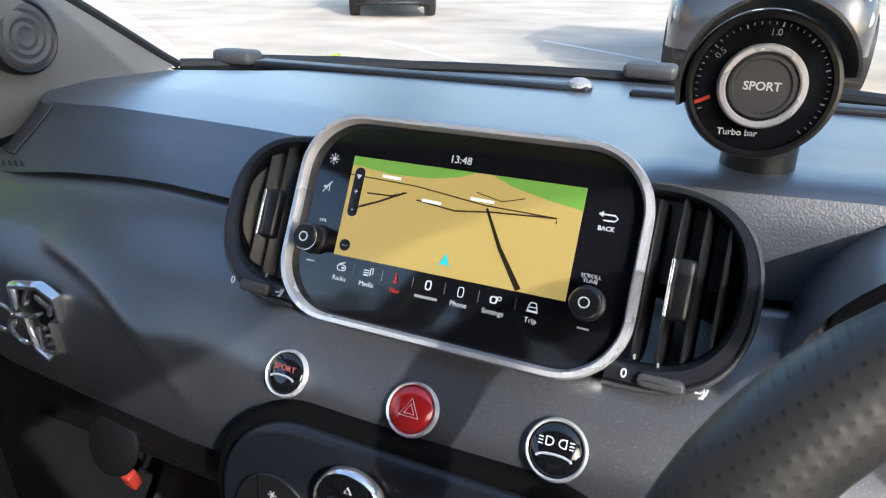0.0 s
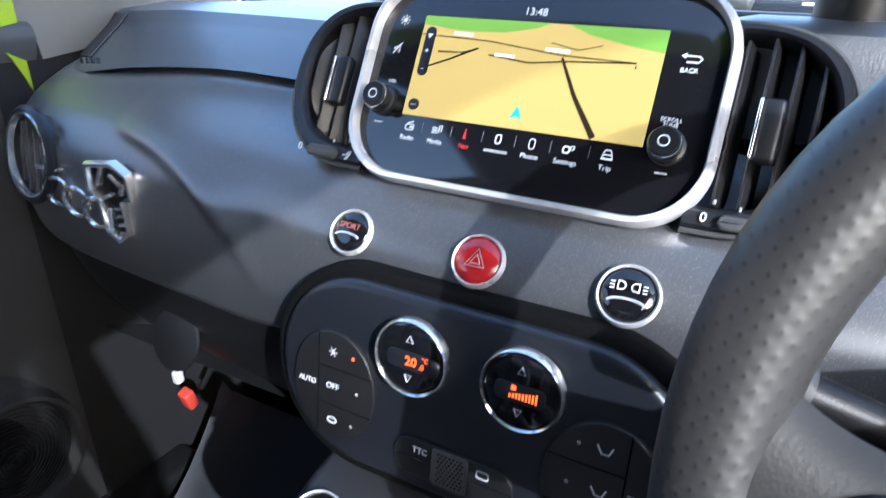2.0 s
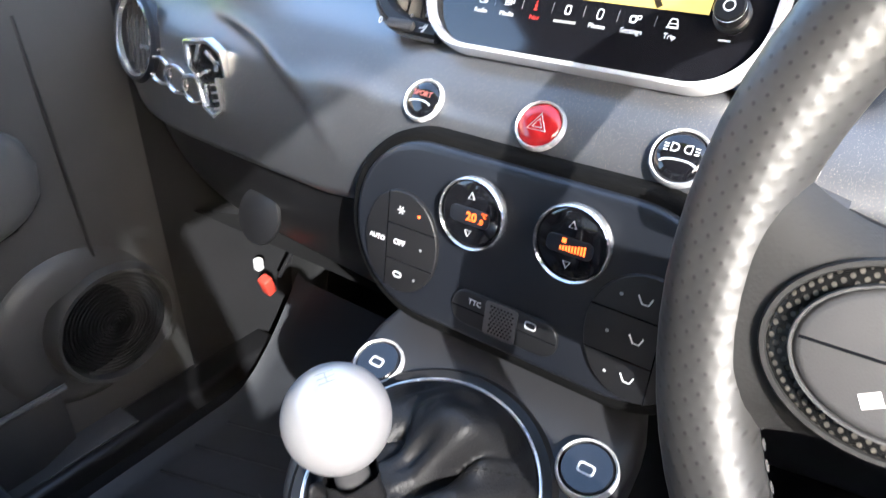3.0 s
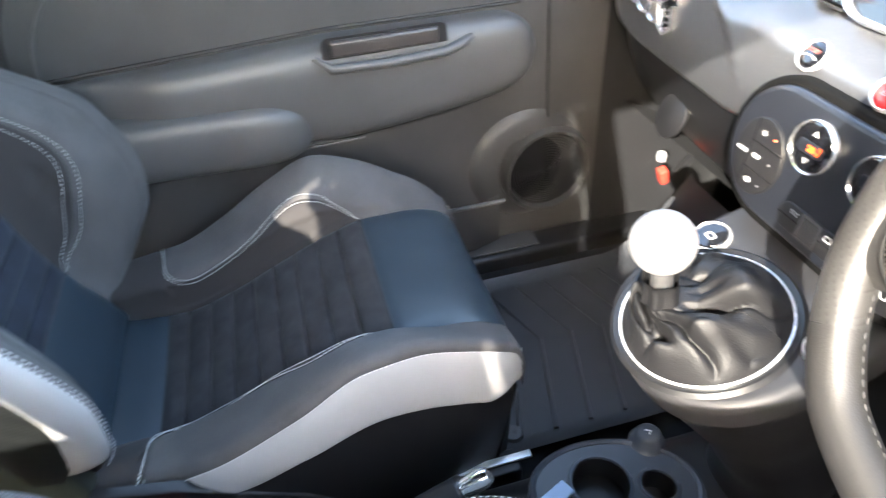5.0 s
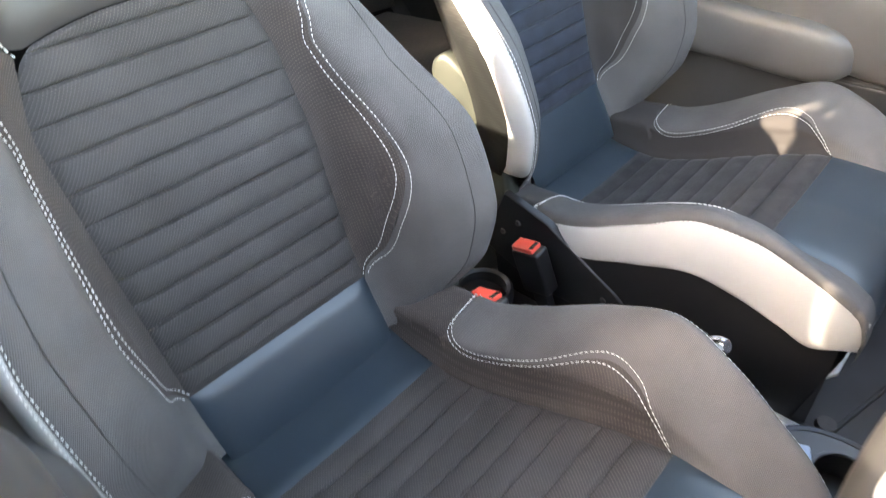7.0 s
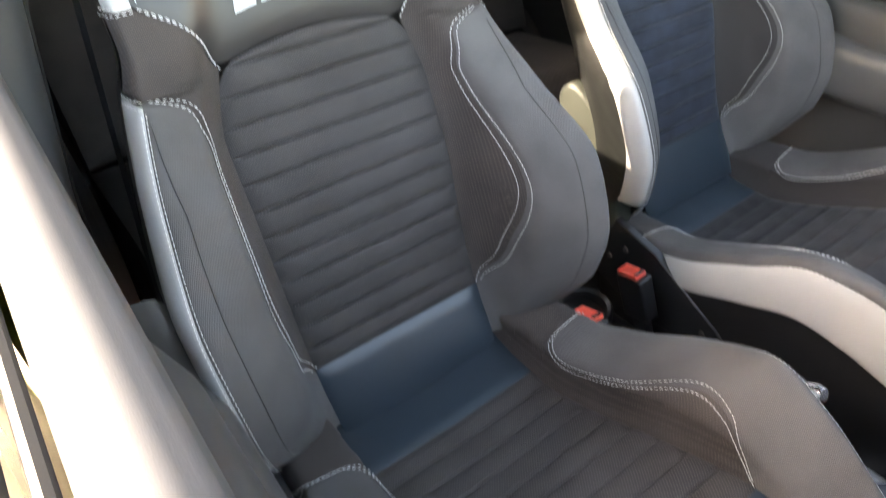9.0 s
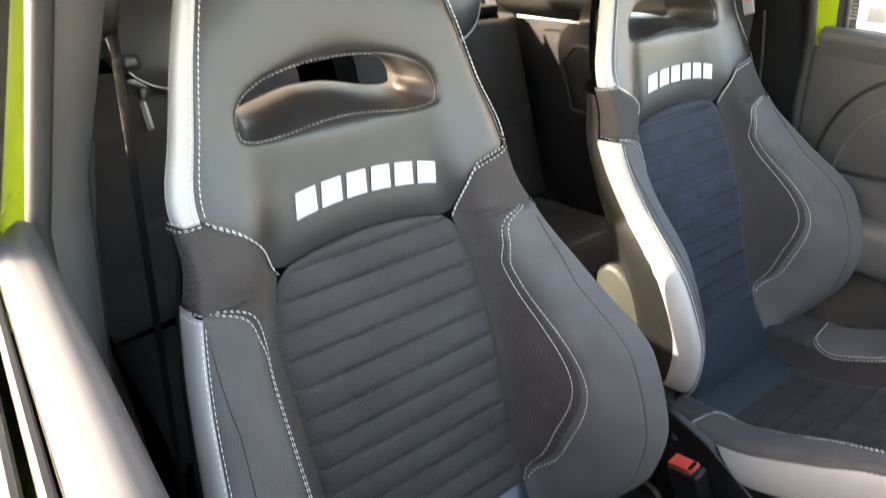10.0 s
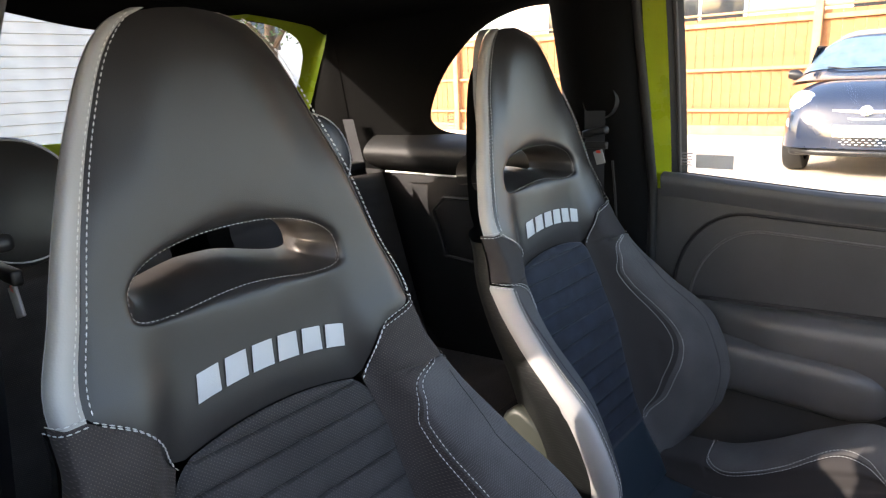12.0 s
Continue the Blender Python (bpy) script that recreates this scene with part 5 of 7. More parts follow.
part("button_word", lettering("SPORT", 0.0068, TM @ pose(0, 0, 0.0063), 0.0002, 0.00015), M_MARK, hub)


def f_hood(a, b):
    q = radians(8 + 190 * a)
    taper = math.sin(math.pi * min(1, max(0, a)))
    r = 0.0445 + 0.004 * b
    z = -0.015 + (0.018 + 0.022 * taper ** 0.6) * b
    return tuple(TM @ Vector((r * math.cos(q) + 0.001, r * math.sin(q) + 0.001, z)))


def f_hood2(a, b):
    q = radians(8 + 190 * a)
    taper = math.sin(math.pi * min(1, max(0, a)))
    r = 0.0430 + 0.0035 * b
    z = -0.015 + (0.018 + 0.022 * taper ** 0.6) * b
    return tuple(TM @ Vector((r * math.cos(q) + 0.001, r * math.sin(q) + 0.001, z)))


ho, hi = sheet(f_hood, 48, 8), sheet(f_hood2, 48, 8)
lip = [(k + 48 * 7, k + 1 + 48 * 7, k + 1 + 48 * 7 + 384, k + 48 * 7 + 384) for k in range(47)]
V, F = merge(ho, hi)
part("gauge_hood", (V, F + lip), M_PLASG, gauge, "dark grey hood over the gauge")
part("gauge_stalk", lathe([(0.024, -0.012), (0.0225, 0.004), (0.022, 0.03), (0.022, 0.06)], 32, pose(0.170, 0.470, 0.975)), M_PLAS, gauge)

# instrument hood behind the wheel
def f_bin(a, b):
    q = math.pi * a
    r = 0.135 - 0.01 * b
    return 0.345 + r * math.cos(q) * 1.1, 0.34 + 0.18 * b, 0.90 + (0.115 - 0.03 * b) * math.sin(q) ** 0.8
cluster = part("instrument_hood", sheet(f_bin, 40, 12), M_PAD, dash, "dark hood over the instruments", 180)
part("instrument_face", plate([(0.345 + 0.118 * math.cos(q) * 1.1, 0.90 + 0.098 * math.sin(q)) for q in [2 * math.pi * k / 40 for k in range(40)]], 0.01, 0.002, basis((0, 0.40, 0), (1, 0, 0), (0, 0, 1))), M_GLOSS, cluster)

# ---- steering wheel ----
WC = Vector((0.324, 0.162, 0.890))
WU = Vector((0, 0.414, 0.910)).normalized()
WN = Vector((1, 0, 0)).cross(WU)
wheel = thing("steering_wheel", tuple(WC), "black leather steering wheel with perforated grips and a carbon trimmed spoke", "steering wheel")
WR = 0.172


def rim_arc(a0, a1, n, r, out=0.0):
    pts = []
    for k in range(n):
        q = radians(a0 + (a1 - a0) * k / (n - 1))
        flatb = 0.012 * max(0, -math.sin(q) - 0.75) / 0.25
        pts.append(WC + (Vector((1, 0, 0)) * math.cos(q) + WU * math.sin(q)) * (WR + out - flatb))
    return pts


M_GRIP = mk_weave("dimpled_leather", (0.030, 0.030, 0.030), (0.004, 0.004, 0.004), 0.0046, rough=0.46, amount=0.9, angle=0.78, bump=0.15, cut=0.70, sheen=0.0)
for a0, a1, mt in ((-32, 32, M_WHEELS), (32, 62, M_WHEELS), (62, 118, M_WHEELS), (118, 212, M_GRIP), (212, 328, M_WHEELS)):
    n = max(8, int(abs(a1 - a0) / 4))
    thick = [0.0165 + (0.0025 * math.exp(-((a0 + (a1 - a0) * k / (n - 1) - 150) / 22) ** 2)) for k in range(n)]
    part("rim_grip", tube(rim_arc(a0, a1, n, 0), thick, 20), mt, wheel, "perforated black leather grip" if mt is M_GRIP else "smooth black leather rim")
part("rim_stitching", merge(sweep_stitch(rim_arc(118, 212, 60, 0, -0.0172), [(0, 0, 0)] * 60, 0.004, 0.003, 0.0007), sweep_stitch(rim_arc(212, 320, 60, 0, -0.0172), [(0, 0, 0)] * 60, 0.004, 0.003, 0.0007)), M_PLASG, wheel)
hubm = basis(WC - WN * 0.0, (1, 0, 0), WU)
NS = -1 if (hubm @ Vector((0, 0, 1)) - WC).y > 0 else 1
hubm = hubm if NS > 0 else basis(WC, (-1, 0, 0), WU)
part("airbag_cover", lathe([(0.058, -0.02), (0.062, -0.005), (0.058, 0.010), (0.035, 0.018), (0.0, 0.020)], 40, hubm @ pose(0, -0.018, 0)), M_WHEELS, wheel, "smooth black airbag cover")
M_CARBON = mk_weave("carbon_spoke", (0.008, 0.008, 0.008), (0.10, 0.092, 0.08), 0.0026, rough=0.25, amount=0.8, angle=0.78, bump=0.1, cut=0.25, sheen=0)
for s in (1, -1):
    def f_spoke(a, b, s=s):
        x = s * (0.050 + 0.112 * a)
        w = 0.030 + 0.020 * a ** 5 + 0.006 * (1 - a) ** 2
        y = (-1 + 2 * b) * w - 0.021
        z = 0.002 + 0.011 * (1 - (2 * b - 1) ** 4)
        return tuple(hubm @ Vector((x, y, z)))
    sp = part("spoke", sheet(f_spoke, 24, 20), M_WHEELS, wheel, "leather wheel spoke", 180)
    def oval(rx, ry, n=40, s=s):
        return [(s * 0.115 + rx * math.cos(q), -0.023 + ry * math.sin(q)) for q in [2 * math.pi * k / n for k in range(n)]]
    part("carbon_trim", plate(oval(0.0360, 0.0275), 0.004, 0.0015, hubm @ pose(0, 0, 0.0115)), M_CARBON, sp, "woven carbon trim")
    part("trim_lip", frame_ring(oval(0.0385, 0.0300), oval(0.0355, 0.0270), 0.004, hubm @ pose(0, 0, 0.0110), 0.001), M_WHEELS, sp)
    pad2 = part("thumb_button_pad", plate(oval(0.0285, 0.0215), 0.006, 0.003, hubm @ pose(0, 0, 0.0135)), M_PLASG, sp, "grey thumb button pad")
    part("button_rim", frame_ring(oval(0.0298, 0.0228), oval(0.0283, 0.0213), 0.004, hubm @ pose(0, 0, 0.0145), 0.0008), M_PLASG, pad2)
    part("button_icon", flat_line([(s * 0.117 - 0.004, -0.012), (s * 0.117, -0.0095), (s * 0.117 + 0.004, -0.011)], 0.0018, hubm, 0.0197), M_MARK, pad2)
    part("button_icon", flat_line([(s * 0.119 - 0.003, -0.036), (s * 0.119 + 0.002, -0.033)], 0.0022, hubm, 0.0197), M_MARK, pad2)
    part("button_gap", flat_line([(s * 0.115 - 0.027, -0.0235), (s * 0.115 + 0.027, -0.0225)], 0.0005, hubm, 0.0197), M_GLOSS, pad2)
def f_sp3(a, b):
    x = (-1 + 2 * a) * (0.034 - 0.008 * b)
    return tuple(hubm @ Vector((x, -0.055 - (WR - 0.07) * b, 0.004 + 0.006 * (1 - (2 * a - 1) ** 2))))
part("spoke", sheet(f_sp3, 12, 10), M_SATIN, wheel, "lower metal spoke")
part("column_shroud", tube([WC + WN * 0.03 * 0, WC + Vector((0, 0.10, -0.045)), WC + Vector((0, 0.22, -0.09))], [0.045, 0.052, 0.055], 20), M_PLAS, wheel)
st = thing("column_stalk", tuple(WC + Vector((-0.06, 0.10, -0.02))), "black indicator stalk with a knurled grey end", "stalk")
b0 = WC + Vector((-0.05, 0.085, -0.045))
part("stalk_arm", tube([b0, b0 + Vector((-0.06, 0.0, 0.012)), b0 + Vector((-0.095, -0.002, 0.020))], [0.009, 0.008, 0.0095], 14), M_PLAS, st)
part("stalk_end", tube([b0 + Vector((-0.095, -0.002, 0.020)), b0 + Vector((-0.118, -0.003, 0.025)), b0 + Vector((-0.124, -0.003, 0.0265))], [0.0125, 0.0135, 0.010], 18), M_PLASG, st)
part("stalk_mark", lettering("0", 0.008, basis(b0 + Vector((-0.055, -0.0095, 0.012)), (1, 0, -0.2), (0, 0.3, 1)), 0.0003), M_MARK, st)

# ---- centre console and gear lever ----
console = thing("centre_console", (0, 0.2, 0.225), "black centre console with a raised gear lever pod and cup holders", "console")
PM = basis((0.0, 0.20, 0.638), (1, 0, 0), (0, 0.93, 0.36))
pod = []
for k in range(48):
    q = 2 * math.pi * k / 48
    c, s = math.cos(q), math.sin(q)
    w = 0.112 + 0.030 * max(0, s)
    pod.append((w * math.copysign(abs(c) ** 0.85, c), (0.165 if s > 0 else 0.106) * math.copysign(abs(s) ** (0.75 if s > 0 else 0.95), s)))
pod_part = part("pod_top", plate(pod, 0.036, 0.012, PM @ pose(0, 0, -0.036)), M_POD, console, "dark grey pod top")


def f_ped(a, b):
    q = 2 * math.pi * a
    c, s = math.cos(q), math.sin(q)
    k = 1 - 0.30 * min(1, b * 2.5) - 0.10 * b
    p = PM @ Vector((0.112 * math.copysign(abs(c) ** 0.85, c) * k, (0.16 if s > 0 else 0.104) * math.copysign(abs(s) ** 0.85, s) * k, -0.03))
    return p.x + 0.02 * min(1, b * 2), p.y + 0.11 * min(1, b * 1.6), p.z + (0.23 - p.z) * b


part("pod_pedestal", sheet(f_ped, 48, 14, True), M_PLAS, console, "black pedestal under the pod", 180)
for x in (-0.087, 0.092):
    c = PM @ Vector((x, 0.048, 0.0))
    hm = PM @ pose(x, 0.048, 0)
    sw = part("seat_heater_switch", lathe([(0.0185, -0.002), (0.0185, 0.003), (0.0165, 0.005), (0.0, 0.004)], 32, hm), M_GLOSS, console, "gloss black rocker switch with a silver ring")
    part("switch_ring", lathe([(0.0185, 0.0), (0.0212, 0.0), (0.0208, 0.0045), (0.0198, 0.0058), (0.0187, 0.0045)], 40, hm), M_SATIN, sw)
    part("window_icon", frame_ring([(x + a * 0.006, 0.047 + b * 0.004) for a, b in rounded(2, 2, 0.5, 3)], [(x + a * 0.0045, 0.047 + b * 0.0026) for a, b in rounded(2, 2, 0.5, 3)], 0.0004, PM @ pose(0, 0, 0.0047), 0), M_MARK, sw)
GM = PM @ pose(0.0, -0.018, 0.002)
part("gaiter_ring", lathe([(0.0812, 0.0), (0.0838, 0.001), (0.0833, 0.003), (0.0818, 0.0033)], 56, GM), M_SATIN, console, "thin silver ring")
part("gaiter_well", lathe([(0.094, -0.001), (0.090, 0.003), (0.084, 0.001)], 56, GM), M_PLAS, console)


GAITER_TOP = GM @ Vector((-0.012, -0.030, 0.050))
KNOB = Vector((-0.016, 0.130, 0.730))


def f_gait(a, b):
    """Bag of soft leather: slack and folded over the ring, gathered into a neck on the shaft."""
    q = 2 * math.pi * a
    if b > 0.82:
        t = (b - 0.82) / 0.18
        d = (KNOB - GAITER_TOP).normalized()
        c = GAITER_TOP + d * (0.026 * t - 0.008)
        u = d.cross(Vector((0, 1, 0))).normalized()
        w = d.cross(u)
        r = 0.0185 - 0.0035 * t + 0.0016 * math.sin(q * 6 + 1.2 * math.sin(q)) * (1 - 0.4 * t) + 0.002 * t ** 6
        return tuple(c + u * (r * math.cos(q - 0.6)) + w * (-r * math.sin(q - 0.6)))
    g = b / 0.82
    n1 = noise.noise(Vector((math.cos(q) * 1.1, math.sin(q) * 1.1, g * 1.6 + 3.0)))
    n2 = noise.noise(Vector((math.cos(q) * 1.9 + 7, math.sin(q) * 1.9, g * 2.2)))
    swirl = q + 0.9 * g + 0.8 * n1
    slack = math.sin(math.pi * min(1.0, g)) ** 0.9
    ridge = abs(math.sin(2.5 * swirl + 2.2 * n2)) ** 0.7
    r = 0.081 * (1 - g) + 0.0185 * g
    fold = (0.020 * (ridge - 0.55) + 0.024 * n1 + 0.010 * (0.3 - abs(n2))) * slack
    x = r * math.cos(q) - 0.012 * g * g
    y = r * math.sin(q) - 0.030 * g * g
    z = 0.002 + 0.028 * math.sin(math.pi * min(1.0, g * 1.15)) ** 0.9 * (1 - 0.5 * g) + 0.044 * g ** 1.6 + fold
    return tuple(GM @ Vector((x, y, max(z, 0.001))))


M_GAITER = mk("soft_black_leather", (0.009, 0.009, 0.010), 0.52, spec=0.35, bump=0.2, bscale=520, kind="voronoi", var=0.2)
lever = thing("gear_lever", (-0.01, 0.16, 0.62), "gear lever with a round alloy knob and creased black leather gaiter", "gear lever")
part("gaiter", sheet(f_gait, 200, 90, True), M_GAITER, lever, "creased black leather gaiter", 180)
kc, base = KNOB, GAITER_TOP
part("lever_shaft", tube([base, base + (kc - base) * 0.35, base + (kc - base) * 0.8], [0.0115, 0.0105, 0.0098], 20), M_PLASG, lever, "dull grey shaft")
kd = (kc - base).normalized()
km = kd.to_track_quat("Z", "Y").to_matrix().to_4x4()
km.translation = kc
part("knob", lathe([(0.009, -0.034)] + [(0.031 * math.cos(q), 0.031 * math.sin(q)) for q in [radians(-70 + 160 * k / 24) for k in range(24)]] + [(0.0, 0.031)], 40, km), M_ALU, lever, "round satin alloy knob")
part("shift_marks", merge(*[flat_line([(0.004 * k, -0.005), (0.004 * k, 0.005)], 0.0004, km, 0.0311) for k in (-1, 0, 1)], flat_line([(-0.004, 0), (0.004, 0)], 0.0004, km, 0.0311)), M_GREYMARK, lever)
for q0 in (0.5, 2.6, 4.7):
    L = [Vector(f_gait(q0 / (2 * math.pi), 0.04 + 0.45 * k / 29)) for k in range(30)]
    part("gaiter_seam", sweep_stitch(L, [Vector((0, 0, 0.001))] * 30, 0.004, 0.002, 0.0006), M_PLAS, lever)

# tunnel with cup holders, buckles and hand brake
part("tunnel", sheet(lambda a, b: (-0.095 + 0.19 * a, -0.80 + 1.10 * b, 0.24 + 0.085 * (1 - abs(2 * a - 1) ** 4) ** 0.6), 24, 10), M_PLAS, console, "black tunnel trim", 180)


def cup(cx, cy, r, z0, z1):
    return lathe([(r + 0.012, z0), (r + 0.011, z1 - 0.006), (r + 0.006, z1), (r, z1 - 0.004), (r - 0.002, z0 + 0.012), (0, z0 + 0.010)], 40, pose(cx, cy, 0))


def oval_pts(cx, cy, rx, ry, turn, n=36):
    c, q = math.cos(turn), math.sin(turn)
    return [(cx + rx * math.cos(w) * c - ry * math.sin(w) * q, cy + rx * math.cos(w) * q + ry * math.sin(w) * c) for w in [2 * math.pi * k / n for k in range(n)]]


# front cup tray: a flat deck with two wells and a rolled edge
wells = (oval_pts(-0.008, 0.103, 0.038, 0.038, 0.0), oval_pts(0.016, 0.170, 0.024, 0.021, 0.7))
deck = oval_pts(0.004, 0.118, 0.068, 0.104, -0.25, 60)
loops = [[Vector((x, y, 0.362)) for x, y in L] for L in (deck,) + wells]
flat_v = [tuple(v) for L in loops for v in L]
tris = [tuple(q) for q in tessellate_polygon(loops)]
tray = part("cup_tray", (flat_v, tris), M_TRAY, console, "blue-black cup holder tray")
part("tray_edge", merge(tube([(x, y, 0.360) for x, y in deck], 0.005, 8, True)), M_TRAY, tray)
part("tray_skirt", sheet(lambda a, b: (0.004 + (deck[int(a * 59.99)][0] - 0.004) * (1.04 + 0.10 * b), 0.118 + (deck[int(a * 59.99)][1] - 0.118) * (1.03 + 0.08 * b), 0.358 - 0.10 * b), 60, 4, True), M_TRAY, tray)
for L, cx, cy in ((wells[0], -0.008, 0.103), (wells[1], 0.016, 0.170)):
    part("cup_well", sheet(lambda a, b: (cx + (L[int(a * 35.99)][0] - cx) * (1 - 0.08 * b), cy + (L[int(a * 35.99)][1] - cy) * (1 - 0.08 * b), 0.362 - 0.062 * b), 36, 4, True), M_PLAS, tray, "dark cup well")
    part("well_floor", ([(cx + (x - cx) * 0.94, cy + (y - cy) * 0.94, 0.302) for x, y in L], [tuple(range(36))]), M_PLAS, tray)
    part("well_lip", tube([(x, y, 0.362) for x, y in L], 0.003, 6, True), M_TRAY, tray)
part("cup_holder", cup(-0.012, -0.455, 0.041, 0.27, 0.345), M_PLAS, console, "black rear cup holder")
sock = part("socket_cap", lathe([(0.024, 0.28), (0.024, 0.362), (0.019, 0.366), (0.0165, 0.378), (0.012, 0.382), (0, 0.382)], 24, pose(-0.046, 0.188, 0)), M_TRAY, console, "blue-grey power socket cap")
part("cap_icon", flat_line([(-0.050, 0.184), (-0.046, 0.191), (-0.042, 0.186)], 0.0012, Matrix.Identity(4), 0.3828), M_MARK, sock)
brake = thing("hand_brake", (0.02, -0.2, 0.33), "black hand brake lever with a chrome button end", "hand brake")
part("grip", tube([(0.0, -0.36, 0.35), (0.015, -0.24, 0.405), (0.026, -0.14, 0.462), (0.032, -0.085, 0.500)], [0.016, 0.017, 0.0185, 0.0165], 18), M_PLAS, brake)
part("chrome_button", tube([(0.032, -0.085, 0.500), (0.0345, -0.064, 0.515), (0.035, -0.058, 0.519)], [0.011, 0.0115, 0.008], 18), M_CHROME, brake)
for nm, x, y, z, tilt in (("a", -0.045, -0.385, 0.430, 8), ("b", 0.096, -0.353, 0.445, -8)):
    bk = thing("belt_buckle", (x, y, 0.33), "black seat belt buckle with a red release button", "seat belt buckle", "front belt buckles")
    bm_ = pose(x, y, z, 14, tilt, 0)
    part("buckle_body", xf(rbox((0, 0, -0.03), (0.030, 0.052, 0.085), 0.005), bm_), M_PLAS, bk)
    part("release_button", xf(rbox((0, -0.004, 0.0145), (0.024, 0.040, 0.010), 0.002), bm_), M_RED, bk, "red release button")
    part("buckle_slot", xf(rbox((0, 0.012, 0.0195), (0.018, 0.006, 0.002), 0.0005), bm_), M_GLOSS, bk)
    part("buckle_stem", xf(rbox((0, 0, -0.10), (0.016, 0.030, 0.08), 0.004), bm_), M_PLAS, bk)
solo("yellow_tag", rbox((0.07, -0.275, 0.430), (0.035, 0.05, 0.004), 0.0015, pose(0, 0, 0, 25, 0, 10)), M_YELLOW, "small yellow plastic tag on the tunnel trim", "tag")
usb = solo("blue_gadget", rbox((0.000, 0.034, 0.3695), (0.022, 0.058, 0.008), 0.003, pose(0, 0, 0, 0, 0, 24)), M_BLUETAG, "small blue plastic gadget lying by the cup holder", "gadget")

# ---- doors ----
def xside(z):
    """Half-width of the cabin at a height: near upright below the sill, leaning in above."""
    return 0.69 - 0.30 * max(0.0, z - 0.98)


def make_door(sd, name, label):
    d = thing(name, (sd * 0.70, -0.1, 0.16), label, "car door")
    def X(v):
        return sd * v
    def f_pan(a, b):
        y = -0.645 + 1.085 * a
        z = 0.17 + (0.955 - 0.17) * b
        x = 0.668 + 0.010 * math.sin(b * 5) * 0.5
        return X(x), y, z
    part("trim_panel", sheet(f_pan, 30, 24), M_DOOR, d, "dark grained plastic door trim", 180)
    # sill roll along the window
    prof = [(0.668, 0.93), (0.655, 0.955), (0.649, 0.972), (0.652, 0.984), (0.662, 0.990), (0.676, 0.990), (0.684, 0.985), (0.686, 0.97)]
    def f_sill(a, b):
        y = -0.60 + 1.06 * a
        k = b * (len(prof) - 1)
        x = float(np.interp(k, range(len(prof)), [q[0] for q in prof]))
        z = float(np.interp(k, range(len(prof)), [q[1] for q in prof]))
        drop = 0.022 * min(1.0, max(0.0, (y + 0.58) / 0.30)) if sd < 0 else 0.0
        return X(x), y, z - 0.035 * max(0, y + 0.3) ** 1.3 - drop
    part("sill_roll", sheet(f_sill, 30, 22), M_SILL, d, "soft grey roll under the window", 180)
    for x0, r in ((0.690, 0.0035), (0.702, 0.004)):
        part("window_seal", tube([(X(x0), -0.58 + 1.0 * k / 19, 0.984 - 0.035 * max(0, -0.58 + 1.0 * k / 19 + 0.3) ** 1.3 - (0.022 * min(1.0, k / 19 / 0.30) if sd < 0 else 0.0)) for k in range(20)], r, 8), M_SEAL, d)
    part("outer_skin", sheet(lambda a, b: (X(0.735 + 0.03 * math.sin(b * math.pi)), -0.66 + 1.13 * a, 0.16 + (0.80 if sd > 0 else 0.755 - 0.04 * a) * b), 16, 12), M_GREEN, d, "lime green outer skin", 180)
    part("outer_lip", sheet(lambda a, b: (X(0.708 + 0.03 * a), -0.62 + 1.08 * b, 0.972 - 0.014 * a - (0.012 + 0.045 * min(1.0, b * 3) if sd < 0 else 0.0)), 4, 14), M_GREEN, d)
    # upper inset panel
    ins = []
    for k in range(41):
        t = k / 40
        y = -0.565 + 0.14 * (1 - math.cos(min(1, t / 0.35) * math.pi / 2)) if t < 0.35 else -0.425 + 0.74 * (t - 0.35) / 0.65
        z = 0.74 + 0.175 * math.sin(min(1, t / 0.35) * math.pi / 2) if t < 0.35 else 0.915 - 0.03 * (t - 0.35)
        ins.append((X(0.6635), y, z))
    part("panel_groove", tube(ins, 0.004, 8), M_PLAS, d)
    ins2 = [(x, y + 0.035, z - 0.032) for x, y, z in ins]
    part("panel_groove", tube(ins2, 0.003, 8), M_DOORSOFT, d)
    # armrest
    def f_arm(a, b):
        y = -0.56 + 0.82 * a
        top = 0.742 - 0.02 * max(0, -y - 0.1) / 0.4 - 0.006 * max(0, y)
        bot = float(spl((-0.56, -0.3, -0.1, 0.1, 0.26), (0.63, 0.60, 0.565, 0.585, 0.615), y))
        tip = max(0.0, (y - 0.16) / 0.10)
        cz = (top + bot) / 2
        h = (top - bot) / 2 * math.sqrt(max(0.0001, 1 - tip ** 3))
        q = math.pi * (b - 0.5)
        s = math.sin(q)
        z = cz + h * math.copysign(abs(s) ** 0.7, s)
        rear = min(1.0, (y + 0.56) / 0.2)
        xx = 0.668 - (0.055 * rear * (0.35 + 0.65 * math.sqrt(max(0.0, 1 - tip ** 4)))) * abs(math.cos(q)) ** 0.45
        return X(xx), y, z
    part("armrest", sheet(f_arm, 60, 24), M_DOORSOFT, d, "soft padded grey armrest", 180)
    def f_pad(a, b):
        y = -0.54 + 0.40 * a
        tip = max(0.0, (y + 0.25) / 0.11)
        cz, h = 0.614 - 0.012 * a, 0.056 * math.sqrt(max(0.0001, 1 - tip ** 2.5))
        q = math.pi * (b - 0.5)
        s = math.sin(q)
        z = cz + h * math.copysign(abs(s) ** 0.8, s) - (0.02 * tip if tip > 0 else 0) * 0
        return X(0.640 - 0.045 * abs(math.cos(q)) ** 0.5 * math.sqrt(max(0, 1 - tip ** 4))), y, z
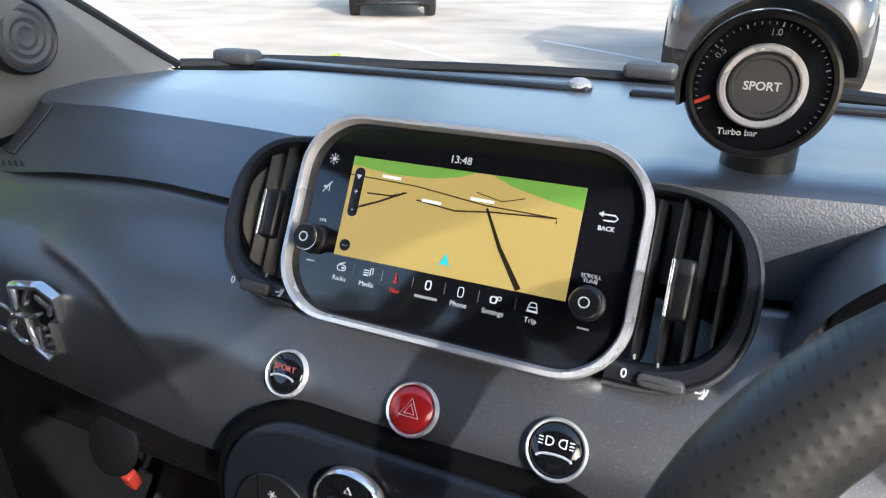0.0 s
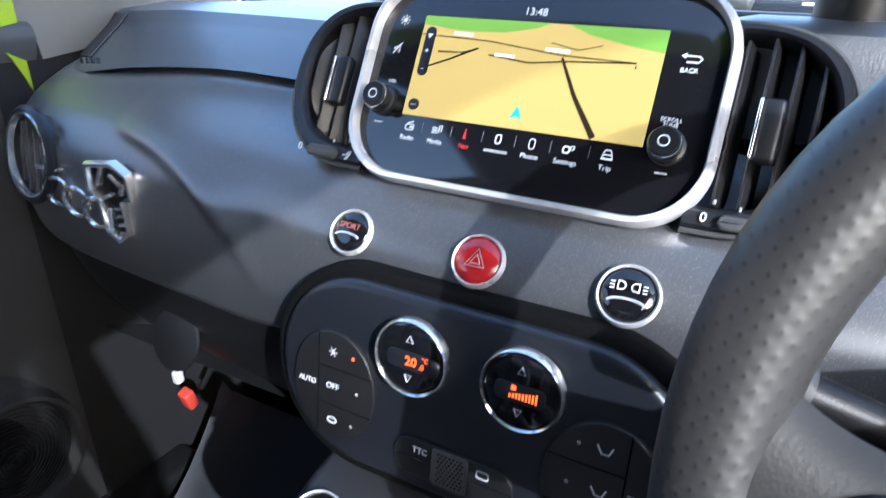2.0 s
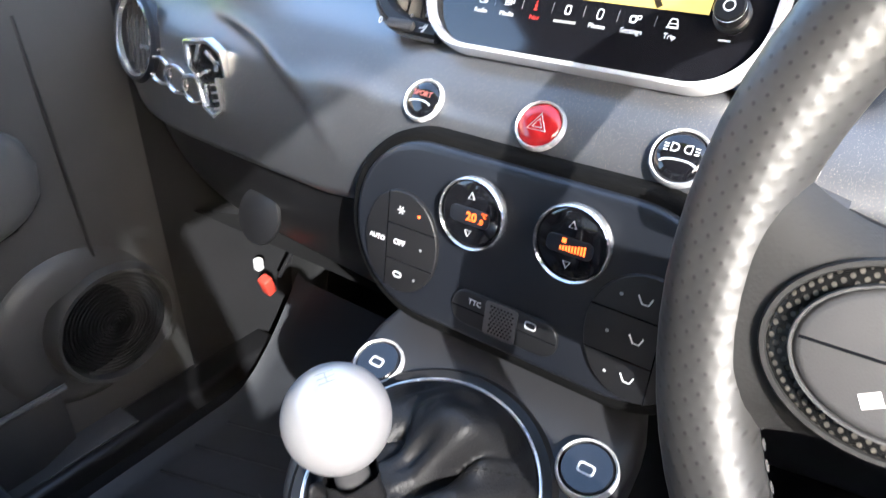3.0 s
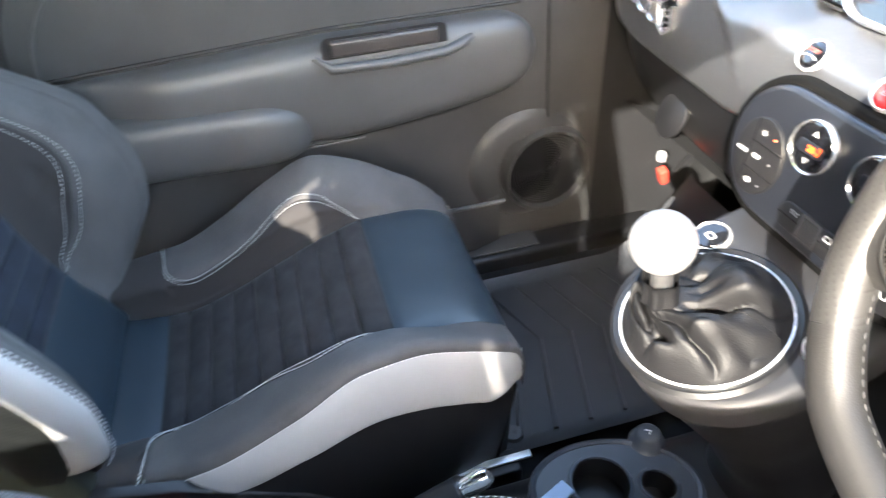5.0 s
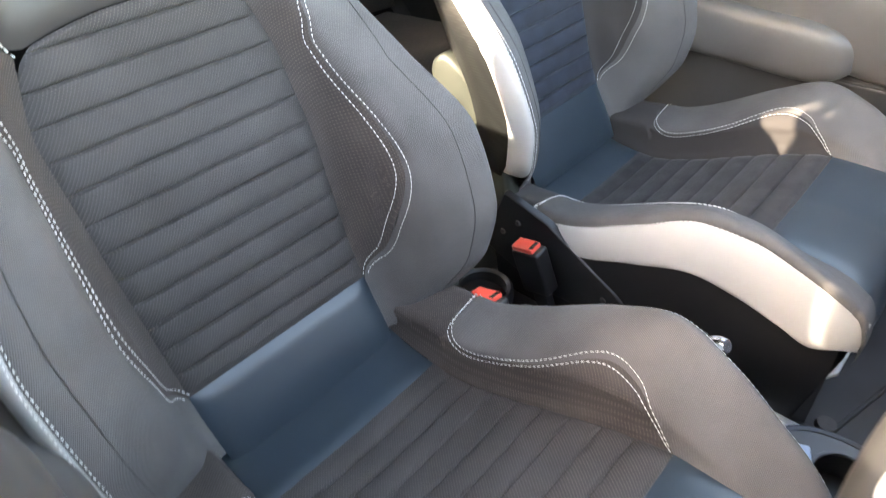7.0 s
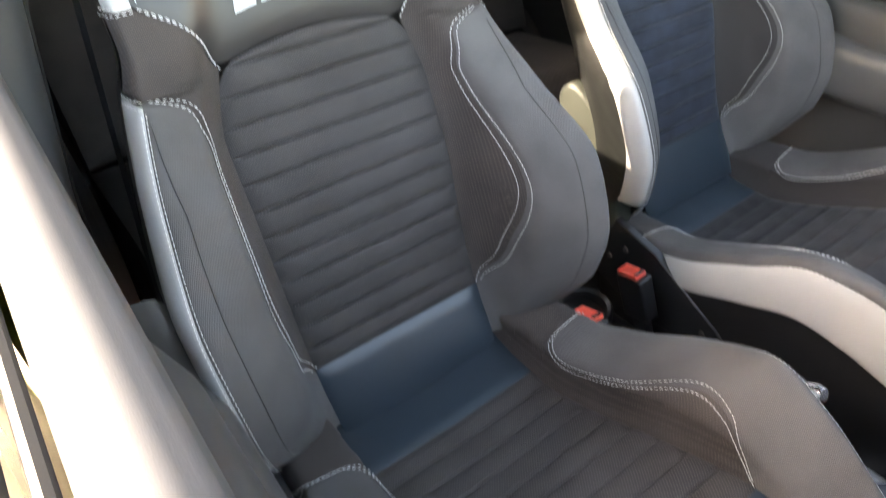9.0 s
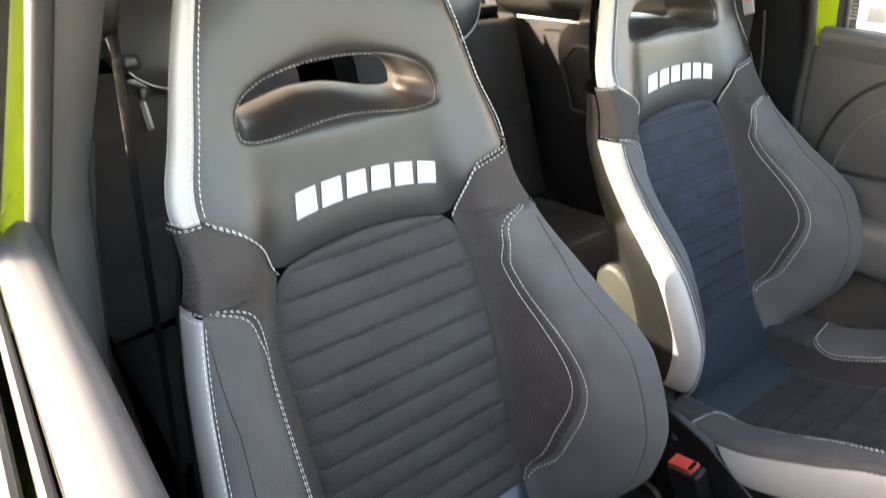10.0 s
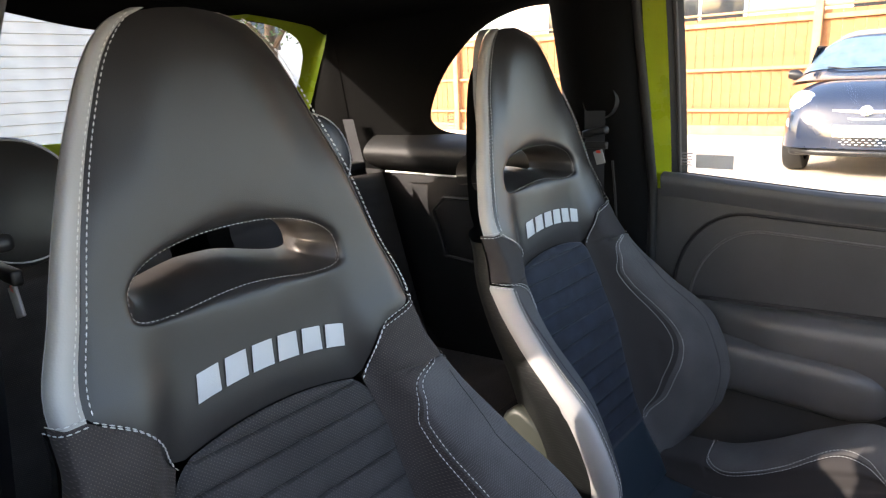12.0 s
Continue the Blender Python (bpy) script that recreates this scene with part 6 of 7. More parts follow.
    part("elbow_pad", sheet(f_pad, 40, 20), M_DOORSOFT, d, "soft elbow pad", 180)
    # dark tubes draw the shadowed grooves below and above the armrest
    gap = [(X(0.6655), -0.58 + 0.80 * k / 29, float(spl((-0.58, -0.3, -0.1, 0.1, 0.22), (0.555, 0.553, 0.556, 0.572, 0.60), -0.58 + 0.80 * k / 29))) for k in range(30)]
    part("armrest_gap", tube(gap, 0.0055, 8), M_SEAL, d)
    part("trim_edge", tube([(x, y, z - 0.011) for x, y, z in gap[:20]], 0.003, 8), M_DOORSOFT, d)
    part("armrest_gap", tube([(X(0.6655), -0.56 + 0.80 * k / 29, 0.748 - 0.02 * max(0, 0.46 - 0.80 * k / 29) / 0.4) for k in range(30)], 0.0035, 8), M_SEAL, d)
    # pull recess with its lip
    part("pull_recess", xf(plate(rounded(0.205, 0.042, 0.012, 6), 0.006, 0.002), basis((X(0.618), -0.008, 0.728), (0, 1, 0), (0, 0, 1)) if sd > 0 else basis((X(0.618), -0.008, 0.728), (0, -1, 0), (0, 0, 1))), M_PLAS, d)
    part("pull_handle", rbox((X(0.612), -0.01, 0.733), (0.012, 0.175, 0.026), 0.005), mk("brown_black_plastic", (0.05, 0.042, 0.038), 0.3), d, "dark glossy pull handle")
    part("pull_lip", tube([(X(0.610), -0.125, 0.724), (X(0.604), -0.10, 0.704), (X(0.602), 0.0, 0.702), (X(0.602), 0.085, 0.706), (X(0.606), 0.115, 0.714), (X(0.612), 0.135, 0.722)], [0.004, 0.008, 0.008, 0.008, 0.008, 0.005], 12), M_DOORSOFT, d)
    # door release in a round bowl
    bowl = basis((X(0.664), 0.10, 0.835), (0, -sd, 0), (0, 0, 1))
    bowl = bowl if (bowl.to_3x3() @ Vector((0, 0, 1))).x * sd < 0 else basis((X(0.664), 0.10, 0.835), (0, sd, 0), (0, 0, 1))
    rl = part("release_bowl", lathe([(0.056, 0.0), (0.052, 0.004), (0.045, 0.002), (0.03, -0.002), (0, -0.003)], 36, bowl), M_GLOSS, d, "round black recess of the door release")
    part("release_lever", xf(rbox((0, 0, 0.010), (0.055, 0.020, 0.008), 0.004), bowl), M_CHROME, rl, "chrome door release lever")
    # pocket
    def f_pocket(a, b):
        y = -0.60 + 0.80 * a
        z = 0.20 + (0.372 - 0.20) * b
        return X(0.668 - 0.040 * math.sin(math.pi * 0.5 * min(1, b * 1.6)) * min(1, (0.22 - y) / 0.08)), y, z
    part("pocket", sheet(f_pocket, 30, 12), M_DOOR, d, "moulded door pocket", 180)
    part("pocket_lip", tube([(X(0.629), -0.60 + 0.80 * k / 19, 0.372) for k in range(20)], 0.005, 8), M_DOORSOFT, d)
    part("trim_line", tube([(X(0.664), -0.62 + 0.52 * k / 9, 0.535 + 0.018 * k / 9) for k in range(10)], 0.0035, 8), M_PLASG, d)
    part("panel_seam", tube([(X(0.6655), 0.300 - 0.012 * k / 9, 0.515 + 0.33 * k / 9) for k in range(10)], 0.0028, 8), M_PLAS, d)
    # speaker
    sm = basis((X(0.672), 0.300, 0.408), (0, -sd, 0), (0, 0, 1))
    sm = sm if (sm.to_3x3() @ Vector((0, 0, 1))).x * sd < 0 else basis((X(0.672), 0.300, 0.408), (0, sd, 0), (0, 0, 1))
    spk = part("speaker", lathe([(0.096, 0.0), (0.094, 0.020), (0.090, 0.029), (0.084, 0.028), (0.081, 0.010)], 48, sm), M_DOOR, d, "round door speaker behind a ringed grille")
    prof2 = [(0.081, 0.010)]
    for k in range(14):
        r = 0.078 - 0.0054 * k
        prof2 += [(r, 0.016 + 0.003 * k / 14), (r - 0.0018, 0.016 + 0.003 * k / 14), (r - 0.0028, 0.0085 + 0.003 * k / 14), (r - 0.0045, 0.0085 + 0.003 * k / 14)]
    part("speaker_grille", lathe(prof2 + [(0.0, 0.016)], 56, sm), M_PLAS, spk, "black ringed grille")
    part("speaker_mound", lathe([(0.125, -0.006), (0.118, 0.004), (0.100, 0.013), (0.07, 0.016)], 48, Matrix.Translation((0, -0.040, 0.012)) @ sm), M_DOOR, d, "moulded swelling behind the speaker", 180)
    # frame round the glass
    def f_frame(a, b, k):
        z = 0.90 + (1.335 - 0.90) * b
        xl, xr = 0.690 - 0.335 * (z - 0.95), 0.666 - 0.283 * (z - 0.95)
        bow = -0.010 * b * b - (0.025 * (1.335 - z) / 0.335 if sd < 0 else 0.0)
        if k:
            return X(xl + 0.032 * a), -0.560 + 0.022 * a + bow, z
        return X(xl + (xr - xl) * a + 0.004 * math.sin(math.pi * a)), -0.560 - 0.044 * a + bow, z
    part("window_channel", sheet(lambda a, b: f_frame(a, b, 1), 6, 14), M_SEAL, d)
    part("channel_lip", tube([f_frame(0.5, k / 19, 1) for k in range(20)], 0.005, 8), M_PLASG, d)
    part("painted_frame", sheet(lambda a, b: f_frame(a, b, 0), 10, 14), M_GREEN, d, "lime green painted window frame")
    if sd < 0:
        part("frame_return", sheet(lambda a, b: (X(0.690 - 0.29 * (0.90 + 0.44 * b - 0.95)), -0.588 - 0.10 * a, 0.90 + 0.44 * b), 4, 8), M_SEAL, d, "black seal strip behind the window frame")
    part("frame_seal", tube([(X(min(0.655, 0.655 - 0.29 * (0.30 + 1.03 * k / 20 - 0.95))), -0.612 - 0.010 * (k / 20) ** 2, 0.30 + 1.03 * k / 20) for k in range(21)], 0.010, 10), M_SEAL, d)
    rail = []
    for k in range(30):
        t = k / 29
        y = -0.60 + 1.02 * t
        z = 1.335 + 0.022 * math.sin(t * 2.2) - 0.36 * max(0, (t - 0.45) / 0.55) ** 1.8
        rail.append((X(xside(z)), y, z))
    part("frame_top", tube(rail, 0.014, 10), M_SEAL, d)
    return d


p_door = make_door(-1, "passenger_door", "closed passenger door with dark plastic trim and lime green frame")
d_door = make_door(1, "driver_door", "driver's door with dark plastic trim and lowered window")
pg = part("window_glass", sheet(lambda a, b: (-xside(0.96 + 0.375 * b) - 0.004, -0.585 + 1.0 * a, 0.96 + 0.375 * b - 0.36 * b * max(0, (a - 0.45) / 0.55) ** 1.8), 12, 8), M_GLASS, p_door, "clear side window glass")
pg.visible_shadow = False
part("window_sticker", rbox((-xside(1.012) + 0.001, -0.50, 1.014), (0.0006, 0.075, 0.028), 0.0002), mk("clear_sticker", (0.55, 0.58, 0.62), 0.4), p_door, "small translucent window sticker")
part("sticker_bars", merge(*[rbox((-xside(1.02) + 0.0022, -0.555, 1.006 + 0.006 * k), (0.0006, 0.022 - 0.004 * (k % 2), 0.002), 0.0002) for k in range(5)]), M_GREYMARK, p_door)

# ---- the body round the cabin ----
def pillar_pt(sd, a, z):
    """Inner face of the centre pillar, swelling inwards above the belt line."""
    swell = 0.012 + 0.048 * min(1.0, max(0.0, (z - 0.72) / 0.30)) + 0.05 * max(0.0, z - 1.0)
    return sd * (0.646 - 0.30 * max(0.0, z - 1.0) - swell * math.sin(math.pi * a ** 0.8) ** 0.8), -0.622 - 0.185 * a, z



body = thing("car_body", (0, -0.5, 0.15), "cabin shell of a small lime green car with black lining", "car body")
part("floor_carpet", sheet(lambda a, b: (-0.66 + 1.32 * a, -1.75 + 2.75 * b, 0.215 + 0.20 * max(0, (b - 0.84) / 0.16) ** 1.5), 30, 30), M_CARPET, body, "black carpet", 180)
part("underbody", rbox((0, -0.42, 0.17), (1.36, 2.72, 0.05), 0.01), M_PLAS, body)
part("tailgate_skin", sheet(lambda a, b: (-0.68 + 1.36 * a, -1.82 - 0.05 * math.sin(math.pi * a) - 0.03 * math.sin(math.pi * b), 0.22 + 0.83 * b), 16, 12), M_GREEN, body, "lime green tail panel", 180)
for sx in (1, -1):
    for wy in (-1.42, 0.92):
        tyre = part("wheel", lathe([(0.19, -0.085), (0.275, -0.09), (0.29, -0.07), (0.29, 0.07), (0.275, 0.09), (0.19, 0.085)], 40, basis((sx * 0.665, wy, 0.29), (0, 1, 0), (0, 0, 1))), M_SEAL, body, "black tyre")
        part("rim", lathe([(0.192, 0.07), (0.16, 0.05), (0.05, 0.06), (0.0, 0.065)], 30, basis((sx * 0.665, wy, 0.29), (0, sx, 0), (0, 0, 1))), M_SATIN, tyre, "silver alloy rim")
part("bulkhead", rbox((0, 1.02, 0.54), (1.40, 0.04, 0.68), 0.01), M_CARPET, body)
for sd in (1, -1):
    part("door_sill", rbox((sd * 0.64, -0.10, 0.225), (0.07, 1.30, 0.05), 0.012), M_PLAS, body, "black sill strip")
    part("sill_plate", rbox((sd * 0.645, -0.10, 0.2515), (0.05, 0.75, 0.004), 0.001), M_PLASG, body)
    part("kick_panel", sheet(lambda a, b: (sd * (0.660 - 0.03 * a * a), 0.405 + 0.555 * a, 0.20 + 0.72 * b), 12, 12), M_CARPET, body, "black footwell side panel")
    part("outer_wing", sheet(lambda a, b: (sd * (0.76 - 0.05 * a), 0.46 + 0.9 * a, 0.2 + 0.70 * b), 8, 8), M_GREEN, body)
    part("door_jamb", sheet(lambda a, b: (sd * (0.638 + 0.022 * a), 0.36 + 0.089 * a, 0.945 - 0.085 * a ** 3 + (0.11 + 0.055 * a ** 3) * b), 10, 8), M_GREEN, body, "lime green painted door jamb")
    # windscreen pillar trim
    F_ = ((0.83, 0.948), (0.68, 1.035), (0.50, 1.135), (0.28, 1.245), (0.06, 1.345))
    R_ = ((0.44, 0.895), (0.44, 1.0), (0.385, 1.105), (0.20, 1.235), (0.0, 1.325))
    def f_ap(a, b, sd=sd):
        k = b * 4
        fy, fz = float(np.interp(k, range(5), [p[0] for p in F_])), float(np.interp(k, range(5), [p[1] for p in F_]))
        ry, rz = float(np.interp(k, range(5), [p[0] for p in R_])), float(np.interp(k, range(5), [p[1] for p in R_]))
        y, z = ry + (fy - ry) * a, rz + (fz - rz) * a
        x = 0.665 - 0.26 * max(0, z - 0.96) - 0.028 * math.sin(math.pi * a) + 0.012 * a
        return sd * x, y, z
    part("pillar_trim", sheet(f_ap, 16, 30), M_PILLAR, body, "grey windscreen pillar trim", 180)
    part("pillar_edge", tube([f_ap(1.0, k / 29) for k in range(30)], 0.007, 8), M_SEAL, body)
    tw = basis((sd * 0.634, 0.552, 1.020), (0, -sd, 0.0), (0, -0.05, 1))
    tw = tw if (tw.to_3x3() @ Vector((0, 0, 1))).x * sd < 0 else basis((sd * 0.634, 0.552, 1.020), (0, sd, 0.0), (0, -0.05, 1))
    twt = part("tweeter", lathe([(0.046, -0.006), (0.045, 0.006), (0.041, 0.010), (0.038, 0.008)], 40, tw), M_PLAS, body, "small round speaker in the pillar")
    part("tweeter_grille", lathe([(0.038, 0.008)] + [(0.036 - 0.005 * k, 0.010 + (0.0025 if k % 2 else 0.0)) for k in range(7)] + [(0, 0.011)], 40, tw), M_PLASG, twt)
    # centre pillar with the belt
    # same trim both sides; passenger-side shade is put into its near-black colour
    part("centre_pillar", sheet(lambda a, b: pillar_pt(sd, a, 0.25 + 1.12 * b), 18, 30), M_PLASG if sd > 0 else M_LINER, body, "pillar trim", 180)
    part("pillar_gap", tube([(pillar_pt(sd, 0.30, z)) for z in [0.3 + 0.72 * k / 9 for k in range(10)]], 0.003, 6), M_SEAL, body)
    # quarter panel with its window
    hole = [(-0.795, 1.075), (-0.79, 1.20), (-0.80, 1.315), (-0.835, 1.345), (-0.93, 1.343), (-1.03, 1.312), (-1.12, 1.252), (-1.185, 1.185), (-1.225, 1.115), (-1.215, 1.082), (-1.17, 1.064), (-1.08, 1.058), (-0.95, 1.056), (-0.84, 1.056)]
    dense = []
    nH = len(hole)
    for k in range(nH):
        p0, p1, p2, p3 = hole[k - 1], hole[k], hole[(k + 1) % nH], hole[(k + 2) % nH]
        for t in (0, 0.25, 0.5, 0.75):
            dense.append(tuple(0.5 * (2 * p1[i] + (p2[i] - p0[i]) * t + (2 * p0[i] - 5 * p1[i] + 4 * p2[i] - p3[i]) * t * t + (3 * p1[i] - p0[i] - 3 * p2[i] + p3[i]) * t ** 3) for i in (0, 1)))
    cy, cz = -1.0, 1.19
    def rect_pt(y, z):
        dy, dz = y - cy, z - cz
        t = 1e9
        if dy > 1e-9: t = min(t, (-0.74 - cy) / dy)
        if dy < -1e-9: t = min(t, (-1.53 - cy) / dy)
        if dz > 1e-9: t = min(t, (1.40 - cz) / dz)
        if dz < -1e-9: t = min(t, (0.955 - cz) / dz)
        return cy + dy * t, cz + dz * t
    V, F = [], []
    nD = len(dense)
    rows = 8
    for j in range(rows):
        f = j / (rows - 1)
        for y, z in dense:
            ry, rz = rect_pt(y, z)
            yy, zz = y + (ry - y) * f, z + (rz - z) * f
            dip = 0.018 * math.exp(-f * 12)
            V.append((sd * (0.645 - 0.15 * max(0, zz - 0.98) + dip - 0.03 * max(0, -yy - 1.2)), yy, zz))
    for j in range(rows - 1):
        for k in range(nD):
            F.append((j * nD + k, j * nD + (k + 1) % nD, (j + 1) * nD + (k + 1) % nD, (j + 1) * nD + k))
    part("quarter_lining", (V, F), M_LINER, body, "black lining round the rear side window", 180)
    qg = part("quarter_glass", ([(sd * (0.668 - 0.15 * max(0, z - 0.98)), y, z) for y, z in dense], [tuple(range(nD))]), M_GLASS, body, "rear side window glass")
    qg.visible_shadow = False
    part("glass_marks", merge(*[rbox((sd * (0.664 - 0.15 * 0.10), -1.165, 1.083 + 0.007 * k), (0.0006, 0.024, 0.0022), 0.0002) for k in range(4)]), M_GREYMARK, body)
    part("rear_side_trim", sheet(lambda a, b: (sd * (0.645 - 0.075 * math.sin(math.pi * min(1, b * 1.0)) ** 0.7), -0.80 - 0.62 * a, 0.955 + 0.105 * b), 16, 12), M_SEAL, body, "soft black ledge beside the rear seat", 180)
    part("ledge_piping", tube([(sd * 0.575, -0.82 - 0.52 * k / 19, 0.962) for k in range(20)], 0.003, 8), M_SATIN, body)
    part("rear_side_panel", sheet(lambda a, b: (sd * (0.635 - 0.03 * math.sin(math.pi * b)), -0.78 - 0.95 * a, 0.22 + 0.735 * b), 16, 14), M_PLAS, body, "black rear side panel", 180)
    if sd < 0:
        part("panel_pocket", tube([(sd * 0.607, -0.86, 0.90), (sd * 0.605, -1.16, 0.90), (sd * 0.605, -1.20, 0.86), (sd * 0.605, -1.16, 0.74), (sd * 0.605, -0.86, 0.72)], 0.006, 8), M_PLAS, body)
    def f_shell(a, b):
        y = -0.64 - 1.12 * min(1.0, a / 0.8)
        x = 0.715 - 0.035 * min(1.0, a / 0.8) - 0.16 * max(0.0, a - 0.8) / 0.2
        return sd * x, y, 0.20 + 0.785 * b
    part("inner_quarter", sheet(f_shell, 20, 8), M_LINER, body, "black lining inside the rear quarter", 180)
    part("outer_quarter", sheet(lambda a, b: (sd * (0.76 - 0.08 * a), -0.68 - 1.1 * a, 0.2 + 0.80 * b), 10, 10), M_GREEN, body)
    # belt
    belt = thing("seat_belt", (sd * 0.63, -0.735, 0.30), "dark seat belt hanging from its pillar anchor with a metal tongue", "seat belt", "front seat belts")
    ax = sd * 0.540
    by, bz = (-0.715, 1.140) if sd > 0 else (-0.690, 1.146)
    part("anchor_cover", lathe([(0.036, -0.01), (0.038, 0.004), (0.034, 0.016), (0.020, 0.024), (0, 0.026)], 28, basis((ax + sd * 0.01, by, bz), (0, sd, 0), (0, 0, 1)) if sd < 0 else basis((ax + sd * 0.01, by, bz), (0, -1, 0), (0, 0, 1))), M_PLAS, belt)
    part("webbing", sheet(lambda a, b: (ax + sd * (-0.008 + 0.075 * b), by - 0.004 - 0.03 * b + 0.046 * (a - 0.5) * (1 - 0.3 * b), bz - 0.02 - 0.85 * b), 4, 24), M_DARKBELT, belt, "dark webbing")
    part("belt_guide", rbox((ax - sd * 0.012, by, bz - 0.062), (0.018, 0.056, 0.016), 0.006, pose(0, 0, 0, 12, 0, 0)), M_PLAS, belt)
    part("tongue", rbox((ax - sd * 0.016, by + 0.012, bz - 0.112), (0.003, 0.020, 0.028), 0.001, pose(0, 0, 0, 18, 0, 0)), M_GREYMARK, belt, "metal belt tongue")
    part("tongue_mark", rbox((ax - sd * 0.0162, by + 0.010, bz - 0.101), (0.0034, 0.010, 0.006), 0.001), M_RED, belt)
    part("tongue_tab", rbox((ax - sd * 0.016, by + 0.004, bz - 0.088), (0.010, 0.05, 0.014), 0.003), M_PLAS, belt)
    rb = thing("rear_seat_belt", (sd * 0.60, -1.42, 0.5), "dark rear seat belt running down from the shelf", "seat belt", "rear seat belts")
    part("webbing", sheet(lambda a, b: (sd * (0.585 - 0.05 * b), -1.49 + 0.19 * b + 0.045 * (a - 0.5), 1.10 - 0.50 * b), 4, 14), M_DARKBELT, rb)
part("roof_lining", sheet(lambda a, b: (-0.60 + 1.20 * a, 0.10 - 1.75 * b, 1.352 + 0.055 * math.sin(math.pi * a) ** 0.5 * 1.0 + 0.02 * math.sin(math.pi * b) - 0.02 * b), 24, 24), M_LINER, body, "black roof lining", 180)
part("roof_skin", sheet(lambda a, b: (-0.64 + 1.28 * a, 0.14 - 1.90 * b, 1.385 + 0.06 * math.sin(math.pi * a) ** 0.5 + 0.02 * math.sin(math.pi * b)), 16, 16), M_GREEN, body)
ws = part("windscreen", sheet(lambda a, b: ((-0.66 + 1.32 * a) * (1 - 0.14 * b), (1.045 - 0.42 * (-0.66 + 1.32 * a) ** 2) * (1 - b) + (0.12 - 0.05 * (2 * a - 1) ** 2) * b, 0.945 + 0.425 * b + 0.03 * math.sin(math.pi * b)), 24, 16), M_GLASS, body, "clear curved windscreen")
ws.visible_shadow = False
part("screen_base_seal", tube([(-0.68 + 1.36 * k / 29, 1.035 - 0.42 * (-0.68 + 1.36 * k / 29) ** 2, 0.945) for k in range(30)], 0.010, 8), M_SEAL, body)
part("bonnet", sheet(lambda a, b: (-0.70 + 1.40 * a, 1.08 - 0.30 * (2 * a - 1) ** 2 + 0.62 * b, 0.892 - 0.10 * b - 0.06 * b * b - 0.03 * abs(2 * a - 1) ** 3), 20, 12), M_GREEN, body)
part("scuttle", sheet(lambda a, b: (-0.70 + 1.40 * a, 1.03 - 0.40 * (-0.7 + 1.4 * a) ** 2 + 0.09 * b, 0.940 - 0.045 * b), 24, 5), M_PLAS, body, "black scuttle panel")
for x0, x1 in ((-0.60, -0.30), (0.03, 0.42)):
    wp = part("wiper", tube([(x0, 1.03 - 0.42 * x0 * x0 + 0.01, 0.952), ((x0 + x1) / 2, 1.05 - 0.42 * ((x0 + x1) / 2) ** 2 + 0.01, 0.950), (x1, 1.045 - 0.42 * x1 * x1, 0.948)], [0.009, 0.006, 0.004], 8), M_PLAS, body, "black windscreen wiper")
    part("wiper_pivot", rbox((x0 - 0.0, 1.035 - 0.42 * x0 * x0, 0.958), (0.075, 0.04, 0.022), 0.008), M_PLASG, wp)
def tail_y(z):
    return -1.545 - 0.53 * (1.385 - z)


def rear_pt(sd, a, z):
    x0 = 0.645 - 0.15 * max(0, z - 0.98) - 0.012
    return sd * (x0 + (0.606 - x0) * a - 0.012 * math.sin(math.pi * a)), -1.52 + (tail_y(z) + 1.52) * a, z


for sd in (1, -1):
    part("rear_pillar", sheet(lambda a, b: rear_pt(sd, a, 0.86 + 0.55 * b), 8, 20), M_LINER, body, "black rear pillar lining", 180)
# tailgate
part("tailgate_lining", sheet(lambda a, b: (-0.64 + 1.28 * a, -1.78 - 0.02 * math.sin(math.pi * a), 0.25 + 0.80 * b), 16, 12), M_LINER, body)
fo, fi, ft = [], [], []
for k in range(48):
    q = 2 * math.pi * k / 48
    c, s = math.cos(q), math.sin(q)
    for lst, w, h in ((fo, 0.650, 0.195), (fi, 0.560, 0.140), (ft, 0.70, 0.25)):
        x = w * math.copysign(abs(c) ** 0.45, c) * (1 - 0.04 * max(0, s))
        z = 1.232 + h * math.copysign(abs(s) ** 0.55, s)
        lst.append((x, tail_y(z), z))
nn = 48
part("tailgate_frame", ([(*p,) for p in fo] + [(x, y - 0.025, z) for x, y, z in fi], [(k, (k + 1) % nn, nn + (k + 1) % nn, nn + k) for k in range(nn)]), M_GREEN, body, "lime green tailgate frame")
part("tailgate_seal", tube(fo, 0.014, 8, True), M_SEAL, body)
part("rear_surround", ([(*p,) for p in fo] + [(x, y + 0.02, z) for x, y, z in ft], [(k, (k + 1) % nn, nn + (k + 1) % nn, nn + k) for k in range(nn)]), M_LINER, body, "black lining round the tailgate")
rg = part("rear_glass", ([(x, y - 0.025, z) for x, y, z in fi], [tuple(range(nn))]), M_GLASS, body, "rear window glass")
rg.visible_shadow = False
def f_spoil(a, b):
    x = -0.50 + 1.0 * a
    drop = 0.060 * math.exp(-((x - 0.0) / 0.22) ** 2) + 0.012
    return x * 1.12, -1.50 - 0.06 * b, 1.425 - (drop + 0.025) * b
part("header_trim", sheet(f_spoil, 40, 8), M_LINER, body, "black padded header over the rear window", 180)
part("boot_lining", rbox((0, -1.755, 0.585), (1.32, 0.02, 0.76), 0.006), M_CARPET, body, "black carpeted lining of the tailgate")
part("parcel_shelf", rbox((0, -1.58, 0.975), (1.14, 0.34, 0.02), 0.006), M_CARPET, body, "black carpeted shelf")

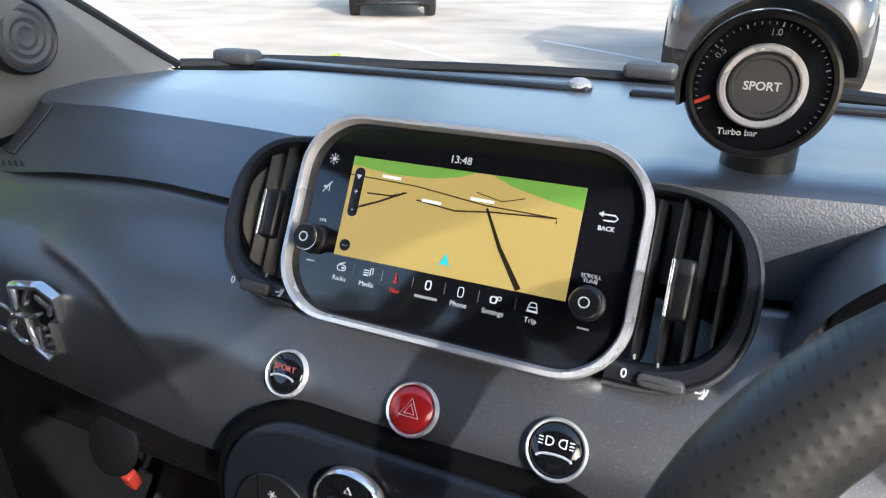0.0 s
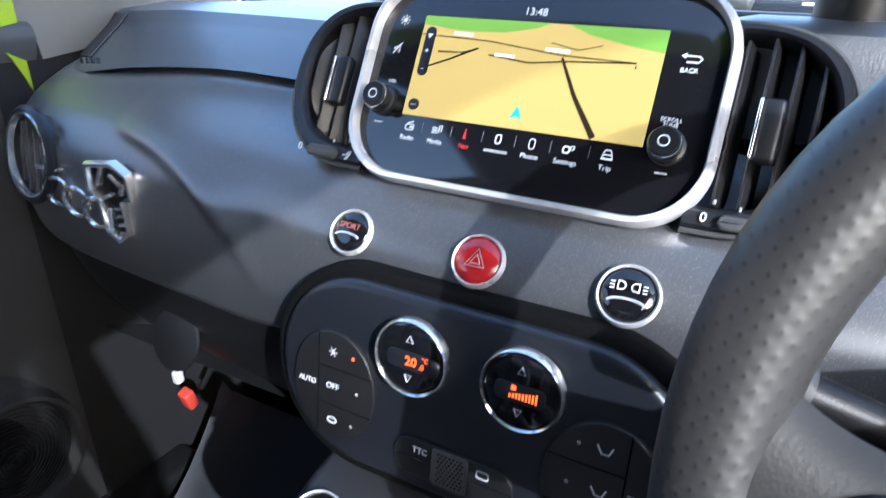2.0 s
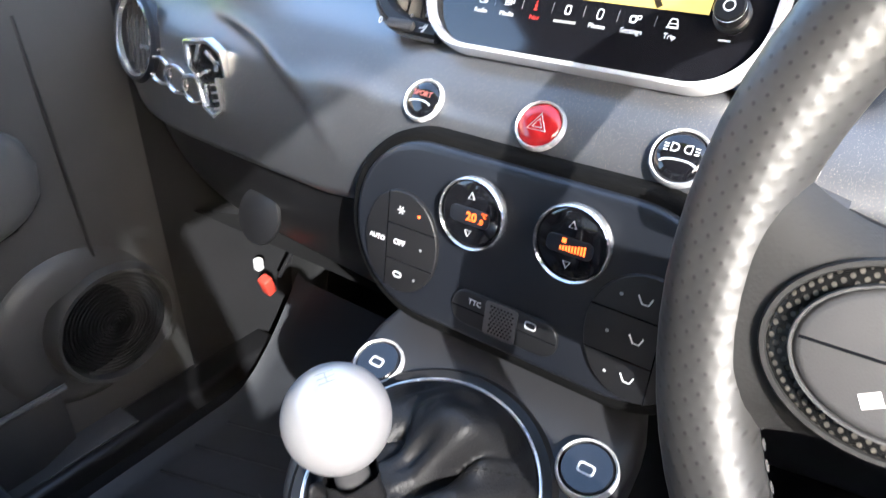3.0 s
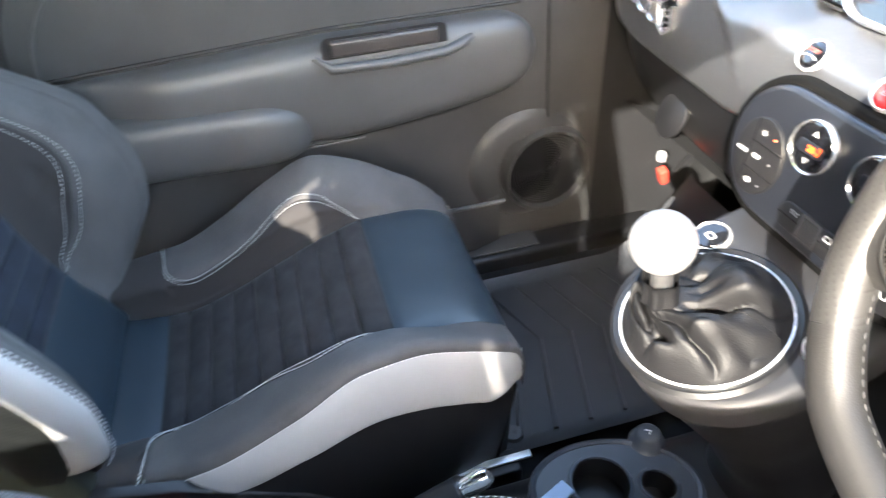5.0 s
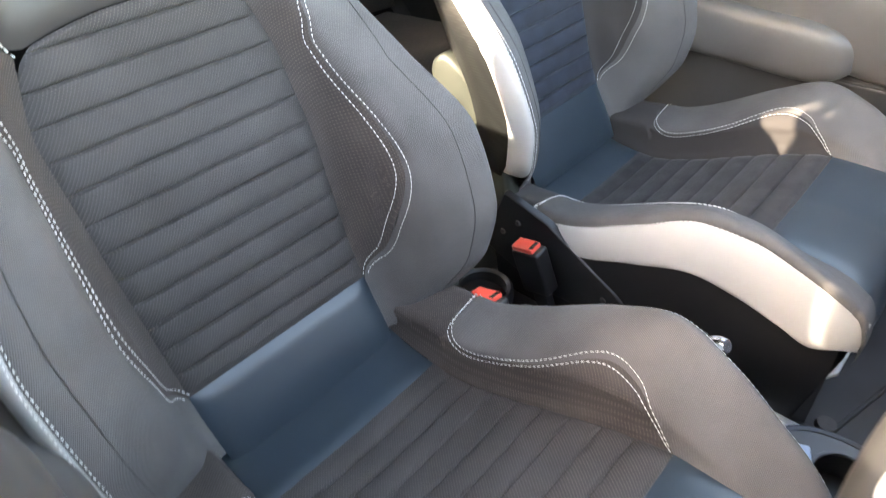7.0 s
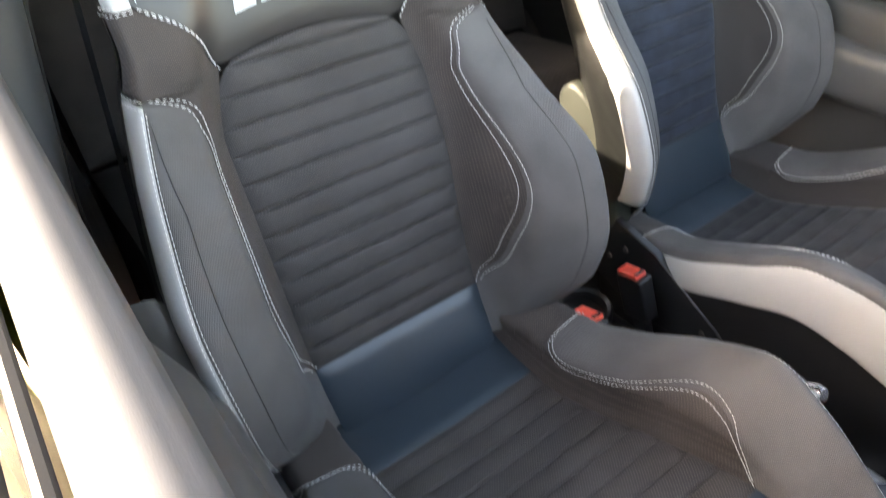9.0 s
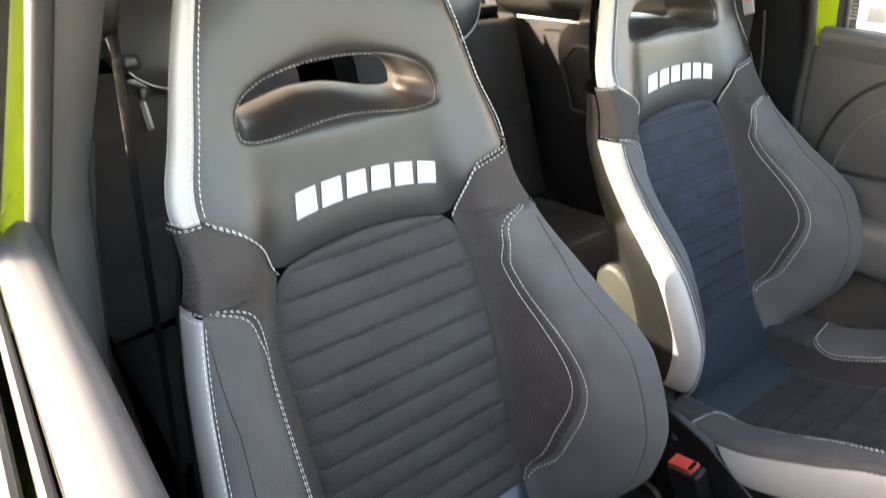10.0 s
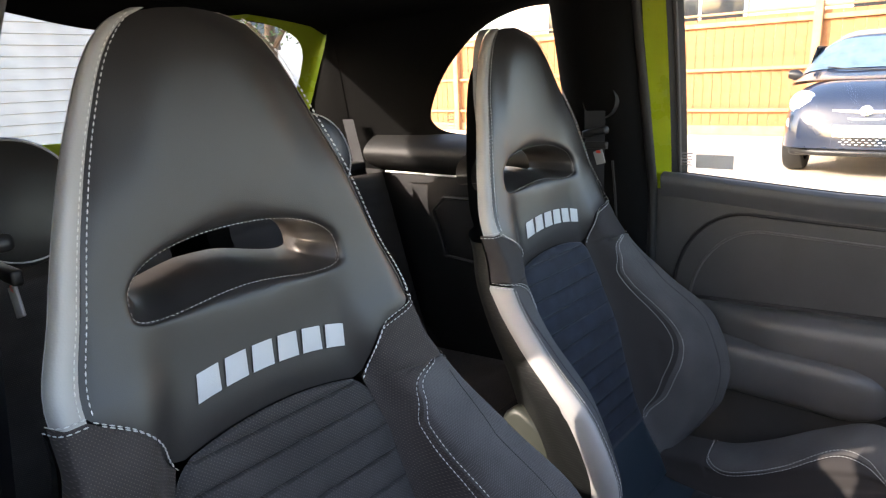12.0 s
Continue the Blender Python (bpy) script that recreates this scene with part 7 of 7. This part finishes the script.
# rubber mats
for x in (-0.36, 0.36):
    mat_ = thing("floor_mat", (x, 0.28, 0.225), "black rubber floor mat with raised chevron ribs", "floor mat", "floor mats")
    part("mat_sheet", sheet(lambda a, b: (x - 0.20 + 0.40 * a, 0.02 + 0.55 * b, 0.226 + 0.012 * max(0, abs(2 * a - 1) - 0.94) / 0.06 + 0.16 * max(0, (b - 0.7) / 0.3) ** 1.5), 24, 20), M_RUBBER, mat_, "", 180)
    for k in range(7):
        y = 0.07 + 0.06 * k
        part("mat_rib", tube([(x - 0.17, y, 0.229), (x - 0.02, y + 0.05, 0.229), (x + 0.17, y, 0.229)], 0.004, 6), M_RUBBER, mat_)
    part("mat_clip", lathe([(0.016, 0.226), (0.014, 0.234), (0.006, 0.235), (0, 0.232)], 16, pose(x + 0.16, 0.06, 0)), M_PLASG, mat_)
od = thing("diagnostic_plug", (-0.575, 0.52, 0.36), "red and white cable plug hanging in the footwell", "cable plug")
part("plug_body", rbox((-0.575, 0.515, 0.395), (0.020, 0.018, 0.038), 0.004, pose(0, 0, 0, 20, 10, 0)), M_RED, od)
part("plug_cap", rbox((-0.590, 0.515, 0.430), (0.014, 0.014, 0.022), 0.004), M_MARK, od)
part("cable", tube([(-0.56, 0.53, 0.41), (-0.54, 0.55, 0.46), (-0.53, 0.58, 0.52), (-0.55, 0.6, 0.56)], 0.004, 8), M_PLAS, od)

# ---- rear seats ----
for sd in (1, -1):
    rs = thing("bench_seat", (sd * 0.32, -1.2, 0.35), "black ribbed cloth rear seat with a round-topped headrest", "car seat", "rear seats")
    part("backrest", patch(lambda a, b: (sd * 0.32 - 0.25 + 0.50 * a, -1.24 - 0.14 * b + 0.03 * (2 * a - 1) ** 2, 0.50 + 0.46 * b), 24, 90, 0.02, 0.03, rib=lambda a, b: 0.004 * abs(math.sin(math.pi * b * 12)) ** 0.6), M_RIB, rs, "ribbed black cloth", 180)
    part("backrest_rear", sheet(lambda a, b: (sd * 0.32 - 0.25 + 0.50 * a, -1.30 - 0.16 * b, 0.50 + 0.475 * b), 6, 6), M_CARPET, rs)
    part("cushion", patch(lambda a, b: (sd * 0.32 - 0.25 + 0.50 * a, -1.24 + 0.42 * b, 0.48 + 0.03 * b - 0.05 * max(0, b - 0.8) * 5), 20, 40, 0.02, 0.03, (0, 0, 1)), M_RIBC, rs, "", 180)
    part("cushion_front", rbox((sd * 0.32, -0.90, 0.36), (0.50, 0.20, 0.24), 0.03), M_CARPET, rs)
    hm = basis((sd * 0.325, -1.345, 1.025), (-1, 0, 0), (0, -0.2, 1))
    hm = hm if (hm.to_3x3() @ Vector((0, 0, 1))).y > 0 else basis((sd * 0.325, -1.345, 1.025), (1, 0, 0), (0, -0.2, 1))
    part("headrest", lathe([(0.104, -0.05), (0.112, -0.03), (0.112, 0.01), (0.104, 0.024), (0.098, 0.026), (0.06, 0.034), (0.0, 0.036)], 44, hm), M_BLKLEA, rs, "round black leather headrest")
    part("headrest_piping", tube([hm @ Vector((0.104 * math.cos(2 * math.pi * k / 40), 0.104 * math.sin(2 * math.pi * k / 40), 0.025)) for k in range(40)], 0.0018, 6, True), M_THREAD, rs)


# ---- the yard outside ----
def ground_z(x, y):
    return 0.0125 * min(8.0, max(0.0, -x - 1.0))


def gp(a):
    """Grid spacing: fine near the car, wide far off."""
    s = 2 * a - 1
    return math.copysign(abs(s) ** 2.4, s) * 300


M_YARD = mk("worn_concrete", (0.58, 0.49, 0.38), 0.92, var=0.22, vscale=0.8, bump=0.5, bscale=40)
solo("ground", sheet(lambda a, b: (gp(a), gp(b), ground_z(gp(a), gp(b)) - 0.0), 101, 101), M_YARD, "pale worn concrete yard", "ground", kind="structure", sharp=180)
M_PAINTLINE = mk("road_paint", (0.78, 0.77, 0.72), 0.7, var=0.1, vscale=4)
def bay_line(a, b, x0, y0):
    u, v = (a - 0.5) * 0.10, (b - 0.5) * 2.6
    x, y = x0 + u * 0.574 - v * 0.819, y0 + u * 0.819 + v * 0.574
    return x, y, ground_z(x, y) + 0.005


for k in range(3):
    solo("bay_line", sheet(lambda a, b: bay_line(a, b, -5.2 + 1.9 * k, 6.2 + 1.2 * k), 3, 14), M_PAINTLINE, "white painted parking line on the ground", "road marking", "parking lines")

M_FENCE = mk("orange_timber", (0.36, 0.155, 0.062), 0.75, var=0.25, vscale=5, bump=0.4, bscale=60)
M_FENCEP = mk("pale_timber", (0.44, 0.25, 0.13), 0.75, var=0.2, vscale=5, bump=0.4, bscale=60)
fence = thing("timber_fence", (-10.8, -4, 0.10), "orange stained close-board timber fence with rails and posts", "fence")
FX = -10.8
k = 0
y = -14.2
board = to_mesh("board", rbox((0, 0, 0), (0.022, 0.146, 1.78), 0.004, None, 1), M_FENCE)
while y < 5.6:
    ob = new("board", board)
    ob.parent = fence
    ob.location = (FX - fence.location.x + 0.006 * (k % 2), y - fence.location.y, 1.075 - fence.location.z)
    y += 0.150
    k += 1
for z, w in ((0.513, 0.055), (1.163, 0.055), (1.868, 0.075)):
    part("rail", rbox((FX + 0.045, -4.3, z), (0.05, 19.8, w), 0.006), M_FENCEP, fence, "pale timber rail")
part("gravel_board", rbox((FX + 0.02, -4.3, 0.172), (0.03, 19.8, 0.18), 0.005), M_FENCEP, fence)
for yy in (-12.6, -9.15, -5.68, -2.28, 1.13, 4.47):
    part("post", rbox((FX + 0.06, yy, 1.10), (0.12, 0.12, 2.04), 0.008), M_FENCEP, fence)
part("cap_rail", rbox((FX, -4.3, 2.03), (0.10, 19.8, 0.035), 0.005), M_FENCEP, fence)

# boarded building behind
M_BOARD = mk("weathered_pale_boards", (0.42, 0.41, 0.39), 0.8, var=0.2, vscale=3, bump=0.5, bscale=50)
shed = thing("boarded_building", (1.2, -7.2, 0.0), "pale weathered timber-clad building", "building")
plank = to_mesh("plank", rbox((0, 0, 0), (8.0, 0.03, 0.118), 0.004, pose(0, 0, 0, 9, 0, 0), 1), M_BOARD)
for k in range(36):
    ob = new("plank", plank)
    ob.parent = shed
    ob.location = (-0.45 + 0.004 * math.sin(k * 7.0), 0.02, 0.06 + 0.104 * k)
part("core_wall", rbox((0.75, -7.9, 1.9), (7.9, 1.3, 3.8), 0.02), M_BOARD, shed)
part("corner_trim", rbox((-3.24, -7.17, 1.9), (0.10, 0.10, 3.8), 0.01), M_BOARD, shed)

# brick house over the fence
M_BRICK = mk("pale_brick", (0.55, 0.44, 0.36), 0.85, var=0.2, vscale=6, bump=0.5, bscale=30)
house = thing("brick_house", (-17, -3, 0.08), "pale brick house with dark windows beyond the fence", "house")
part("wall", rbox((-17.2, -2, 2.86), (6.0, 16.0, 5.58), 0.02), M_BRICK, house)
M_DARKGLASS = mk("dark_pane", (0.03, 0.035, 0.04), 0.1, var=0.1)
for yy in (-8.0, -5.2, -1.5, 1.2, 3.8):
    w = part("window", rbox((-14.17, yy, 2.55), (0.08, 1.9, 1.1), 0.01), M_MARK, house, "white window frame")
    for j in (-1, 1):
        part("pane", rbox((-14.12, yy + 0.46 * j, 2.55), (0.04, 0.84, 0.96), 0.005), M_DARKGLASS, w)
M_TILE = mk("roof_tile", (0.22, 0.13, 0.10), 0.85, var=0.2, vscale=8, bump=0.6, bscale=20)
part("roof", ([(-13.8, -10.3, 5.6), (-13.8, 6.3, 5.6), (-17.2, 6.3, 8.2), (-17.2, -10.3, 8.2), (-20.6, -10.3, 5.6), (-20.6, 6.3, 5.6)], [(0, 1, 2, 3), (3, 2, 5, 4), (0, 3, 4), (1, 5, 2)]), M_TILE, house)


def make_car(name, at, heading, scale, paint, label, tall=1.0):
    """A rounded small car, nose along its own +y."""
    car = thing(name, (0, 0, 0), label, "car", "parked cars")
    sx, sy, sz = scale
    def sec(t):
        yy = float(np.interp(t, (0, 1), (-1.75, 1.78)))
        roof = float(spl((-1.78, -1.7, -1.45, -0.9, 0.0, 0.45, 0.95, 1.3, 1.6, 1.74, 1.80), (0.75, 1.02, 1.34, 1.47, 1.48, 1.40, 1.05, 0.96, 0.84, 0.70, 0.52), yy))
        half = float(spl((-1.78, -1.6, -1.0, 0, 1.0, 1.5, 1.7, 1.80), (0.62, 0.74, 0.80, 0.815, 0.81, 0.76, 0.68, 0.52), yy))
        return yy, roof, half
    belt = 0.92
    def f_body(a, b):
        yy, roof, half = sec(b)
        q = math.pi * a
        c, s = math.cos(q), math.sin(q)
        top = min(roof, belt + 0.02 + 0.06 * max(0, 1 - abs(yy) / 1.6))
        x = half * math.copysign(abs(c) ** 0.42, c)
        z = 0.30 + (top - 0.30) * abs(s) ** 0.55
        return x, yy, z
    def f_cabin(a, b):
        yy = -1.62 + 2.94 * b
        _, roof, half = sec((yy + 1.75) / 3.53)
        q = math.pi * a
        c, s = math.cos(q), math.sin(q)
        h = max(0.001, roof - belt)
        lean = 1 - 0.22 * min(1, h / 0.5)
        x = (half - 0.02) * lean * math.copysign(abs(c) ** 0.35, c) + (half - 0.02) * (1 - lean) * c * (1 - s)
        return x, yy, belt - 0.02 + (h + 0.02) * abs(s) ** 0.5
    def f_glass(a, b):
        p = f_cabin(0.10 + 0.80 * a, 0.726 + 0.143 * b)
        return p[0] * 1.004, p[1] + 0.006, p[2] + 0.008
    S = Matrix.Diagonal((sx, sy, sz * tall, 1))
    V, F = sheet(f_body, 40, 50)
    F = F + [tuple(range(49 * 40, 50 * 40)), tuple(reversed(range(40)))]
    part("bodywork", xf((V, F), S), paint, car, "", 60)
    part("underbody", xf(rbox((0, 0, 0.27), (1.36, 3.3, 0.12), 0.04), S), M_PLAS, car)
    part("cabin", xf(sheet(f_cabin, 40, 36), S), paint, car, "", 180)
    part("windscreen", xf(sheet(f_glass, 20, 10), S), mk(name + "_screen", (0.10, 0.16, 0.22), 0.06, coat=0.5), car, "reflecting windscreen")
    for s in (1, -1):
        part("side_glass", xf(sheet(lambda a, b: (s * (0.775 - 0.10 * b), -0.85 + 1.55 * a, 0.95 + 0.36 * b), 10, 6), S), M_DARKGLASS, car)
        hl = part("headlight", xf(lathe([(0.115, -0.05), (0.115, 0.01), (0.09, 0.045), (0.0, 0.06)], 28, pose(s * 0.585, 1.60, 0.745, -62, 0, s * -14)), S), mk("lamp_glass_" + name, (0.62, 0.66, 0.70), 0.1, metal=0.6), car, "round clear headlight")
        part("lamp_ring", xf(tube([pose(s * 0.585, 1.60, 0.745, -62, 0, s * -14) @ Vector((0.115 * math.cos(q), 0.115 * math.sin(q), 0.015)) for q in [k * math.pi / 12 for k in range(24)]], 0.010, 8, True), S), M_CHROME, hl)
        part("lower_lamp", xf(lathe([(0.075, -0.04), (0.075, 0.01), (0.0, 0.03)], 24, pose(s * 0.64, 1.655, 0.55, -72, 0, s * -18)), S), mk("lower_lamp_" + name, (0.55, 0.58, 0.62), 0.12, metal=0.5), car)
        part("fog_lamp", xf(lathe([(0.045, -0.03), (0.048, 0.01), (0.0, 0.02)], 20, pose(s * 0.52, 1.735, 0.36, -85, 0, s * -8)), S), M_CHROME, car)
        part("mirror", xf(tube([(s * 0.80, 0.62, 0.98), (s * 0.88, 0.60, 1.0), (s * 0.96, 0.60, 1.01)], [0.03, 0.065, 0.045], 14), S), M_PLAS, car)
        for yy in (-1.15, 1.15):
            wh = part("wheel", xf(lathe([(0.18, -0.10), (0.275, -0.10), (0.29, -0.07), (0.29, 0.05), (0.275, 0.085), (0.20, 0.09), (0.19, 0.06)], 32, basis((s * 0.70, yy, 0.29), (0, 1, 0), (0, 0, 1))), S), M_SEAL, car, "black tyre")
            part("rim", xf(lathe([(0.195, 0.075 if s > 0 else -0.075), (0.05, 0.065 if s > 0 else -0.065), (0, 0.07 if s > 0 else -0.07)], 20, basis((s * 0.70, yy, 0.29), (0, 1, 0), (0, 0, 1))), S), M_SATIN, wh)
    part("chrome_bar", xf(tube([(-0.46, 1.70, 0.665), (0, 1.765, 0.655), (0.46, 1.70, 0.665)], 0.020, 8), S), M_CHROME, car)
    part("chrome_bar", xf(tube([(-0.50, 1.71, 0.60), (0, 1.79, 0.585), (0.50, 1.71, 0.60)], 0.012, 8), S), M_CHROME, car)
    part("round_badge", xf(lathe([(0.05, -0.02), (0.05, 0.012), (0.0, 0.02)], 20, pose(0, 1.775, 0.665, -80, 0, 0)), S), M_CHROME, car)
    pl = part("plate", xf(rbox((0, 1.805, 0.475), (0.52, 0.012, 0.115), 0.004), S), M_MARK, car, "white plate")
    part("plate_bars", xf(merge(*[rbox((-0.19 + 0.063 * k, 1.813, 0.475), (0.040, 0.004, 0.070), 0.001, None, 1) for k in range(7)]), S), M_GREYMARK, pl)
    gr = part("lower_grille", xf(sheet(lambda a, b: (-0.50 + 1.0 * a, 1.785 - 0.10 * (2 * a - 1) ** 2, 0.33 + 0.10 * b), 16, 4), S), M_PLAS, car, "black mesh lower grille")
    part("grille_studs", xf(merge(*[rbox((-0.44 + 0.055 * i + 0.027 * (j % 2), 1.792 - 0.10 * (2 * (0.06 + 0.88 * i / 16) - 1) ** 2, 0.345 + 0.024 * j), (0.026, 0.006, 0.010), 0.002, None, 1) for i in range(17) for j in range(4)]), S), M_SATIN, gr)
    part("chin", xf(tube([(-0.66, 1.60, 0.27), (-0.40, 1.76, 0.26), (0.40, 1.76, 0.26), (0.66, 1.60, 0.27)], 0.035, 10), S), M_PLAS, car)
    part("wiper", xf(tube([(-0.10, 1.02, 1.03), (0.30, 1.0, 1.05), (0.52, 0.92, 1.08)], 0.008, 6), S), M_PLAS, car)
    car.matrix_basis = pose(*at, 0, 0, heading)
    return car


M_NAVY = mk("dark_blue_paint", (0.012, 0.02, 0.042), 0.22, coat=0.8, var=0.08)
M_DARKCAR = mk("dark_grey_paint", (0.030, 0.030, 0.034), 0.22, coat=0.8, var=0.08)
M_BLUECAR = mk("pale_blue_paint", (0.16, 0.24, 0.34), 0.25, coat=0.8, var=0.08)
make_car("parked_car", (-8.50, -1.02, 0.08), -90, (1, 1, 1), M_NAVY, "small dark blue hatchback parked facing the fence gap")
make_car("parked_suv", (0.28, 8.25, 0.0), 180, (1.08, 1.08, 1.08), M_DARKCAR, "dark grey tall car with chrome grille parked ahead", 1.12)
make_car("distant_car", (-8.6, -15.6, 0.09), -60, (1, 1, 1), M_BLUECAR, "pale blue car parked far behind")
make_car("far_car", (-6.6, 12.5, 0.07), -150, (1, 1, 1), M_DARKCAR, "dark car parked across the yard")

# trees beyond
M_BARK = mk("bark", (0.10, 0.07, 0.05), 0.9, bump=0.6, bscale=30)
M_LEAF = mk("leaves", (0.06, 0.11, 0.035), 0.6, var=0.4, vscale=3)


def make_tree(at, h, seed):
    rng = random.Random(seed)
    tree = thing("tree", at, "leafy green tree beyond the yard", "tree", "trees")
    x, y, z = at
    limbs = [tube([(x, y, z), (x + 0.05, y, z + h * 0.3), (x, y + 0.1, z + h * 0.6)], [h * 0.035, h * 0.028, h * 0.012], 10)]
    tips = []
    for k in range(9):
        q = rng.uniform(0, 6.28)
        z0 = z + h * rng.uniform(0.28, 0.55)
        r = h * rng.uniform(0.15, 0.32)
        e = (x + r * math.cos(q), y + r * math.sin(q), z0 + h * rng.uniform(0.1, 0.32))
        limbs.append(tube([(x, y, z0), ((x + e[0]) / 2, (y + e[1]) / 2, (z0 + e[2]) / 2 + 0.1), e], [h * 0.014, h * 0.010, h * 0.004], 7))
        tips.append(e)
    part("trunk", merge(*limbs), M_BARK, tree)
    V, F = [], []
    for e in tips + [(x, y, z + h * 0.85), (x, y, z + h * 0.7)]:
        for _ in range(420):
            d = Vector((rng.gauss(0, 1), rng.gauss(0, 1), rng.gauss(0, 0.8))) * h * 0.075
            c = Vector(e) + d
            u = Vector((rng.uniform(-1, 1), rng.uniform(-1, 1), rng.uniform(-1, 1))).normalized() * rng.uniform(0.05, 0.11)
            w = u.cross(Vector((rng.uniform(-1, 1), rng.uniform(-1, 1), 1))).normalized() * 0.05
            n = len(V)
            V += [tuple(c - u), tuple(c + w), tuple(c + u), tuple(c - w)]
            F.append((n, n + 1, n + 2, n + 3))
    part("crown", (V, F), M_LEAF, tree)


for at, h, s in (((-10.5, -18.5, 0.09), 7.0, 1), ((-14.0, -20.0, 0.09), 8.0, 2), ((-7.0, -20.0, 0.07), 7.5, 3), ((8.0, 22.0, 0.0), 8.0, 4), ((-12.0, 24.0, 0.09), 9.0, 5)):
    make_tree(at, h, s)
M_RENDER = mk("white_render", (0.75, 0.74, 0.72), 0.8, var=0.08, vscale=2)
far = thing("white_building", (-24, -24, 0.3), "white rendered building far behind the trees", "building")
part("wall", rbox((-22, -28, 3.1), (14, 6, 6.1), 0.05), M_RENDER, far)
for k in range(4):
    part("window", rbox((-27 + 3.2 * k, -24.96, 3.4), (1.4, 0.12, 1.3), 0.02), M_DARKGLASS, far)
